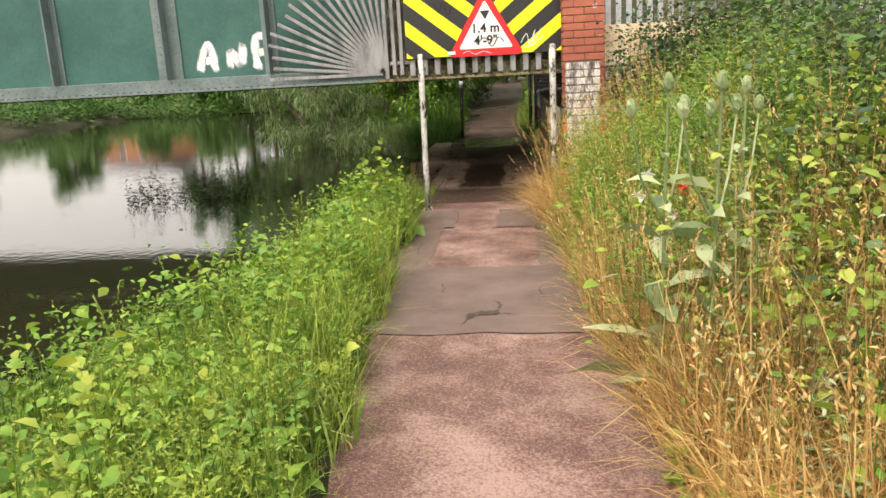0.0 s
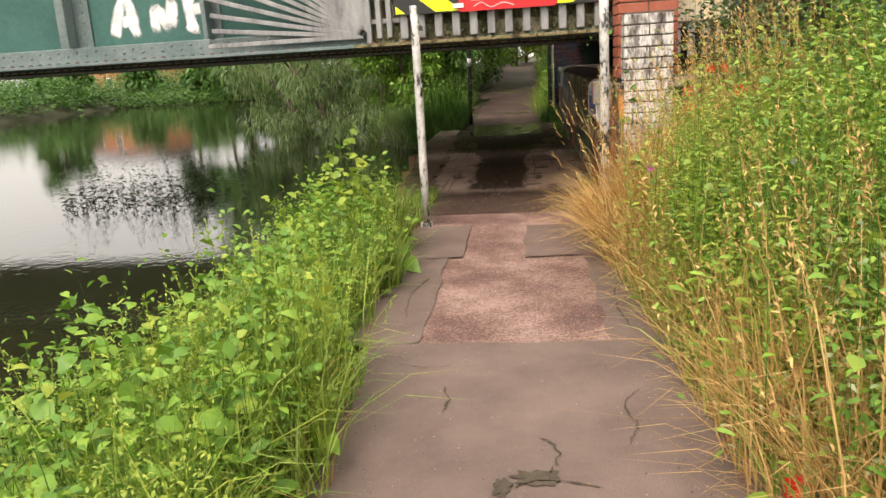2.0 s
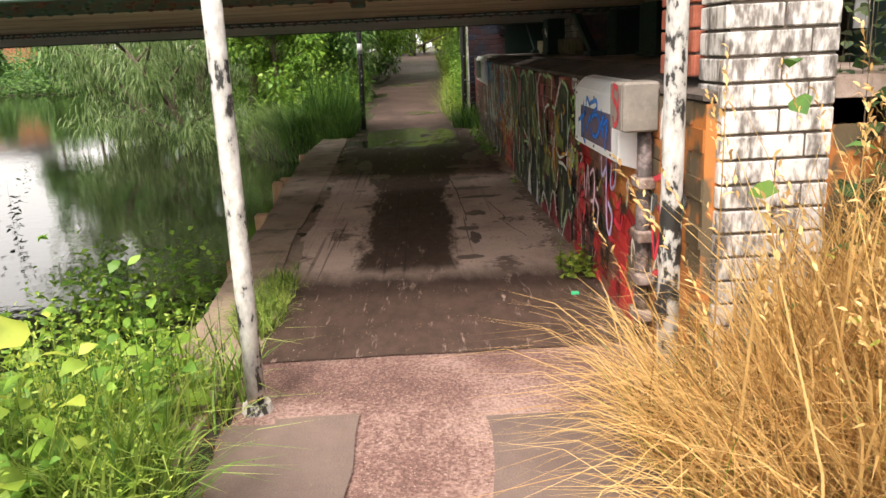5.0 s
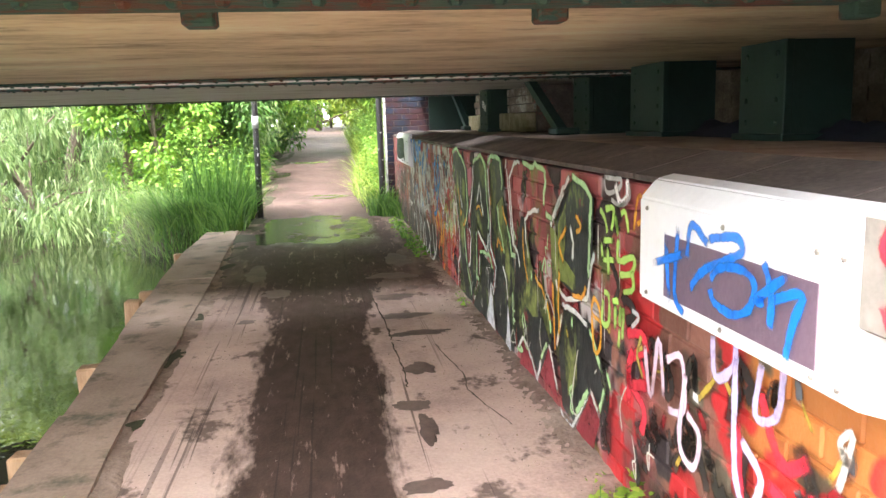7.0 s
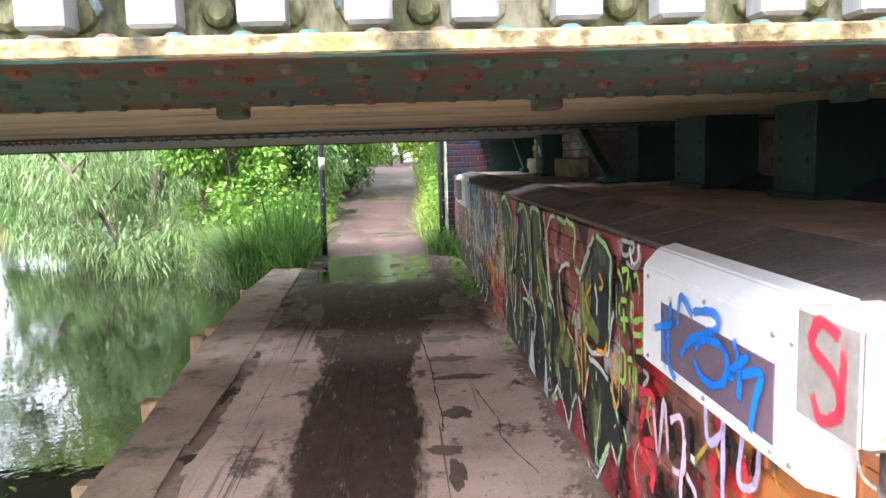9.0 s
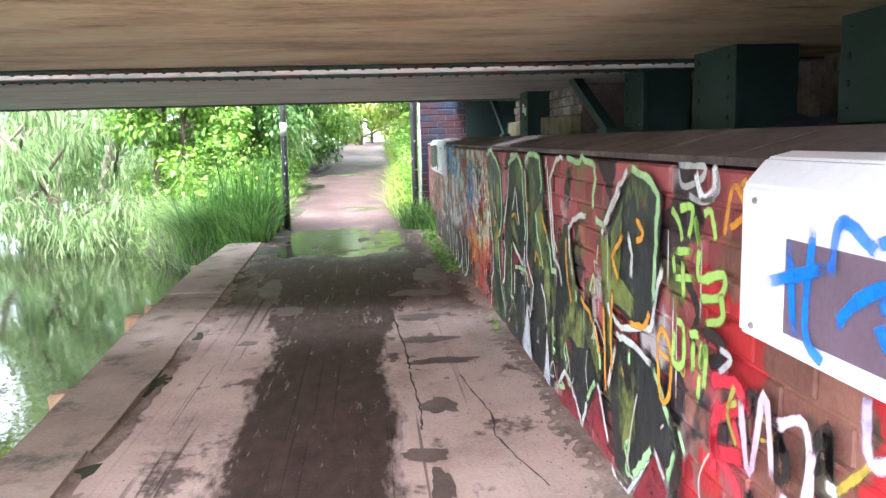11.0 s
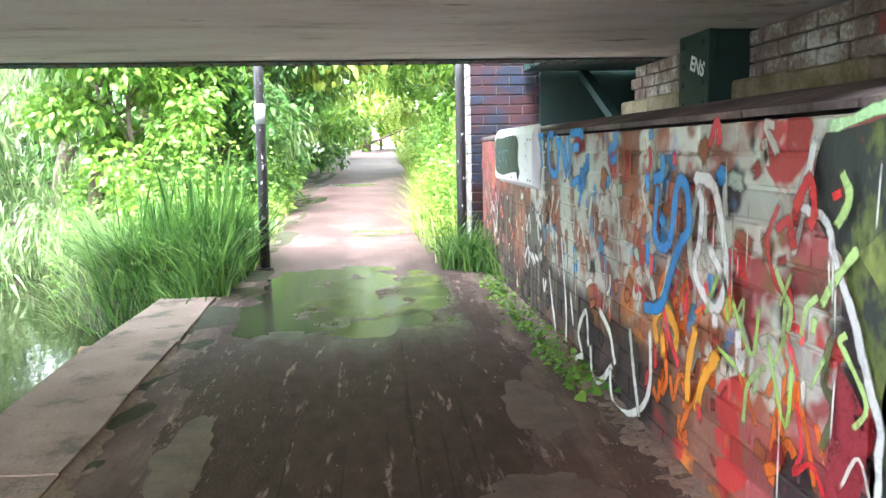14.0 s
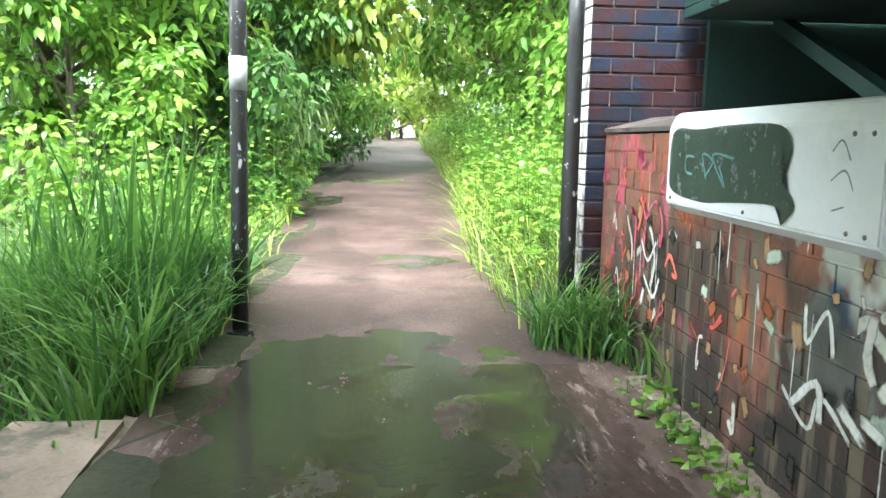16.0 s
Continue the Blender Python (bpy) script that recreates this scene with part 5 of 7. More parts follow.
fills("ink", 0.0, ([(5.05, 0.95), (4.83, 0.98), (4.66, 0.94), (4.51, 0.87), (4.48, 0.74), (4.47, 0.61), (4.55, 0.5), (4.6, 0.3), (4.5, 0.15), (4.42, -0.03), (4.9, -0.05), (4.86, 0.2), (4.82, 0.4), (4.9, 0.55), (4.98, 0.7), (5.1, 0.8)],
                   [(4.26, 0.92), (4.14, 0.95), (4.0, 0.97), (3.87, 0.91), (3.84, 0.72), (3.8, 0.6), (3.85, 0.42), (4.18, 0.5), (4.2, 0.2), (4.43, 0.0), (4.5, 0.2), (4.38, 0.42), (4.43, 0.55), (4.33, 0.68)],
                   [(4.12, 0.37), (3.72, 0.32), (3.79, 0.23), (3.94, -0.04), (4.4, -0.05), (4.2, 0.19), (4.12, 0.18)],
                   [(3.81, 0.93), (3.66, 0.98), (3.49, 0.97), (3.44, 0.86), (3.47, 0.8), (3.34, 0.63), (3.26, 0.5), (3.2, 0.2), (3.3, -0.04), (3.68, -0.04), (3.74, 0.15), (3.7, 0.3), (3.64, 0.36), (3.79, 0.47), (3.77, 0.7)],
                   [(2.53, 0.77), (2.4, 0.91), (2.3, 0.96), (2.17, 0.94), (2.08, 0.9), (2.1, 0.6), (2.17, 0.52), (2.3, 0.5), (2.48, 0.52), (2.5, 0.65)],
                   [(2.43, 0.42), (2.3, 0.44), (2.1, 0.43), (1.96, 0.29), (1.93, 0.25), (1.99, 0.12), (2.1, 0.18), (2.3, -0.03), (2.45, -0.02), (2.5, 0.2)]))
fills("olive", 0.003, ([(3.2, 0.5), (3.1, 0.72), (3.0, 0.71), (2.98, 0.63), (2.93, 0.5), (2.83, 0.48), (2.66, 0.42), (2.57, 0.26), (2.62, 0.2), (2.75, 0.08), (2.95, 0.08), (3.06, 0.11), (3.2, 0.02), (3.26, 0.3)],
                      [(4.92, 0.72), (4.82, 0.79), (4.66, 0.8), (4.52, 0.74), (4.51, 0.56), (4.6, 0.45), (4.62, 0.2), (4.56, 0.0), (4.74, -0.02), (4.76, 0.3), (4.78, 0.58)], [(4.2, 0.6), (4.05, 0.72), (3.9, 0.75), (3.85, 0.5), (4.0, 0.47), (4.18, 0.54)], [(3.6, 0.72), (3.48, 0.78), (3.36, 0.6), (3.28, 0.3), (3.4, 0.2), (3.55, 0.45)],
                      [(2.5, 0.75), (2.38, 0.86), (2.42, 0.62), (2.26, 0.58), (2.3, 0.52), (2.48, 0.53)], [(2.42, 0.4), (2.28, 0.42), (2.26, 0.15), (2.4, 0.03)], [(2.6, 0.75), (2.5, 0.7), (2.46, 0.3), (2.56, 0.25), (2.58, 0.5)]))
fills("ink", 0.006, ([(3.12, 0.3), (2.9, 0.26), (2.72, 0.3), (2.62, 0.2), (2.8, 0.0), (2.95, 0.08), (3.06, 0.1)], [(4.4, 0.72), (4.36, 0.6), (4.3, 0.64), (4.28, 0.78)]))
fills("maroon", 0.007, ([(4.58, 0.46), (4.45, 0.46), (4.4, 0.4), (4.46, 0.22), (4.52, 0.2)], [(4.17, 0.48), (3.87, 0.41), (4.1, 0.38), (4.16, 0.26)], [(3.06, 0.09), (2.95, 0.06), (2.82, -0.03), (3.15, -0.05)], [(2.62, 0.2), (2.56, 0.13), (2.5, -0.02), (2.76, 0.02)],
                       [(2.1, 0.16), (2.0, 0.1), (2.06, -0.04), (2.26, -0.04)], [(3.78, 0.88), (3.75, 0.6), (3.79, 0.6), (3.82, 0.85)], [(4.95, 0.5), (4.85, 0.4), (4.88, 0.16), (4.98, 0.2)]), MAROON)
fills("pale", 0.0085, ([(3.92, -0.03), (3.85, 0.1), (3.79, 0.22), (3.74, 0.1), (3.71, -0.03)], [(3.44, -0.04), (3.38, 0.2), (3.32, -0.04)], [(4.75, 0.68), (4.7, 0.64), (4.66, 0.57), (4.7, 0.58)]), ("pale_lilac", (0.62, 0.62, 0.68)))
fills("rose", 0.0075, ([(4.46, 0.87), (4.31, 0.89), (4.32, 0.8), (4.38, 0.7), (4.45, 0.69)],), ("dusty_rose", (0.48, 0.13, 0.18)))
outlines(("chalk_white", (0.66, 0.68, 0.66)), 0.010, 0.028, ([(5.05, 0.96), (5.12, 0.8), (5.01, 0.77), (4.98, 0.7), (4.88, 0.53), (4.82, 0.4), (4.82, 0.22), (4.89, 0.16), (4.92, -0.06)], [(4.45, 0.49), (4.38, 0.42), (4.44, 0.23), (4.51, 0.2)], [(4.43, 0.55), (4.33, 0.68), (4.26, 0.82), (4.26, 0.92)], [(4.18, 0.51), (4.01, 0.45), (3.85, 0.4)], [(4.12, 0.19), (4.11, 0.37)], [(3.83, 0.54), (3.87, 0.41)], [(4.17, 0.65), (4.06, 0.81), (4.02, 0.7), (3.96, 0.6)], [(3.81, 0.93), (3.8, 0.81), (3.77, 0.7), (3.77, 0.59), (3.79, 0.47), (3.73, 0.41), (3.64, 0.36), (3.68, 0.26), (3.72, 0.19), (3.78, 0.24)], [(3.94, -0.02), (3.84, 0.1), (3.79, 0.23), (3.76, 0.13), (3.72, 0.03), (3.69, -0.04)], [(3.38, 0.92), (3.35, 0.99)], [(3.34, 0.95), (3.33, 0.87), (3.29, 0.76), (3.27, 0.64), (3.22, 0.54)], [(3.48, 0.41), (3.39, 0.33), (3.37, 0.21)], [(3.05, 0.99), (3.18, 0.97), (3.29, 0.89), (3.27, 0.78), (3.21, 0.55), (3.15, 0.53), (3.09, 0.45)], [(2.73, 0.79), (2.9, 0.76), (3, 0.71), (2.98, 0.63), (2.93, 0.52)], [(3.22, -0.02), (3.06, 0.11), (2.95, 0.08), (2.85, 0.01), (2.81, -0.02), (2.73, 0.1)], [(2.62, 0.22), (2.56, 0.14), (2.49, 0.02)], [(2.53, 0.77), (2.49, 0.82), (2.38, 0.91)], [(2.58, 0.73), (2.53, 0.79), (2.4, 0.91), (2.3, 0.97)], [(2.51, 0.53), (2.48, 0.49), (2.37, 0.47), (2.13, 0.52), (2.09, 0.6), (2.05, 0.73)], [(2.43, 0.43), (2.32, 0.44), (2.1, 0.43)], [(2.1, 0.19), (1.99, 0.12)], [(2.47, -0.02), (2.39, -0.06), (2.3, -0.05), (2.1, 0.17)], [(2.41, 0.42), (2.51, 0.2)], [(2.32, 0.78), (2.28, 0.71), (2.29, 0.63)],))
outlines(MINT, 0.0125, 0.031, ([(5.05, 0.96), (4.83, 0.99), (4.66, 0.94), (4.51, 0.87), (4.48, 0.74), (4.47, 0.61), (4.52, 0.53), (4.58, 0.47)], [(4.61, 0.48), (4.58, 0.34), (4.53, 0.19), (4.44, 0.11), (4.39, 0.01)], [(4.26, 0.92), (4.14, 0.95), (4, 0.98), (3.91, 0.94), (3.87, 0.91), (3.86, 0.81), (3.84, 0.72), (3.8, 0.6), (3.83, 0.54)], [(4.18, 0.51), (4.19, 0.37), (4.2, 0.19), (4.12, 0.18)], [(4.11, 0.37), (3.93, 0.39), (3.79, 0.4), (3.72, 0.32)], [(3.81, 0.93), (3.73, 0.98), (3.66, 0.99), (3.56, 0.98), (3.49, 0.98), (3.47, 0.91), (3.44, 0.86), (3.47, 0.8)], [(3.58, 0.74), (3.54, 0.63), (3.47, 0.54), (3.41, 0.47)], [(3.36, 0.65), (3.29, 0.57), (3.26, 0.5), (3.16, 0.5)], [(3.05, 0.99), (2.83, 0.97), (2.8, 0.99), (2.65, 0.97), (2.64, 0.92), (2.68, 0.8)], [(2.89, 0.5), (2.88, 0.42)], [(2.66, 0.42), (2.6, 0.33), (2.57, 0.26)], [(2.75, 0.09), (2.62, 0.22)], [(2.65, 0.79), (2.53, 0.77)], [(2.3, 0.97), (2.17, 0.95), (2.08, 0.91), (2.08, 0.84), (2.1, 0.7), (2.1, 0.59)], [(2.1, 0.43), (2.03, 0.36), (1.96, 0.29), (1.93, 0.25), (1.99, 0.12)], [(2.26, 0.02), (2.17, 0.11), (2.1, 0.19)],))
outlines(("amber", (0.8, 0.36, 0.03)), 0.0145, 0.026, ([(4.79, 0.74), (4.75, 0.62), (4.71, 0.53), (4.67, 0.57)], [(4.52, 0.54), (4.6, 0.47), (4.64, 0.48)], [(3.59, 0.47), (3.55, 0.54), (3.49, 0.5), (3.44, 0.48)], [(3.46, 0.73), (3.4, 0.69), (3.34, 0.63)], [(4.17, 0.64), (4.06, 0.66), (3.96, 0.6)], [(3.74, 0.77), (3.73, 0.69)], [(3.02, 0.69), (3.01, 0.54), (2.92, 0.39)], [(2.83, 0.48), (2.7, 0.44), (2.6, 0.37), (2.58, 0.32)], [(2.45, 0.59), (2.46, 0.43), (2.45, 0.27)], [(2.33, 0.78), (2.45, 0.68), (2.38, 0.61)], [(2.25, 0.83), (2.18, 0.79), (2.24, 0.75)], [(2.3, 0.5), (2.17, 0.52), (2.12, 0.58)], [(2.54, 0.51), (2.52, 0.35), (2.51, 0.18)],))


def tag_on_wall(name, label, colour, width, lines, lift=0.018):
    bm = bmesh.new()
    for i, s in enumerate(lines):
        stroke(bm, s, width, on_wall, True, lift + 0.0004 * i)
    part(name, bm, paint(*colour), mural, label)


LIME = ("lime", (0.38, 0.62, 0.14))
tag_on_wall("lime_tag", "lime green stacked spray tag", LIME, 0.026, ([(1.98, 0.88), (1.93, 0.85), (1.9, 0.8)], [(1.93, 0.88), (1.85, 0.89), (1.87, 0.81)], [(1.83, 0.87), (1.81, 0.81), (1.84, 0.88)], [(1.79, 0.88), (1.75, 0.89), (1.72, 0.82)], [(1.96, 0.77), (1.94, 0.7)], [(1.96, 0.77), (1.83, 0.79)], [(1.97, 0.7), (1.81, 0.73)], [(1.9, 0.78), (1.88, 0.64)], [(1.8, 0.81), (1.8, 0.73), (1.68, 0.76), (1.69, 0.71), (1.8, 0.68)], [(1.77, 0.63), (1.68, 0.66), (1.69, 0.72)], [(1.93, 0.58), (1.94, 0.49), (1.88, 0.5), (1.88, 0.59), (1.93, 0.6)], [(1.86, 0.58), (1.78, 0.6)], [(1.82, 0.59), (1.82, 0.48)], [(1.77, 0.59), (1.78, 0.52), (1.75, 0.58), (1.76, 0.46)], [(1.79, 0.42), (1.78, 0.52)],))
tag_on_wall("lime_tag", "lime green crossed spray tag", LIME, 0.02, ([(5.55, 0.45), (5.45, 0.6), (5.4, 0.45)], [(5.4, 0.55), (5.28, 0.42), (5.25, 0.56)], [(5.5, 0.4), (5.25, 0.35)], [(5.22, 0.5), (5.12, 0.3), (5.1, 0.48)]))
tag_on_wall("orange_tag", "orange spray scribble", ("tangerine", (0.85, 0.38, 0.03)), 0.022, ([(2.06, 0.52), (2.03, 0.36), (1.97, 0.39), (1.97, 0.51), (2.03, 0.55), (2.05, 0.49), (1.93, 0.48)], [(1.69, 0.83), (1.66, 0.94), (1.63, 0.95), (1.6, 0.9), (1.67, 0.86)], [(1.63, 0.95), (1.58, 0.98)],))
tag_on_wall("grey_tag", "pale grey looping spray tag", ("pale_grey", (0.5, 0.5, 0.5)), 0.02, ([(1.95, 0.99), (1.86, 0.99), (1.79, 0.99), (1.81, 0.96), (1.91, 0.94), (1.94, 0.99)], [(1.73, 0.99), (1.72, 0.94), (1.79, 0.91), (1.88, 0.92)], [(1.7, 0.59), (1.64, 0.58), (1.7, 0.53)],))
tag_on_wall("red_tag", "broad red spray letters", ("signal_red", (0.66, 0.03, 0.06)), 0.05, ([(1.75, 0.41), (1.54, 0.52)], [(1.72, 0.41), (1.71, 0.25)], [(1.65, 0.46), (1.56, 0.35)], [(1.74, 0.33), (1.53, 0.4)],), 0.0165)
tag_on_wall("olive_tag", "thin olive spray hook", ("olive_yellow", (0.36, 0.34, 0.07)), 0.02, ([(1.62, 0.53), (1.64, 0.49), (1.65, 0.45), (1.6, 0.39)], [(1.6, 0.5), (1.65, 0.47)],))
tag_on_wall("pink_tag", "pale pink spray letters", ("pale_pink", (0.75, 0.55, 0.66)), 0.028, ([(1.6, 0.52), (1.55, 0.36), (1.5, 0.55), (1.46, 0.38)], [(1.46, 0.5), (1.36, 0.54), (1.34, 0.4), (1.44, 0.36)], [(1.33, 0.52), (1.36, 0.3), (1.28, 0.26), (1.25, 0.36), (1.33, 0.4)]))
tag_on_wall("lilac_tag", "pale lilac looping spray letters", ("lilac", (0.55, 0.5, 0.78)), 0.03, ([(1.2, 0.66), (1.18, 0.55), (1.10, 0.6), (1.09, 0.68)], [(1.09, 0.66), (1.08, 0.36), (1.02, 0.28), (0.97, 0.38), (1.06, 0.44)], [(0.98, 0.66), (1.0, 0.52), (0.92, 0.55), (0.9, 0.68)]))
tag_on_wall("red_tag", "bright red spray streaks", ("signal_red", (0.66, 0.03, 0.06)), 0.045, ([(1.75, 0.5), (1.62, 0.53), (1.58, 0.48)], [(1.68, 0.48), (1.72, 0.36), (1.6, 0.3), (1.62, 0.2)], [(1.0, 0.6), (0.9, 0.45), (0.8, 0.5)], [(0.95, 0.38), (0.82, 0.36), (0.78, 0.44)], [(1.08, 0.5), (1.05, 0.3), (0.95, 0.26)]), 0.0165)
tag_on_wall("red_tag", "bright red lettering on orange", ("signal_red", (0.66, 0.03, 0.06)), 0.032, ([(0.36, 0.66), (0.2, 0.70), (0.1, 0.66)], [(0.34, 0.52), (0.3, 0.36), (0.22, 0.5), (0.15, 0.34), (0.1, 0.5)], [(0.30, 0.56), (0.12, 0.58)], [(0.34, 0.28), (0.2, 0.32), (0.08, 0.25)]))
tag_on_wall("white_tag", "white arched spray stroke", WHITE, 0.03, ([(0.26, 0.82), (0.25, 0.93), (0.2, 0.95), (0.17, 0.8)], [(1.84, 0.98), (1.8, 0.92), (1.74, 0.94), (1.74, 1.0)], [(1.3, 0.46), (1.25, 0.46)]))
tag_on_wall("blue_tag", "sky blue spray letters", ("sky_blue", (0.03, 0.27, 0.68)), 0.05, ([(7.65, 0.99), (7.61, 0.94), (7.56, 0.81)], [(7.69, 0.99), (7.5, 0.99)], [(7.29, 0.99), (7.42, 0.98), (7.39, 0.83), (7.25, 0.8), (7.21, 0.92), (7.27, 0.99)], [(7.21, 0.99), (7.18, 0.88)], [(7.19, 0.99), (7.1, 0.87), (7.04, 0.78)], [(7.08, 0.99), (7.04, 0.78)], [(7.02, 0.99), (6.99, 0.87), (7, 0.77)], [(7.02, 0.99), (6.79, 0.99), (6.8, 0.96)], [(6.98, 0.92), (6.8, 0.93)], [(7.01, 0.75), (6.78, 0.8)],), 0.016)
tag_on_wall("blue_tag", "broad sky blue spray strokes", ("sky_blue", (0.03, 0.27, 0.68)), 0.05, ([(6.35, 0.99), (6.34, 0.93), (6.41, 0.92), (6.38, 0.87), (6.32, 0.9)], [(6.45, 0.81), (6.4, 0.78)], [(5.98, 0.99), (5.97, 0.94)], [(5.88, 0.91), (5.87, 0.84), (5.96, 0.82)], [(6.01, 0.86), (5.99, 0.76)], [(5.9, 0.82), (5.93, 0.66), (5.88, 0.61), (5.8, 0.64), (5.75, 0.81), (5.69, 0.81), (5.66, 0.7), (5.72, 0.64), (5.79, 0.54), (5.87, 0.42), (6.03, 0.38)], [(5.89, 0.72), (5.83, 0.67)], [(5.98, 0.65), (5.99, 0.5)],), 0.016)
tag_on_wall("white_tag", "white looping letter outline", WHITE, 0.042, ([(5.63, 0.82), (5.6, 0.84), (5.51, 0.82), (5.46, 0.73), (5.43, 0.64), (5.43, 0.56), (5.48, 0.49), (5.56, 0.52), (5.62, 0.58), (5.59, 0.66), (5.58, 0.76), (5.61, 0.81)], [(5.55, 0.67), (5.43, 0.58)], [(5.48, 0.49), (5.48, 0.43)], [(5.35, 0.48), (5.34, 0.38), (5.32, 0.41)],))
tag_on_wall("white_tag", "white dripping outline letters low on the wall", ("drip_white", (0.62, 0.62, 0.58)), 0.036, ([(7.41, 0.31), (7.35, 0.16), (7.25, -0.02)], [(7.15, 0.52), (7.1, 0.34), (7.05, 0.13), (7.06, -0.06)], [(6.99, 0.29), (6.9, 0.06)], [(6.76, 0.01), (6.83, 0.1), (6.71, 0.22), (6.67, 0.06)], [(7.29, -0.06), (6.97, -0.06), (6.73, 0.02)], [(6.54, 0.28), (6.38, 0.21), (6.33, 0.13), (6.3, 0.1)], [(6.64, 0.11), (6.6, -0.04), (6.47, -0.01), (6.33, 0.1)], [(6.37, 0.08), (6.34, -0.04), (6.22, -0.06), (6.03, 0.02), (5.94, 0.14), (5.95, 0.34)], [(6.15, 0.3), (6.1, 0.14), (6.03, -0.03)], [(8.05, 0.24), (7.92, 0.35), (7.89, 0.24)], [(7.84, 0.34), (7.69, 0.26)], [(7.76, 0.33), (7.61, 0.3)], [(7.53, 0.24), (7.5, 0.17), (7.45, 0.24)],))
tag_on_wall("red_tag", "bright red spray streaks", ("signal_red", (0.66, 0.03, 0.06)), 0.036, ([(5.87, 0.44), (5.78, 0.32), (5.71, 0.26)], [(5.67, 0.54), (5.68, 0.41)], [(5.79, 0.92), (5.77, 0.86)], [(5.55, 0.91), (5.5, 0.99), (5.48, 0.92)], [(5.54, 0.57), (5.55, 0.45)], [(5.95, 0.6), (5.95, 0.48)], [(5.59, 0.21), (5.54, 0.14)],), 0.0162)
tag_on_wall("orange_tag", "orange and ochre spray blocks", ("tangerine", (0.85, 0.38, 0.03)), 0.05, ([(5.89, 0.28), (5.92, 0.36), (5.84, 0.42), (5.74, 0.36), (5.77, 0.28)], [(5.6, 0.43), (5.65, 0.28), (5.65, 0.16)], [(5.45, 0.39), (5.55, 0.27), (5.59, 0.15)], [(5.38, 0.56), (5.44, 0.46)], [(5.86, 0.36), (5.83, 0.24)],), 0.0155)
tag_on_wall("pale_tag", "pale spray lines low on the wall", ("drip_white", (0.62, 0.62, 0.58)), 0.02, ([(9.3, 0.55), (9.2, 0.46), (9.1, 0.56)], [(9.25, 0.4), (9.12, 0.32), (9.05, 0.42)], [(8.1, 0.3), (7.95, 0.22), (7.9, 0.32), (7.75, 0.24)], [(8.0, 0.55), (7.98, 0.44), (7.9, 0.54), (7.86, 0.42)]))
bm = bmesh.new()
for i in range(70):
    y = random.uniform(1.7, 9.4)
    z = random.uniform(0.35, 0.95)
    stroke(bm, [(y, z), (y + random.uniform(-0.01, 0.01), z - random.uniform(0.08, 0.4))], 0.008, on_wall, False, 0.0172 + 0.00002 * i)
tagged(part("paint_drips", bm, paint("drip_white", (0.62, 0.62, 0.58)), mural), "thin pale paint drips")["kind"] = "stuff"
# layers of small daubs and scribbles along the wall, each colour a coat of its own
DAUBS = (("flame", (0.7, 0.16, 0.02), 5.0, 6.1, 0.0, 0.55, 26, 0.035), ("scarlet", (0.55, 0.02, 0.03), 4.95, 6.2, 0.05, 0.95, 16, 0.032), ("chalk", (0.58, 0.56, 0.5), 5.0, 8.0, 0.3, 0.97, 60, 0.04), ("brick_orange", (0.34, 0.095, 0.04), 5.5, 7.6, 0.3, 0.9, 30, 0.09), ("fern", (0.40, 0.58, 0.2), 4.9, 5.5, 0.4, 0.8, 12, 0.026), ("tan", (0.33, 0.2, 0.1), 7.6, 9.9, 0.05, 0.8, 22, 0.07), ("chalk", (0.58, 0.56, 0.5), 7.8, 9.9, 0.1, 0.75, 12, 0.03), ("coral", (0.6, 0.12, 0.09), 8.4, 9.9, 0.25, 0.95, 26, 0.02),
         ("sky_blue", (0.06, 0.32, 0.66), 5.4, 7.4, 0.45, 0.95, 7, 0.06), ("mint_grey", (0.45, 0.52, 0.42), 5.1, 9.4, 0.3, 0.98, 16, 0.11), ("rust", (0.30, 0.085, 0.03), 5.2, 9.6, 0.2, 0.9, 16, 0.1), ("dark_red", (0.28, 0.015, 0.02), 5.0, 6.2, 0.05, 0.95, 14, 0.07),
         ("soot", (0.018, 0.017, 0.016), 6.2, 10.0, 0.02, 0.6, 20, 0.08), ("rose", (0.55, 0.10, 0.18), 9.0, 10.0, 0.3, 0.9, 16, 0.025),
         ("soot", (0.018, 0.017, 0.016), 0.8, 2.0, 0.05, 0.62, 26, 0.06), ("ochre", (0.45, 0.33, 0.05), 0.6, 2.4, 0.1, 0.7, 8, 0.018), ("dark_red", (0.28, 0.015, 0.02), 0.7, 5.0, 0.02, 0.5, 34, 0.06), ("mint", (0.42, 0.66, 0.33), 1.9, 3.4, 0.03, 0.6, 12, 0.022), ("bone", (0.55, 0.53, 0.47), 1.0, 5.2, 0.02, 0.35, 24, 0.012),
         ("moss", (0.10, 0.115, 0.04), 2.2, 5.0, 0.05, 0.9, 26, 0.05), ("slate", (0.10, 0.12, 0.13), 0.0, 0.9, 0.3, 0.9, 18, 0.05), ("bone", (0.55, 0.53, 0.47), 0.0, 0.8, 0.2, 0.95, 10, 0.02))
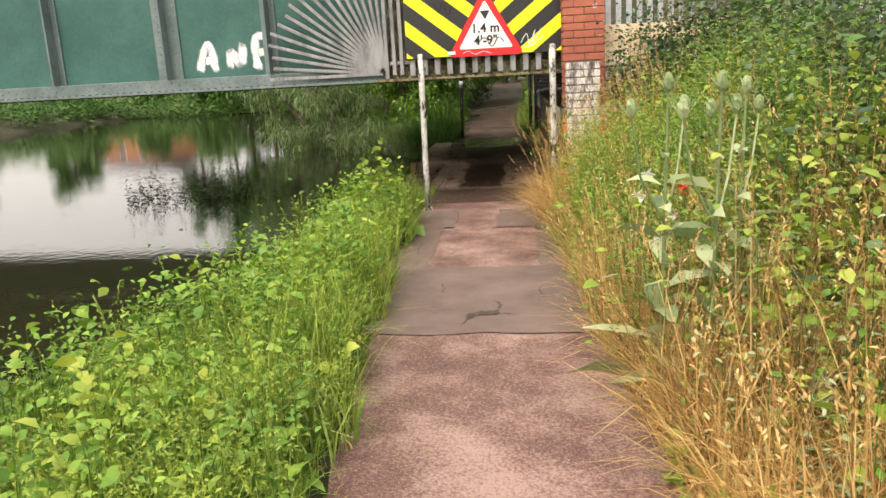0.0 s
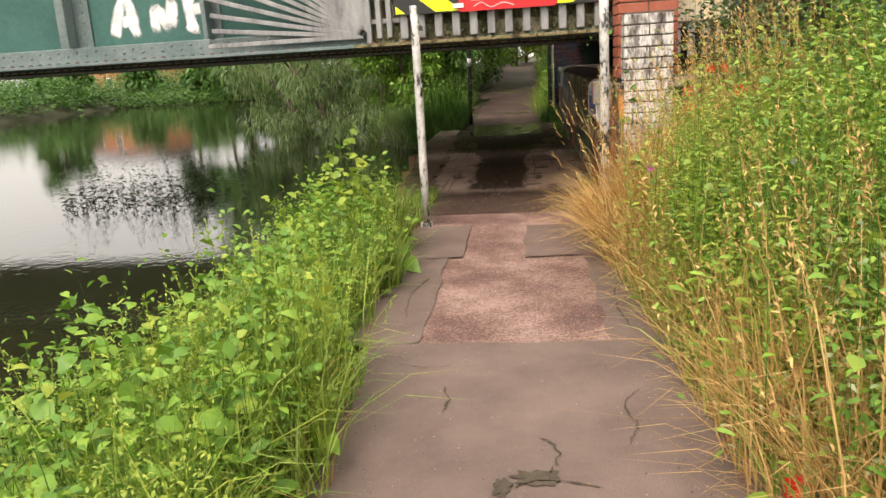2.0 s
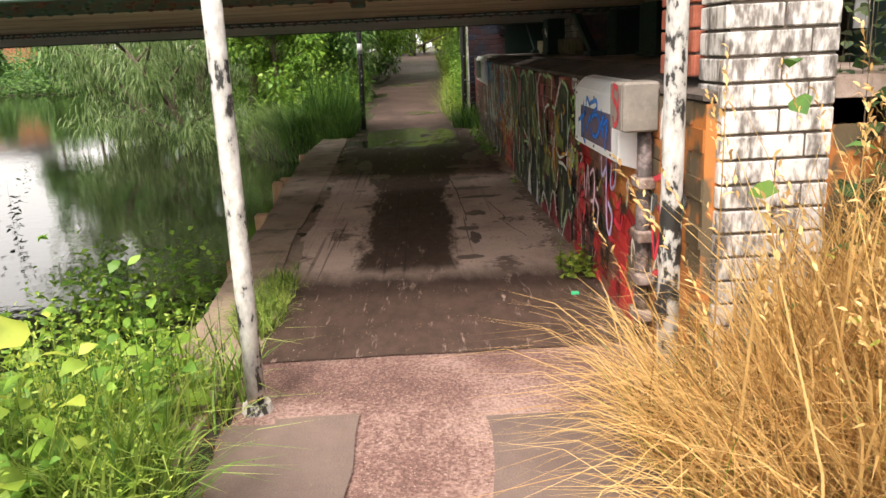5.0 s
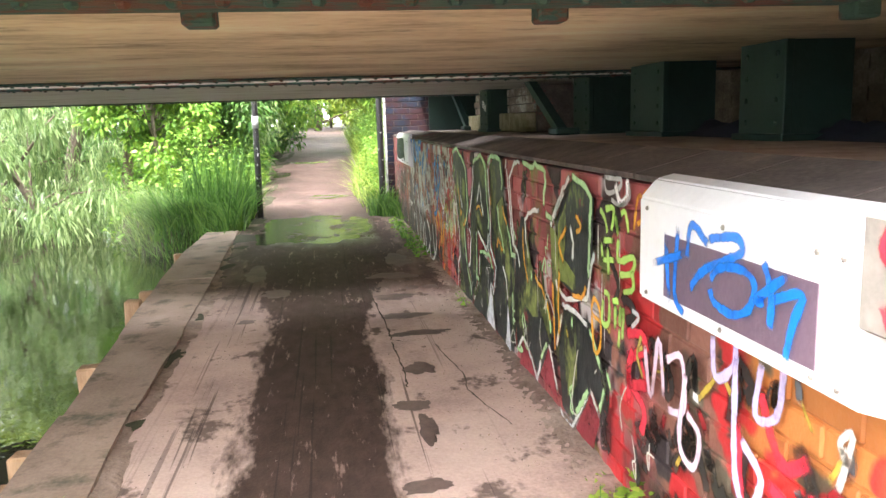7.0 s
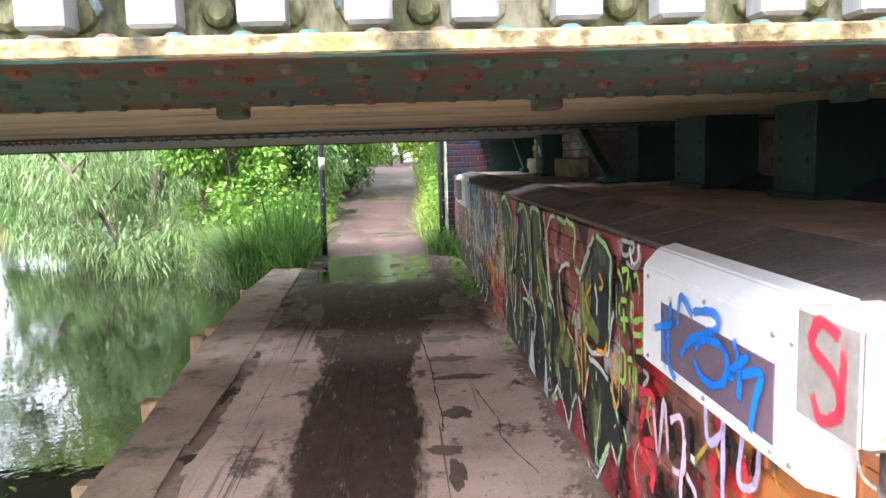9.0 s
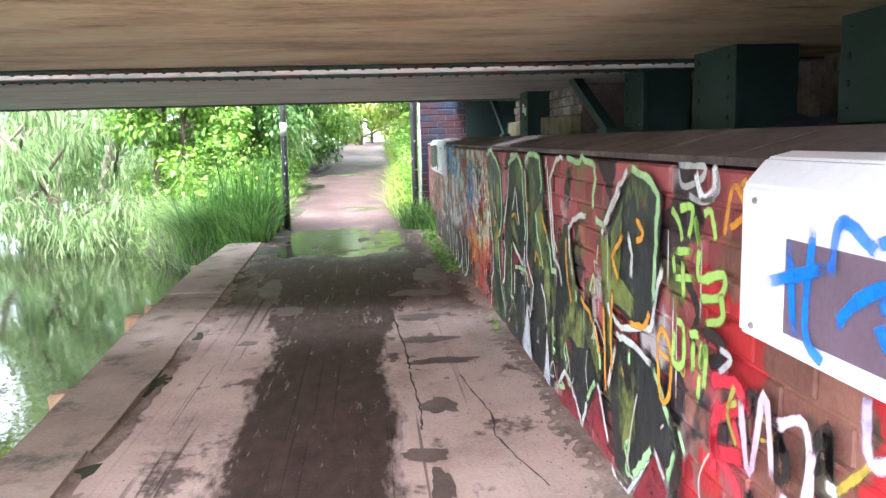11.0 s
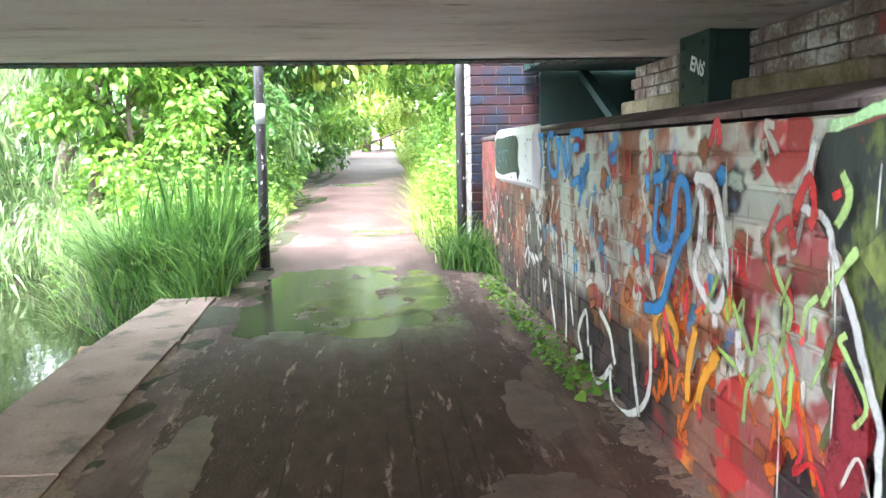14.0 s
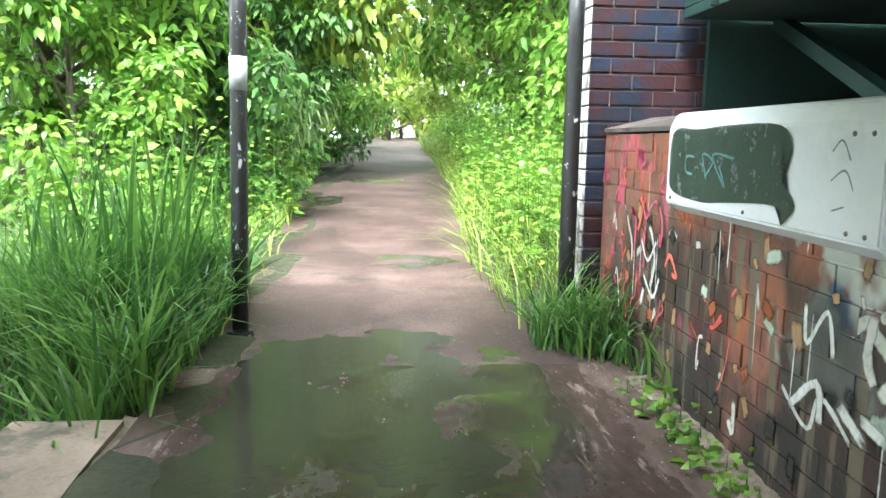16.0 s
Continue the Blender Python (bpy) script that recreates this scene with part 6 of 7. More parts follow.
for k, (name, colour, a, b, z0, z1, count, w) in enumerate(DAUBS):
    bm = bmesh.new()
    for i in range(count):
        u, v = random.uniform(a, b), random.uniform(z0, z1)
        pts = [(u, v)]
        for s in range(1 if w > 0.06 else random.randint(1, 4)):
            u, v = u + random.uniform(-0.07, 0.07), min(0.97, max(0.03, v + random.uniform(-0.13, 0.09)))
            pts.append((u, v))
        stroke(bm, pts, w * random.uniform(0.5, 1.2), on_wall, True, -0.005 + 0.0003 * k + 0.000004 * i if a >= 5 or name in ("dark_red", "moss", "slate") else 0.0145 + 0.0001 * k)
    tagged(part("paint_daubs", bm, paint(name, colour), mural), "layered spray daubs in one colour")["kind"] = "stuff"
# column lettering
tag = lettering("ENS", 0.1, paint("white", (0.8, 0.8, 0.8), False), 0.003)
ob = part("column_lettering", tag)
ob.matrix_world = pose(2.115, 7.35, 1.29, 90, 18, -90)
tagged(ob, "white spray letters on the green column", "graffiti", kind="structure")

# ---- plants ----


def unit(v):
    return v / (np.linalg.norm(v, axis=-1, keepdims=True) + 1e-9)


def blades_mesh(name, base, height, width, bend, mat, az=None, seed=1):
    """Curved tapering grass blades: one island of 7 points each."""
    g = np.random.default_rng(seed)
    n = len(base)
    az = g.uniform(0, math.tau, n) if az is None else az
    d = np.stack([np.cos(az), np.sin(az), 0 * az], -1)
    side = np.stack([-np.sin(az + g.normal(0, 0.6, n)), np.cos(az), 0 * az], -1)
    side = unit(side)
    v = np.zeros((n, 7, 3))
    for k, s in enumerate((0.0, 0.42, 0.78)):
        p = base + d * (bend * height * s**2)[:, None] + np.stack([0 * az, 0 * az, height * (s - 0.35 * bend * s**2)], -1)
        w = (width * (1, 0.9, 0.55)[k] / 2)[:, None]
        v[:, 2 * k], v[:, 2 * k + 1] = p - side * w, p + side * w
    v[:, 6] = base + d * (bend * height)[:, None] + np.stack([0 * az, 0 * az, height * (1 - 0.35 * bend - 0.1 * bend**2)], -1)
    f = np.array([(0, 1, 3), (0, 3, 2), (2, 3, 5), (2, 5, 4), (4, 5, 6)])
    tris = (np.arange(n)[:, None, None] * 7 + f).reshape(-1, 3)
    return fast_mesh(name, v.reshape(-1, 3), tris, mat)


def leaves_mesh(name, pos, out, size, aspect, mat, seed=1, droop=0.25):
    """Folded pointed leaves: one island of 6 points each."""
    g = np.random.default_rng(seed)
    out = unit(out)
    up = unit(np.array([0, 0, 1.0]) + g.normal(0, 0.45, out.shape))
    side = unit(np.cross(out, up))
    nrm = unit(np.cross(side, out))
    size = np.asarray(size)[:, None]
    w = size * aspect / 2
    down = np.array([0, 0, -1.0]) * size * droop
    mid1, mid2 = pos + out * size * 0.35, pos + out * size * 0.7 + down * 0.4
    lift = nrm * w * 0.3
    v = np.stack([pos, mid1 - side * w + lift, mid1 + side * w + lift, mid2 - side * w * 0.75 + lift, mid2 + side * w * 0.75 + lift, pos + out * size + down], 1)
    f = np.array([(0, 2, 1), (1, 2, 4), (1, 4, 3), (3, 4, 5)])
    tris = (np.arange(len(pos))[:, None, None] * 6 + f).reshape(-1, 3)
    return fast_mesh(name, v.reshape(-1, 3), tris, mat)


def scatter(n, x0, x1, y0, y1, seed, clump=0.0, keep=None):
    g = np.random.default_rng(seed)
    x, y = g.uniform(x0, x1, n), g.uniform(y0, y1, n)
    if clump:
        c = np.stack([g.uniform(x0, x1, 40), g.uniform(y0, y1, 40)], -1)
        j = g.integers(0, 40, n)
        near = g.random(n) < 0.6
        x = np.where(near, c[j, 0] + g.normal(0, clump, n), x)
        y = np.where(near, c[j, 1] + g.normal(0, clump, n), y)
    ok = np.ones(n, bool)
    ok &= ~((x > path_left(y) + 0.0) & (x < path_right(y) - 0.0))
    if keep is not None:
        ok &= keep(x, y)
    x, y = x[ok], y[ok]
    return np.stack([x, y, ground_z(x, y) - 0.02], -1)


def grass(name, pts, h0, h1, w, b0, b1, mat, label, seed, lean=None):
    g = np.random.default_rng(seed)
    n = len(pts)
    h = g.uniform(h0, h1, n) * g.uniform(0.7, 1.0, n)
    az = None if lean is None else lean + g.normal(0, 0.9, n)
    ob = part(name, blades_mesh(name, pts, h, w * g.uniform(0.6, 1.3, n), g.uniform(b0, b1, n), mat, az, seed))
    return tagged(ob, label, "grass", kind="stuff")


def weeds(name, pts, h0, h1, per, size, aspect, mat, label, seed, stem=M_LEAFD, splay=0.25, category="weeds", kind="stuff", taper=0.55):
    """Upright stems with leaves all the way up."""
    g = np.random.default_rng(seed)
    n = len(pts)
    h = g.uniform(h0, h1, n)
    az = g.uniform(0, math.tau, n)
    lean = np.stack([np.cos(az), np.sin(az), 0 * az], -1) * (g.uniform(0, splay, n) * h)[:, None]
    s = np.tile(np.linspace(0.12, 1.0, per), (n, 1)) + g.normal(0, 0.02, (n, per))
    pos = pts[:, None] + lean[:, None] * s[..., None] ** 2 + np.stack([0 * s, 0 * s, h[:, None] * s], -1)
    pos = pos + g.normal(0, 0.02 + 0.12 * splay * (h0 > 0.3), pos.shape) * np.array([1, 1, 0.5])
    a = g.uniform(0, math.tau, (n, 1)) + np.arange(per) * 2.4 + g.normal(0, 0.4, (n, per))
    out = np.stack([np.cos(a), np.sin(a), g.uniform(-0.1, 0.6, (n, per)) + 0.5 * s**3], -1)
    sz = size * (1 - taper * s) * g.uniform(0.6, 1.25, (n, per))
    leaf = leaves_mesh(name, pos.reshape(-1, 3), out.reshape(-1, 3), sz.ravel(), aspect, mat, seed)
    st = blades_mesh(name, pts, h * 1.02, np.full(n, 0.0045), g.uniform(0, splay, n) * 0.6, stem, az, seed)
    if kind == "stuff":
        tagged(part(name, leaf), label, category, kind="stuff")
        tagged(part(name + "_stems", st), "thin stems of " + label, category, kind="stuff")
        return None
    t = thing(name, label, category)
    part("leaves", leaf, None, t)
    part("stem", st, None, t)
    return t


def plumes(name, pts, h0, h1, mat, label, seed, lean=None, head=0.16):
    """Tall dry grass stems, each with a feathery seed head."""
    g = np.random.default_rng(seed)
    n = len(pts)
    h = g.uniform(h0, h1, n)
    az = g.uniform(0, math.tau, n) if lean is None else lean + g.normal(0, 0.8, n)
    bend = g.uniform(0.05, 0.5, n)
    st = blades_mesh(name, pts, h, np.full(n, 0.006), bend, mat, az, seed)
    d = np.stack([np.cos(az), np.sin(az), 0 * az], -1)
    tip = pts + d * (bend * h)[:, None] + np.stack([0 * az, 0 * az, h * (1 - 0.35 * bend - 0.1 * bend**2)], -1)
    k = 14
    s = np.tile(np.linspace(0, 1, k), (n, 1))
    along = unit(d * bend[:, None] + np.array([0, 0, 0.8]))
    pos = tip[:, None] - along[:, None] * (s * head)[..., None]
    out = along[:, None] + g.normal(0, 0.4, (n, k, 3))
    sp = leaves_mesh(name + "_heads", pos.reshape(-1, 3), out.reshape(-1, 3), np.full(n * k, 0.026), 0.26, mat, seed + 1)
    tagged(part(name, st), label, "grass", kind="stuff")
    tagged(part(name + "_heads", sp), "feathery seed heads of " + label, "grass", kind="stuff")


LEFT = lambda x, y: (x < path_left(y) - 0.06 + 0.08 * np.sin(y * 3.1) + 0.06 * np.sin(y * 7.7 + 1)) & (x > shore_x(y) - 0.15)
RIGHT = lambda x, y: (x > path_right(y) + 0.02) & ~((x > 1.3) & (y > -0.15))
# left bank before the bridge
grass("bank_grass", scatter(26000, -2.4, 0.3, -9.5, 0.2, 11, 0.12, LEFT), 0.25, 0.7, 0.009, 0.2, 0.9, M_GRASS, "long green grass on the river bank", 11)
grass("bank_grass", scatter(10000, -2.4, 0.3, -9.5, 0.2, 12, 0.15, LEFT), 0.3, 0.78, 0.007, 0.2, 0.9, M_LEAFY, "pale seeding grass on the river bank", 12)
weeds("nettles", scatter(420, -2.4, 0.25, -9.5, 0.1, 13, 0.25, lambda x, y: LEFT(x, y) & (x < path_left(y) - 0.12)), 0.35, 0.74, 18, 0.095, 0.42, M_LEAF, "green nettles on the river bank", 13)
weeds("bedstraw", scatter(1500, -1.9, 0.2, -7.5, 0.1, 14, 0.2, lambda x, y: LEFT(x, y) & (x < path_left(y) - 0.05)), 0.25, 0.66, 26, 0.05, 0.3, M_LEAFY, "bright yellow-green weeds beside the path", 14)
weeds("broad_weeds", scatter(170, -2.2, 0.1, -8.5, 0.0, 15, 0.3, lambda x, y: LEFT(x, y) & (x < path_left(y) - 0.25)), 0.3, 0.66, 8, 0.17, 0.6, M_LEAF, "broad-leaved weeds on the river bank", 15)
grass("flag_iris", scatter(260, -2.3, -1.1, -5.0, -2.5, 16, 0.15, LEFT), 0.4, 0.8, 0.022, 0.05, 0.35, M_REED, "upright iris leaves at the water's edge", 16)
for k, (x, y, h) in enumerate(((-0.62, -0.95, 0.92), (-0.45, -1.15, 0.7), (-0.78, -0.75, 0.75))):
    weeds("bindweed_plant", np.array([[x, y, ground_z(x, y)]]), h, h + 0.02, 26, 0.17, 0.85, M_LEAFY, "tall plant with broad heart-shaped pale leaves", 17 + k, splay=0.1, category="plant", kind="")
weeds("dock_plants", scatter(60, -0.9, -0.25, -1.9, 0.1, 21, 0.2, LEFT), 0.2, 0.4, 9, 0.16, 0.7, M_LEAF, "low broad leaves round the pole foot", 21)
grass("dead_stems", scatter(130, -1.9, -0.7, -2.6, -0.6, 22, 0.2, LEFT), 0.4, 0.75, 0.006, 0.2, 0.9, plain("dead_brown_stem", (0.10, 0.065, 0.05), 0.8), "dead brown stems over the water", 22)
grass("straw_fringe", scatter(1100, -0.5, 0.3, -8, 0.2, 23, 0.0, lambda x, y: (x < path_left(y) + 0.02) & (x > path_left(y) - 0.14)), 0.06, 0.22, 0.006, 0.4, 1.2, M_STRAW, "dry grass fringe at the path edge", 23)

plumes("seeding_grass", scatter(1000, -2.2, 0.2, -9, -0.5, 24, 0.2, LEFT), 0.4, 0.8, M_LEAFY, "pale green seeding grass on the river bank", 24, None, 0.12)
grass("straw_stems", scatter(900, -2.2, 0.2, -9, -0.3, 25, 0.2, LEFT), 0.25, 0.6, 0.006, 0.3, 1.1, M_STRAW, "dry stems among the bank grass", 25)
# right bank before the bridge
grass("dry_grass", scatter(14000, 1.0, 2.6, -8.5, 0.1, 31, 0.2, RIGHT), 0.3, 0.75, 0.007, 0.2, 1.1, M_STRAW, "golden dry grass on the bank", 31, math.pi)
grass("green_under_grass", scatter(8000, 1.0, 3.2, -8.5, 0.1, 32, 0.2, RIGHT), 0.25, 0.7, 0.009, 0.2, 0.9, M_GRASS, "green grass among the dry stems", 32)
plumes("seeding_grass", scatter(520, 1.15, 2.6, -8.0, -1.1, 33, 0.2, RIGHT), 0.6, 1.15, M_STRAW, "tall seeding dry grass", 33, math.pi)
weeds("mugwort", scatter(420, 1.2, 2.7, -3.8, -1.7, 34, 0.25, lambda x, y: RIGHT(x, y) & (x > path_right(y) + 0.18)), 0.5, 1.1, 50, 0.06, 0.22, M_LEAF, "tall feathery green mugwort", 34, M_LEAF, 0.45)
weeds("green_weeds", scatter(450, 1.25, 3.0, -8.5, -1.6, 35, 0.3, lambda x, y: RIGHT(x, y) & (x > path_right(y) + 0.2)), 0.4, 0.95, 18, 0.09, 0.4, M_LEAF, "leafy green weeds on the bank", 35)
weeds("yellow_weeds", scatter(220, 1.3, 3.0, -8.5, -1.4, 36, 0.3, lambda x, y: RIGHT(x, y) & (x > path_right(y) + 0.12)), 0.25, 0.8, 14, 0.075, 0.5, M_LEAFY, "yellow-green trailing weeds on the bank", 36)
weeds("ivy_bank", scatter(1700, 2.6, 4.2, -9.5, 0.3, 37, 0.4, RIGHT), 0.7, 1.7, 16, 0.095, 0.75, M_IVY, "dark ivy and bramble thicket", 37, M_BARK)
weeds("bramble", scatter(420, 2.5, 3.6, -9.0, 0.2, 38, 0.4, RIGHT), 0.7, 1.6, 14, 0.13, 0.6, M_LEAFD, "bramble leaves over the thicket", 38, M_BARK, 0.5)
weeds("bramble_tips", scatter(170, 1.9, 2.9, -7.4, -4.0, 39, 0.2, RIGHT), 0.7, 1.1, 10, 0.14, 0.55, M_LEAFY, "pale bramble shoots", 39, M_BARK, 0.6)
grass("straw_fringe", scatter(2200, 0.9, 1.7, -8, 0.0, 40, 0.0, lambda x, y: (x > path_right(y) - 0.02) & (x < path_right(y) + 0.2)), 0.08, 0.3, 0.005, 0.5, 1.4, M_STRAW, "dry grass fringe lying over the path edge", 40, math.pi)
grass("straw_tuft", scatter(1400, 1.05, 1.6, -1.7, -0.25, 41, 0.1, RIGHT), 0.4, 0.85, 0.006, 0.4, 1.3, M_STRAW, "thick tuft of straw-coloured grass by the pole", 41, math.pi)


grass("straw_tuft", scatter(3000, 1.4, 2.6, -1.9, -0.4, 42, 0.15, RIGHT), 0.35, 0.8, 0.007, 0.3, 1.2, M_STRAW, "thick golden grass on the bank before the pier", 42)
weeds("mugwort", scatter(260, 1.5, 3.0, -3.4, -1.5, 43, 0.25, RIGHT), 0.6, 1.2, 44, 0.075, 0.3, M_LEAFY, "tall feathery yellow-green mugwort", 43, M_LEAF, 0.45)
grass("bank_grass", scatter(5000, -1.9, 0.3, -9.5, 0.2, 44, 0.15, LEFT), 0.25, 0.6, 0.009, 0.3, 1.1, M_LEAF, "bright green grass beside the path", 44)


weeds("tall_mugwort", scatter(150, 1.3, 1.85, -3.0, -1.9, 45, 0.2, RIGHT), 0.8, 1.4, 60, 0.062, 0.2, M_LEAFY, "very tall feathery mugwort beside the path", 45, M_LEAF, 0.4)
weeds("green_weeds", scatter(500, 1.5, 3.0, -5.5, -1.6, 46, 0.3, RIGHT), 0.5, 1.1, 30, 0.08, 0.35, M_LEAF, "leafy green weeds on the bank", 46, splay=0.5)


grass("straw_tuft", scatter(4200, 1.42, 2.4, -1.5, -0.35, 47, 0.12, RIGHT), 0.5, 1.2, 0.008, 0.1, 0.8, M_STRAW, "tall golden grass before the pier", 47)
weeds("ivy_bank", scatter(700, 1.95, 4.2, -0.7, 0.05, 48, 0.3, lambda x, y: x > 1.9), 1.0, 1.9, 18, 0.10, 0.75, M_IVY, "dark ivy hiding the fence foot", 48, M_BARK)
plumes("seeding_grass", scatter(420, 1.45, 2.3, -1.8, -0.9, 49, 0.15, RIGHT), 0.7, 1.35, M_STRAW, "tall seeding dry grass", 49, math.pi)


weeds("hedge_shoots", scatter(1000, 1.42, 2.7, -4.0, -1.6, 301, 0.2, lambda x, y: RIGHT(x, y) & (x > path_right(y) + 0.28)), 0.4, 1.2, 28, 0.07, 0.24, M_LEAFY, "bushy yellow-green weeds on the bank", 301, splay=0.4)
weeds("hedge_shoots", scatter(620, 1.6, 2.8, -5.0, -1.5, 302, 0.2, RIGHT), 0.6, 1.3, 26, 0.078, 0.27, M_LEAF, "feathery green shoots on the bank", 302, splay=0.4)
weeds("hedge_shoots", scatter(330, 1.5, 2.4, -7.0, -3.4, 303, 0.2, lambda x, y: RIGHT(x, y) & (x > path_right(y) + 0.15)), 0.35, 0.95, 24, 0.065, 0.3, M_SAGE, "pale green leafy shoots among dry grass", 303, splay=0.4)
weeds("nettles", scatter(90, 1.3, 1.65, -7.8, -5.6, 304, 0.12, RIGHT), 0.15, 0.4, 9, 0.15, 0.4, M_LEAFY, "bright low leaves at the path edge", 304, splay=0.4)


weeds("bramble_tips", scatter(40, 1.5, 2.3, -4.6, -1.0, 305, 0.1, RIGHT), 0.7, 1.1, 7, 0.14, 0.6, M_LEAFY, "pale bramble shoots", 305, M_BARK, 0.6)
weeds("water_shrub", np.array([[-4.7 + 1.5 * math.sin(i * 3.7) * abs(math.sin(i * 1.3)), 4.6 + 0.5 * math.cos(i * 2.9), WATER - 0.06] for i in range(130)]), 0.2, 0.85, 20, 0.11, 0.26, M_IVY, "dark leafy twigs standing in the river", 306, M_BARK, 0.5)
weeds("bank_shrub", np.array([[-0.95 - 0.55 * abs(math.sin(i * 2.3)), 9.9 + 1.5 * abs(math.sin(i * 1.7)), float(path_z(10.5)) - 0.15] for i in range(60)]), 0.7, 1.5, 16, 0.14, 0.48, M_LEAF, "leafy elder shoots above the reeds", 307, splay=0.3)


def teasel(x, y, h, seed):
    g = np.random.default_rng(seed)
    z = float(ground_z(x, y))
    t = thing("teasel", "tall pale green teasel with spiny seed heads", "plant", "teasels", at=(x, y, z))
    bm = bmesh.new()
    heads = [((0.02, 0, h), (0.0, 0, h * 0.3))]
    tube(bm, [(0, 0, 0), (0.01, 0, h * 0.5), (0.02, 0, h)], [0.011, 0.008, 0.005], 6)
    for a in (0.8, 3.6):
        tip = (0.16 * math.cos(a), 0.16 * math.sin(a), h * 0.93)
        tube(bm, [(0.01, 0, h * 0.6), (tip[0] * 0.7, tip[1] * 0.7, h * 0.75), tip], [0.006, 0.005, 0.004], 6)
        heads.append((tip, None))
    part("stem", bm, M_SAGE, t)
    for (hx, hy, hz), _ in heads:
        bm = bmesh.new()
        bmesh.ops.create_uvsphere(bm, u_segments=10, v_segments=8, radius=1, matrix=pose(hx, hy, hz + 0.035) @ Matrix.Diagonal((0.022, 0.022, 0.042, 1)))
        for v in bm.verts:
            v.co += Vector(g.normal(0, 0.002, 3))
        part("seed_head", bm, M_SAGE, t, "spiny oval seed head")
        p = np.tile([[hx, hy, hz]], (7, 1))
        a = np.arange(7) * 0.9
        part("bracts", leaves_mesh("bracts", p, np.stack([np.cos(a), np.sin(a), 0 * a + 0.9], -1), np.full(7, 0.08), 0.07, M_SAGE, seed, -0.3), None, t)
    k = 20
    s = np.repeat(np.linspace(0.06, 0.8, k // 2), 2)
    a = np.repeat(np.arange(k // 2) * 1.57, 2) + np.tile([0, math.pi], k // 2)
    part("leaves", leaves_mesh("leaves", np.stack([0 * s, 0 * s, h * s], -1), np.stack([np.cos(a), np.sin(a), 0 * a + 0.5], -1), 0.46 * (1.1 - s), 0.28, M_SAGE, seed, 0.3), None, t)


for k, (x, y, h) in enumerate(((1.5, -5.35, 1.42), (1.68, -5.5, 1.4), (1.86, -5.2, 1.3))):
    teasel(x, y, h, 50 + k)


def flower(name, x, y, z, size, mat, label, group, petals=5, facing=(-0.3, -0.9, 0.3), cup=0.2):
    t = thing(name, label, "flower", group, at=(x, y, z))
    f = Vector(facing).normalized()
    q = f.to_track_quat("Z", "Y")
    a = np.arange(petals) * math.tau / petals
    out = np.array([q @ Vector((math.cos(k), math.sin(k), cup)) for k in a])
    part("petals", leaves_mesh("petals", np.zeros((petals, 3)), out, np.full(petals, size), 1.0, mat, 3, 0.02), None, t)
    gz = float(ground_z(x, y)) - z
    bm = bmesh.new()
    tube(bm, [(0.03, 0.06, gz), (0.01, 0.03, gz * 0.5), (0, 0.005, -0.004)], [0.003, 0.003, 0.002], 5)
    part("stalk", bm, M_LEAF, t)


for x, y, z in ((1.38, -4.2, 0.06), (1.84, -4.15, 0.76), (1.97, -0.6, 1.12), (1.81, -0.62, 0.97), (1.89, -0.58, 0.82), (2.04, -0.7, 1.12), (1.7, -1.2, 0.9), (1.95, -1.4, 1.0)):
    flower("poppy", x, y, z, 0.045, M_POPPY, "red poppy among dry grass", "poppies", 5)
for x, y, z in ((1.77, -1.82, 0.22), (1.74, -1.84, 0.14), (1.64, -1.8, 0.42), (1.38, -1.7, 0.6), (1.80, -1.8, 0.24), (1.70, -1.86, 0.16), (1.75, -1.1, 1.0), (1.6, -1.75, 0.5)):
    flower("mallow", x, y, z, 0.03, M_PINK, "small magenta mallow flower", "mallows", 5)
for x, y, z in ((1.55, -4.42, 0.76), (1.73, -4.4, 0.65), (1.67, -4.42, 0.53), (1.62, -4.3, 0.86), (1.8, -4.2, 0.45)):
    flower("bindweed_flower", x, y, z, 0.055, M_WHITEPETAL, "white trumpet bindweed flower", "bindweed flowers", 6, (-0.5, -0.85, 0.2), 0.7)

# more mixed growth on both banks
weeds("nettles", scatter(520, -2.3, 0.2, -8.6, -0.4, 501, 0.3, lambda x, y: LEFT(x, y) & (x < path_left(y) - 0.1)), 0.35, 0.8, 16, 0.12, 0.5, M_LEAF, "fresh green nettles on the river bank", 501, splay=0.35)
weeds("broad_weeds", scatter(240, -2.2, 0.1, -8.8, -0.3, 502, 0.25, lambda x, y: LEFT(x, y) & (x < path_left(y) - 0.15)), 0.3, 0.72, 11, 0.16, 0.55, M_LEAFY, "pale broad-leaved weeds on the river bank", 502, splay=0.4)
weeds("goosegrass", scatter(1500, -1.6, 0.25, -7.5, 0.0, 503, 0.15, lambda x, y: LEFT(x, y) & (x < path_left(y) - 0.03)), 0.25, 0.62, 30, 0.04, 0.35, M_LEAFY, "frothy yellow-green weeds beside the path", 503, splay=0.5)
weeds("dock_plants", scatter(46, -1.5, 0.0, -4.6, -0.6, 504, 0.3, LEFT), 0.25, 0.5, 9, 0.2, 0.6, M_LEAF, "large soft green leaves over the path edge", 504, splay=0.5)
weeds("bindweed_leaves", scatter(110, 1.6, 2.6, -6.6, -2.2, 505, 0.25, lambda x, y: RIGHT(x, y) & (x > path_right(y) + 0.25)), 0.5, 1.15, 12, 0.085, 0.7, M_LEAFY, "pale heart-shaped bindweed leaves over the bank", 505, splay=0.6)

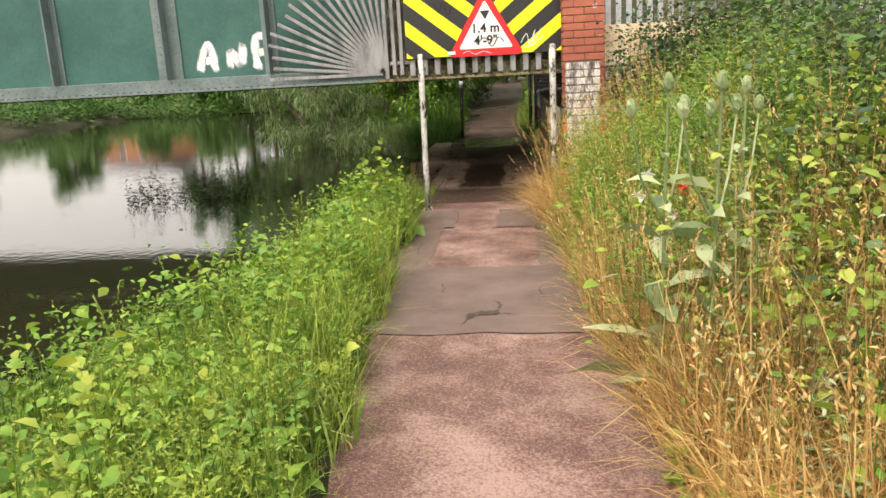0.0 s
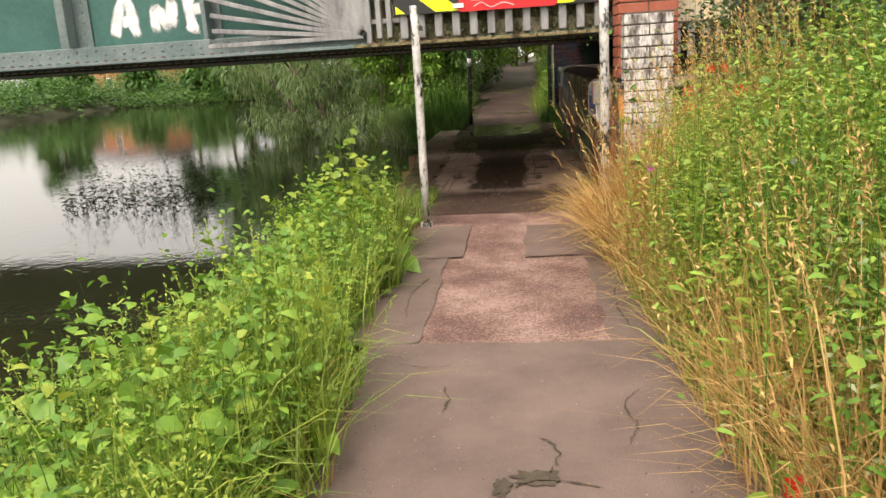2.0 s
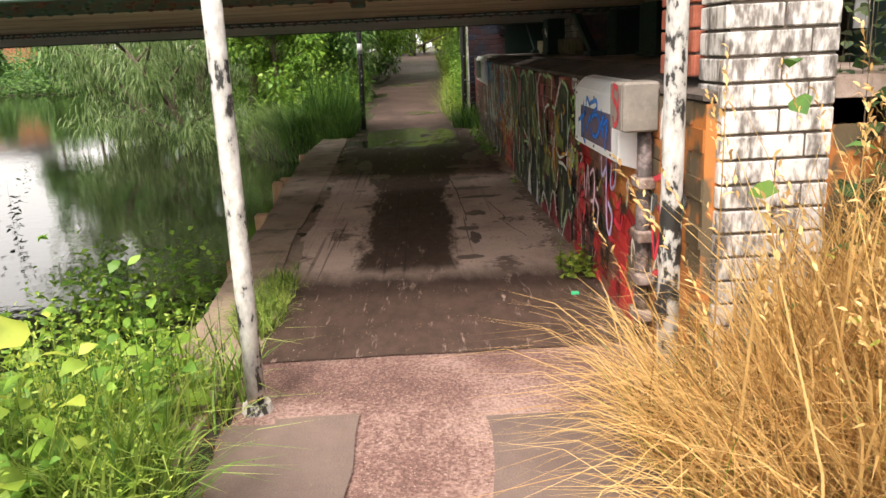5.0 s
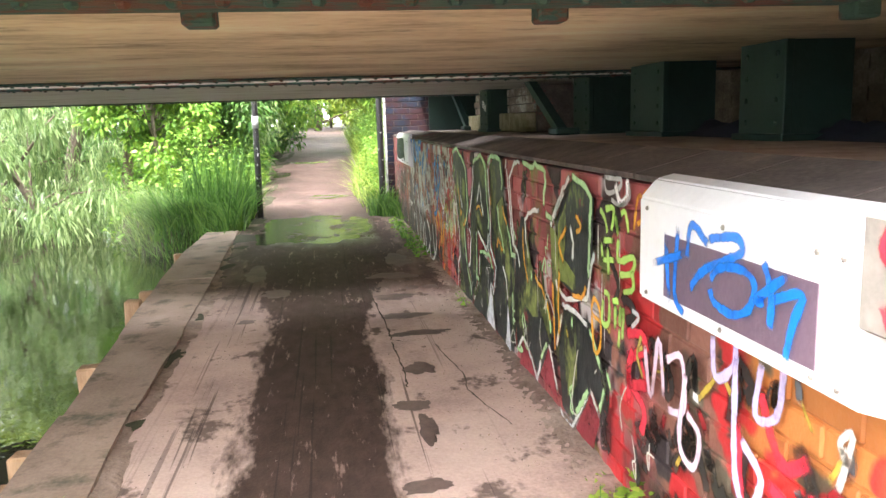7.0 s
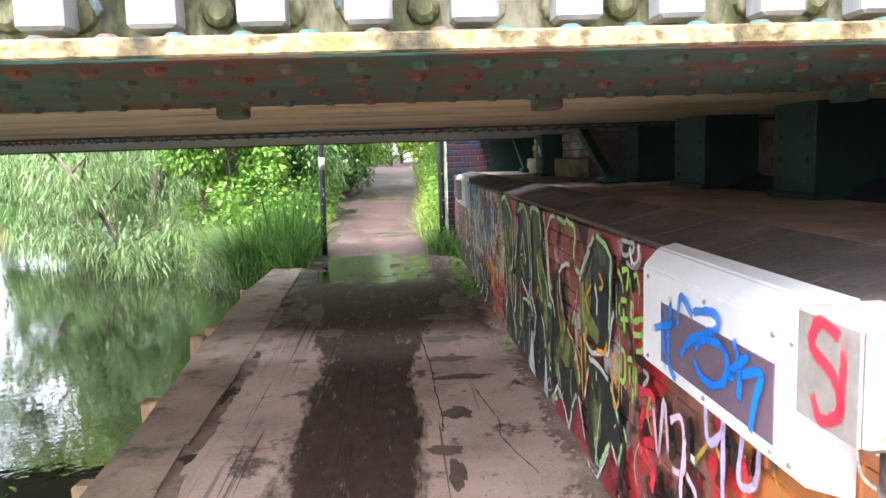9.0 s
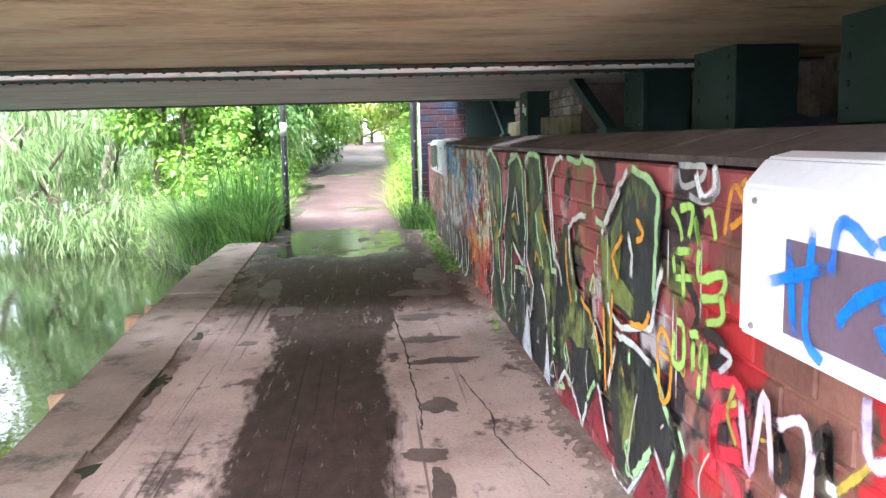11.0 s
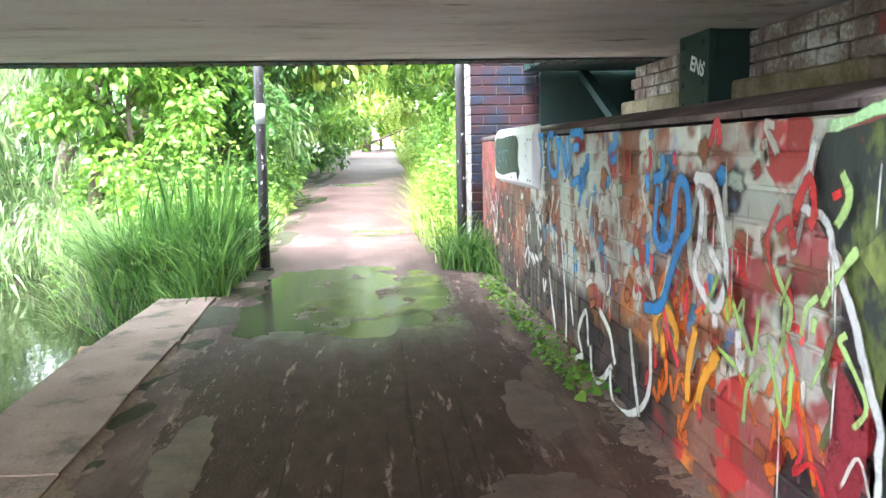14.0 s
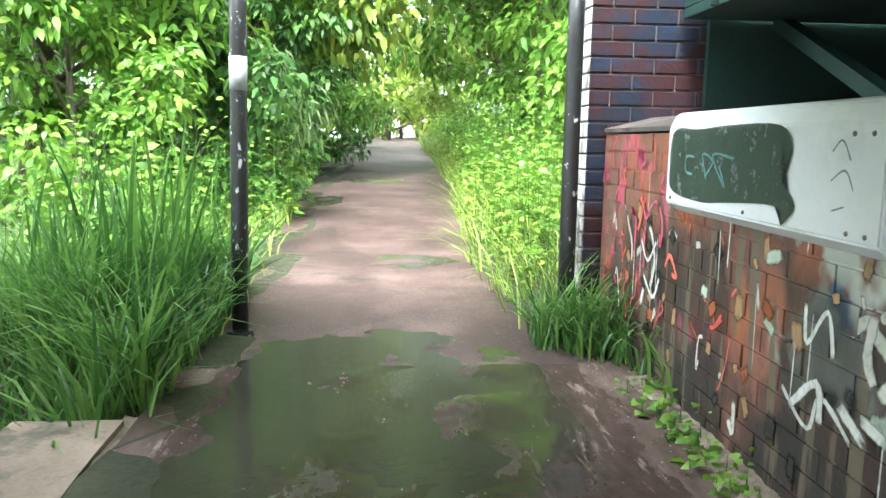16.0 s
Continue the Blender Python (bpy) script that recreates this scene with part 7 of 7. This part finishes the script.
grass("dry_grass", scatter(8500, 1.4, 2.7, -8.0, -3.0, 506, 0.2, RIGHT), 0.45, 1.0, 0.007, 0.05, 0.9, M_STRAW, "golden dry grass standing on the bank", 506)
plumes("seeding_grass", scatter(520, 1.3, 2.7, -7.8, -2.4, 507, 0.2, RIGHT), 0.6, 1.2, M_STRAW, "tall seeding dry grass", 507)

# under the bridge: tufts and ivy
grass("kerb_grass", scatter(260, -0.6, -0.3, 0.1, 2.1, 60, 0.1, lambda x, y: (x < -0.32) & (x > -0.58)), 0.06, 0.18, 0.007, 0.3, 1.0, M_GRASS, "thin grass along the kerb joint", 60)
grass("kerb_grass", scatter(1500, -0.5, -0.24, 0.6, 1.7, 61, 0.1, lambda x, y: (x + 0.37)**2 / 0.015 + (y - 1.15)**2 / 0.26 < 1), 0.1, 0.24, 0.008, 0.3, 1.0, M_GRASS, "green grass tuft in the kerb joint", 60)
weeds("ivy_patch", np.array([[1.3 + 0.07 * math.sin(i * 7.1), 1.53 + 0.13 * math.cos(i * 3.3), -0.065] for i in range(26)]), 0.05, 0.14, 5, 0.065, 0.8, M_LEAFY, "bright green seedlings at the wall foot", 61)
ivp = np.array([[1.36 - 0.13 * abs(math.sin(i * 5.7)), 6.38 + i * 0.025 + 0.1 * math.sin(i * 1.9), -0.055] for i in range(105)])
weeds("ivy_patch", ivp, 0.03, 0.11, 4, 0.06, 0.85, M_LEAF, "low green creeper along the wall foot", 62)
weeds("ivy_patch", np.array([[1.33, 4.4 + 0.06 * i, -0.065] for i in range(5)]), 0.03, 0.08, 4, 0.05, 0.8, M_LEAF, "small weeds at the wall foot", 63)
weeds("river_nettles", np.array([[-0.86 - 0.75 * abs(math.sin(i * 3.7)), -0.3 + 2.5 * abs(math.sin(i * 1.37)), -0.5] for i in range(110)]), 0.4, 0.72, 16, 0.11, 0.5, M_LEAF, "leafy green weeds below the kerb", 64)
bm = bmesh.new()
for k in range(1100):
    x, y = random.uniform(-0.3, 1.4), random.choice((random.uniform(-7, 1.6), random.uniform(0.2, 13)))
    if y > 1.7 and y < 9 and abs(x - 0.4) < 0.35:
        continue
    z = surface_z(x, y) + 0.003 if y > 1.35 else float(path_z(y)) + 0.014
    s, a = random.uniform(0.003, 0.007), random.uniform(0, 6.28)
    c, d = math.cos(a) * s, math.sin(a) * s
    bm.faces.new([bm.verts.new((x + p * c - q * d * 0.5, y + p * d + q * c * 0.5, z + 0.004 * abs(q))) for p, q in ((-1.6, 0), (0, -1), (1.6, 0), (0, 1))])
litter = part("leaf_litter", bm, M_DEADLEAF)
tagged(litter, "scattered dead leaves and bits on the path", "litter", kind="stuff")
g = np.random.default_rng(91)
n = 5200
y = np.concatenate([g.uniform(-7, 1.6, n // 2), g.uniform(1.4, 12, n // 2)])
edge = g.random(n) < 0.75
x = np.where(edge, np.where(g.random(n) < 0.65, path_right(y) + 0.02 - np.abs(g.normal(0, 0.16, n)), path_left(y) + np.abs(g.normal(0, 0.12, n))), g.uniform(-0.2, 1.3, n))
z = np.array([surface_z(a, b) if b > 1.35 else float(path_z(b)) + 0.008 for a, b in zip(x, y)])
s = g.uniform(0.0015, 0.005, n)
shape = np.array([(1, 0, 0), (-0.5, 0.9, 0), (-0.5, -0.9, 0), (0, 0, 0.9)])
v = np.stack([x, y, z], -1)[:, None] + shape * s[:, None, None] * g.uniform(0.6, 1.4, (n, 4, 3))
f = np.array([(0, 1, 3), (1, 2, 3), (2, 0, 3)])
pebbles = part("pebbles", fast_mesh("pebbles", v.reshape(-1, 3), (np.arange(n)[:, None, None] * 4 + f).reshape(-1, 3), material("path_grit", [(0.3, (0.07, 0.05, 0.042)), (0.9, (0.34, 0.27, 0.24))], 4, 0.85, 0, 0, 30, "World", island=0.9)))
tagged(pebbles, "loose grit and small stones on the path", "gravel", kind="stuff")
tagged(part("bottle_top", boxed(1.20, 1.24, 1.12, 1.15, -0.062, -0.046, 0.004), plain("bright_green_plastic", (0.02, 0.45, 0.2), 0.4)), "bright green scrap of plastic on the path", "litter")

# far side of the bridge
FARL = lambda x, y: (x < path_left(y) - 0.02) & (x > shore_x(y) - 0.1)
FARR = lambda x, y: (x > path_right(y) + 0.05) & ~((x > 1.2) & (y < 10.1))
grass("reed_clump", scatter(3200, -1.9, -0.5, 8.85, 10.9, 71, 0.12, lambda x, y: (x < -0.56) & (x > -1.85)), 0.4, 0.95, 0.016, 0.3, 1.0, M_REED, "lush arching reed grass beside the kerb end", 71)
grass("tall_reeds", scatter(180, -1.6, -0.7, 9.4, 10.8, 72, 0.1, FARL), 0.8, 1.4, 0.022, 0.05, 0.4, M_REED, "tall upright reeds", 72)
grass("pale_fringe", scatter(1300, -2.3, -1.1, 8.8, 11.6, 73, 0.15, lambda x, y: x < -1.1), 0.5, 1.0, 0.010, 0.5, 1.1, M_WILLOW, "pale grasses hanging over the water", 73, math.pi)
weeds("bank_weeds", scatter(900, -3.2, -0.6, 10.2, 24, 74, 0.4, FARL), 0.5, 1.2, 16, 0.11, 0.45, M_LEAF, "green weeds beside the far path", 74)
grass("far_grass", scatter(7000, -3.0, -0.5, 10.0, 30, 75, 0.3, FARL), 0.25, 0.6, 0.012, 0.3, 1.0, M_GRASS, "green grass beside the far path", 75)
grass("wall_grass", scatter(900, 0.9, 1.38, 8.85, 9.95, 76, 0.08, lambda x, y: x > 1.0), 0.25, 0.68, 0.013, 0.3, 1.1, M_REED, "arching green grass at the wall end", 76)
grass("far_grass", scatter(7500, 0.8, 2.6, 10.0, 30, 77, 0.3, FARR), 0.3, 0.75, 0.011, 0.3, 1.1, M_GRASS, "long green grass beside the far path", 77, math.pi)
weeds("far_nettles", scatter(1700, 1.0, 3.4, 10.2, 28, 78, 0.4, lambda x, y: FARR(x, y) & (x > path_right(y) + 0.2)), 0.6, 1.35, 18, 0.11, 0.5, M_LEAF, "tall green nettles beside the far path", 78)
weeds("far_cow_parsley", scatter(700, 0.95, 2.6, 10.2, 24, 79, 0.4, FARR), 0.4, 0.95, 16, 0.09, 0.4, M_LEAFY, "pale green weeds beside the far path", 79)


def tree(name, x, y, height, spread, leaves, size, aspect, mat, label, seed, droop=0.2, trunk=0.12, lean=(0, 0), low=0.12, group="", squash=1.0):
    """A tapered trunk with forked limbs, and clumps of single leaves round the limb ends."""
    g = np.random.default_rng(seed)
    z0 = float(ground_z(x, y)) - 0.05
    t = thing(name, label, "tree", group, at=(x, y, z0))
    bm = bmesh.new()
    top = Vector((lean[0], lean[1], height * 0.62))
    spine = [Vector((0, 0, 0)), top * 0.35 + Vector(g.normal(0, 0.05, 3)), top * 0.7 + Vector(g.normal(0, 0.08, 3)), top]
    tube(bm, spine, [trunk, trunk * 0.8, trunk * 0.55, trunk * 0.3], 8)
    centres = []
    limbs = 13
    for k in range(limbs):
        s = low + (1 - low) * (k + 0.5) / limbs
        b = spine[0].lerp(top, s)
        a = k * 2.4 + g.normal(0, 0.3)
        l = spread * (1 - 0.45 * s) * g.uniform(0.7, 1.15)
        e = b + Vector((math.cos(a) * l, math.sin(a) * l * squash, height * g.uniform(0.1, 0.36) * (0.5 + 0.5 * s)))
        m = b.lerp(e, 0.5) + Vector((0, 0, 0.08 * l))
        limb = bmesh.new()
        tube(limb, [b, m, e], [trunk * 0.32, trunk * 0.2, trunk * 0.06], 5)
        part("limb", limb, M_BARK, t, smooth_shade=True)
        for q, r in ((0.55, 0.26), (0.8, 0.34), (1.0, 0.38)):
            centres.append((*(b.lerp(e, q) + Vector(g.normal(0, 0.1, 3))), r * spread * 0.75 * g.uniform(0.7, 1.3)))
    part("trunk", bm, M_BARK, t, smooth_shade=True)
    c = np.array(centres)
    j = g.integers(0, len(c), leaves)
    d = unit(g.normal(0, 1, (leaves, 3))) * (g.random(leaves) ** 0.45)[:, None]
    d[:, 2] *= 0.75
    pos = c[j, :3] + d * c[j, 3:4]
    keep = pos[:, 2] > 0.05
    pos, d = pos[keep], d[keep]
    out = d + g.normal(0, 0.5, pos.shape) + np.array([0, 0, -droop * 2])
    part("crown", leaves_mesh("crown", pos, out, size * g.uniform(0.55, 1.3, len(pos)), aspect, mat, seed, droop), None, t)
    return t


W = "pale grey-green willow leaning over the river"
tree("willow", -3.6, 13.2, 4.6, 2.0, 9000, 0.15, 0.17, M_WILLOW, W, 101, 0.5, 0.10, (-1.5, -0.8), 0.02, "willows")
tree("willow", -2.6, 15.5, 5.0, 1.9, 9000, 0.15, 0.17, M_WILLOW, W, 102, 0.5, 0.10, (-0.6, -0.4), 0.02, "willows")
tree("willow", -5.2, 15.5, 5.5, 2.4, 9000, 0.16, 0.17, M_WILLOW, W, 103, 0.5, 0.12, (-1.5, -0.8), 0.02, "willows")
H = "leafy green hawthorn beside the towpath"
tree("hawthorn", -2.3, 12.6, 3.0, 1.1, 6500, 0.10, 0.5, M_LEAF, H, 104, 0.2, 0.06, (0, 0), 0.05, "path trees")
tree("elder", -1.7, 14.2, 3.0, 1.05, 6000, 0.13, 0.45, M_LEAFD, "dense green elder bush beside the path", 105, 0.25, 0.06, (0.1, 0), 0.05, "path trees")
tree("elder", -2.0, 17.2, 4.0, 1.5, 7000, 0.13, 0.45, M_LEAFD, "dense green elder bush beside the path", 106, 0.25, 0.08, (0.3, 0), 0.05, "path trees")
tree("hawthorn", -2.3, 20.5, 4.6, 1.8, 7000, 0.13, 0.5, M_LEAFD, H, 107, 0.2, 0.1, (0.5, 0), 0.05, "path trees")
tree("ash", -2.4, 24.5, 6.5, 2.6, 8000, 0.17, 0.42, M_LEAF, "green ash tree arching over the path", 108, 0.25, 0.13, (1.4, -0.5), 0.1, "path trees")
tree("hawthorn", -2.0, 29.0, 5.5, 2.2, 6500, 0.17, 0.5, M_LEAF, H, 109, 0.2, 0.12, (0.5, 0), 0.05, "path trees")
tree("elder", 2.7, 12.2, 3.2, 1.2, 6500, 0.12, 0.45, M_LEAF, "light green elder bush beside the path", 110, 0.25, 0.06, (-0.2, 0), 0.05, "path trees")
tree("elder", 2.9, 15.0, 4.0, 1.5, 7000, 0.13, 0.45, M_LEAF, "light green elder bush beside the path", 111, 0.25, 0.08, (-0.2, 0), 0.05, "path trees")
tree("hawthorn", 3.0, 18.6, 5.0, 1.8, 7000, 0.14, 0.5, M_LEAF, H, 112, 0.2, 0.1, (-0.5, 0), 0.05, "path trees")
tree("ash", 3.2, 22.5, 6.5, 2.5, 8000, 0.17, 0.42, M_LEAF, "green ash tree arching over the path", 113, 0.25, 0.13, (-1.6, -0.4), 0.1, "path trees")
tree("hawthorn", 3.2, 27.5, 6.0, 2.3, 7000, 0.17, 0.5, M_LEAFY, H, 114, 0.2, 0.12, (-0.5, 0), 0.05, "path trees")
tree("ash", 0.2, 38.0, 9.0, 4.0, 9000, 0.24, 0.45, M_LEAFY, "sunlit pale green tree where the path bends", 115, 0.25, 0.2, (0.3, 0), 0.03, "path trees")
tree("ash", -5.0, 36.0, 9.0, 4.2, 9000, 0.24, 0.45, M_LEAF, "broad green tree behind the towpath", 116, 0.25, 0.2, (0.3, 0), 0.03, "path trees")
tree("ash", 6.5, 34.0, 9.0, 4.2, 9000, 0.24, 0.45, M_LEAF, "broad green tree behind the towpath", 117, 0.25, 0.2, (0.3, 0), 0.03, "path trees")
tree("ash", 6.0, 20.0, 7.5, 3.2, 8000, 0.2, 0.45, M_LEAF, "broad green tree behind the towpath", 118, 0.25, 0.2, (0.3, 0), 0.03, "path trees")
tree("ash", -2.6, 18.8, 6.0, 2.4, 9000, 0.16, 0.42, M_LEAF, "green ash tree arching over the path", 119, 0.25, 0.12, (2.0, 0.2), 0.45, "path trees")
tree("ash", 3.4, 16.5, 6.0, 2.3, 9000, 0.16, 0.42, M_LEAF, "green ash tree arching over the path", 120, 0.25, 0.12, (-1.6, 0.2), 0.45, "path trees")
tree("ash", -3.0, 13.0, 5.6, 1.9, 7000, 0.15, 0.42, M_LEAF, "green ash tree over the river bank", 121, 0.25, 0.11, (0.6, 0.2), 0.45, "path trees")
for k, (x, y, h) in enumerate(((0.9, 42.5, 4.5), (-1.8, 43.5, 5.0), (3.2, 41.0, 5.0), (1.8, 46, 6.0), (-4.0, 41, 5))):
    tree("elder", x, y, h, 2.2, 4000, 0.22, 0.5, M_LEAFY, "pale green bush where the path bends", 190 + k, 0.2, 0.08, (0, 0), 0.02, "path trees")
# high crowns, mostly out of view, added to dim the far side and underpass
C = "tall broad-crowned tree added to shade the towpath"
for k, (x, y, h, lx) in enumerate(((-5.8, 18.5, 10.0, 1.2), (4.0, 12.8, 9.0, -1.6), (-4.0, 18.0, 10.0, 1.8), (4.4, 19.0, 10.0, -1.8), (-4.2, 25.0, 10.5, 1.8), (4.4, 26.0, 10.5, -1.8), (7.5, 15.0, 10.0, -0.5), (5.0, 11.2, 9.0, -1.8))):
    tree("canopy_tree", x, y, h, 4.3, 13500, 0.2, 0.5, (M_LEAFY, M_LEAF)[k % 2], C, 170 + k, 0.25, 0.2, (lx, 0.0), 0.5, "canopy trees")
# far river bank
for k, (x, y, h) in enumerate(((-8, 46, 13), (-12, 46, 14), (-15.5, 46, 13), (-19, 47, 9), (-23, 49, 3.2), (-28, 49.5, 3.0), (-33, 46, 6), (-37, 38, 7), (-36, 29, 8), (-34, 20, 8), (-33, 10, 7.5))):
    tree("bank_tree", x, y, h, h * 0.42, 2800, 0.48, 0.5, M_LEAFD, "dark green tree on the far river bank", 130 + k, 0.2, 0.2, (0, 0), 0.02, "far bank trees")
weeds("shore_scrub", np.array([[-6 - 0.05 * i, 44.3 - 0.12 * (4 - 0.05 * i) + 0.9 * math.sin(i * 2.7), WATER - 0.05] for i in range(900)]), 0.7, 1.5, 12, 0.36, 0.5, M_LEAFD, "dark scrub at the far waterline", 153)
pts = scatter(2000, -46, -5, 40, 52, 150, 0, lambda x, y: ground_z(x, y) > -0.4)
weeds("far_bank_scrub", pts, 0.8, 2.0, 12, 0.4, 0.5, M_LEAFD, "dark scrub along the far river bank", 150)


weeds("far_bank_scrub", scatter(1200, -75, -12, 50, 72, 152, 0, lambda x, y: ground_z(x, y) > -0.4), 1.2, 2.6, 12, 0.5, 0.5, M_LEAFD, "dark hedge before the house", 152)
for k, (x, y, h, r) in enumerate(((-25.0, 58, 13.0, 3.6), (-20.5, 56, 12.0, 3.4), (-30.0, 62, 12.0, 3.0))):
    tree("bank_tree", x, y, h, r, 3800, 0.4, 0.5, M_LEAFD, "tall dark open-crowned tree beyond the river", 160 + k, 0.2, 0.22, (0.5, 0), 0.6, "far bank trees")
weeds("far_bank_scrub", scatter(1500, -36, -27, 0, 44, 151, 0, lambda x, y: ground_z(x, y) > -0.4), 0.8, 2.2, 12, 0.4, 0.5, M_LEAFD, "dark scrub along the far river bank", 151)


def house(x, y, w, d, h, turn):
    t = thing("brick_house", "orange brick house with slate roof beyond the river", "house", at=(x, y, 0.0))
    t.rotation_euler = (0, 0, turn)
    part("wall", boxed(-w / 2, w / 2, -d / 2, d / 2, -0.5, h), M_HOUSE, t)
    bm = bmesh.new()
    vs = [bm.verts.new(p) for p in ((-w / 2 - 0.3, -d / 2 - 0.3, h), (w / 2 + 0.3, -d / 2 - 0.3, h), (w / 2 + 0.3, d / 2 + 0.3, h), (-w / 2 - 0.3, d / 2 + 0.3, h), (-w / 2 - 0.3, 0, h + 1.6), (w / 2 + 0.3, 0, h + 1.6))]
    for f in ((0, 1, 5, 4), (2, 3, 4, 5), (0, 4, 3), (1, 2, 5), (0, 3, 2, 1)):
        bm.faces.new([vs[i] for i in f])
    part("roof", bm, M_ROOFTILE, t)
    for r in range(2):
        for c in range(4):
            xx = -w / 2 + (c + 0.5) * w / 4
            zz = 0.7 + r * h * 0.5
            win = part("window", boxed(xx - 0.55, xx + 0.55, -d / 2 - 0.05, -d / 2 + 0.05, zz, zz + 1.2), M_SIGNWHITE, t, "white-framed window")
            part("pane", boxed(xx - 0.45, xx + 0.45, -d / 2 - 0.07, -d / 2 - 0.052, zz + 0.1, zz + 1.1), M_PANE, win)


house(-42, 74, 13, 7, 5.0, -0.45)

# puddles at the low end of the slab and along the far path
def puddle(cx, cy, rx, ry, seed, lift=0.012, rag=0.35):
    bm = bmesh.new()
    ring = []
    for k in range(90):
        a = k * math.tau / 90
        r = 1 + rag * noise.noise((math.cos(a) * 1.6, math.sin(a) * 1.6, seed)) + 0.12 * noise.noise((math.cos(a) * 6, math.sin(a) * 6, seed))
        x, y = cx + rx * r * math.cos(a), cy + ry * r * math.sin(a)
        ring.append(bm.verts.new((x, y, float(path_z(y)) + lift)))
    mid = bm.verts.new((cx, cy, float(path_z(cy)) + lift))
    for k in range(90):
        bm.faces.new((mid, ring[k], ring[(k + 1) % 90]))
    tagged(part("puddle", bm, M_PUDDLE), "shallow muddy puddle reflecting the trees", "puddle", "puddles", kind="structure")


sheet = part("puddle", boxed(-0.45, 1.12, 6.9, 10.3, -0.08, -0.0565), M_PUDDLE)
tagged(sheet, "wide shallow muddy puddle across the end of the slab", "puddle", "puddles", kind="structure")
puddle(0.45, 11.7, 0.34, 0.22, 5.0, 0.0035, 0.6)
puddle(-0.45, 15.3, 0.24, 0.42, 6.0, 0.0035, 0.6)
puddle(0.1, 18.0, 0.4, 0.3, 7.0, 0.0035, 0.6)

# ---- bricks of the graffiti wall ----
bm_full = boxed(0, 0.05, 0.004, 0.222, 0, 0.074, 0.005)
brick_mesh = from_bm("brick", bm_full, M_BRICK)
rest = []
for c in range(-1, 12):
    for j in range(46):
        y0 = WY0 + j * 0.226 - (c % 2) * 0.113
        if y0 < WY0 - 0.01 or y0 + 0.2 > WY1:
            continue
        proud = 0.004 * noise.noise((c * 3.1, j * 1.7, 0))
        if 0.5 < y0 < 6.2:
            b = part("brick", brick_mesh, None, wall)
            b.location = (WX + proud, y0, 0.002 + c * 0.0825)
        else:
            rest.append((WX + proud, y0, 0.002 + c * 0.0825))
bm = bmesh.new()
for x, y0, z in rest:
    box(bm, x, x + 0.05, y0 + 0.004, y0 + 0.222, z, z + 0.074, 0)
part("brickwork", bm, M_BRICK, wall)["kind"] = "stuff"
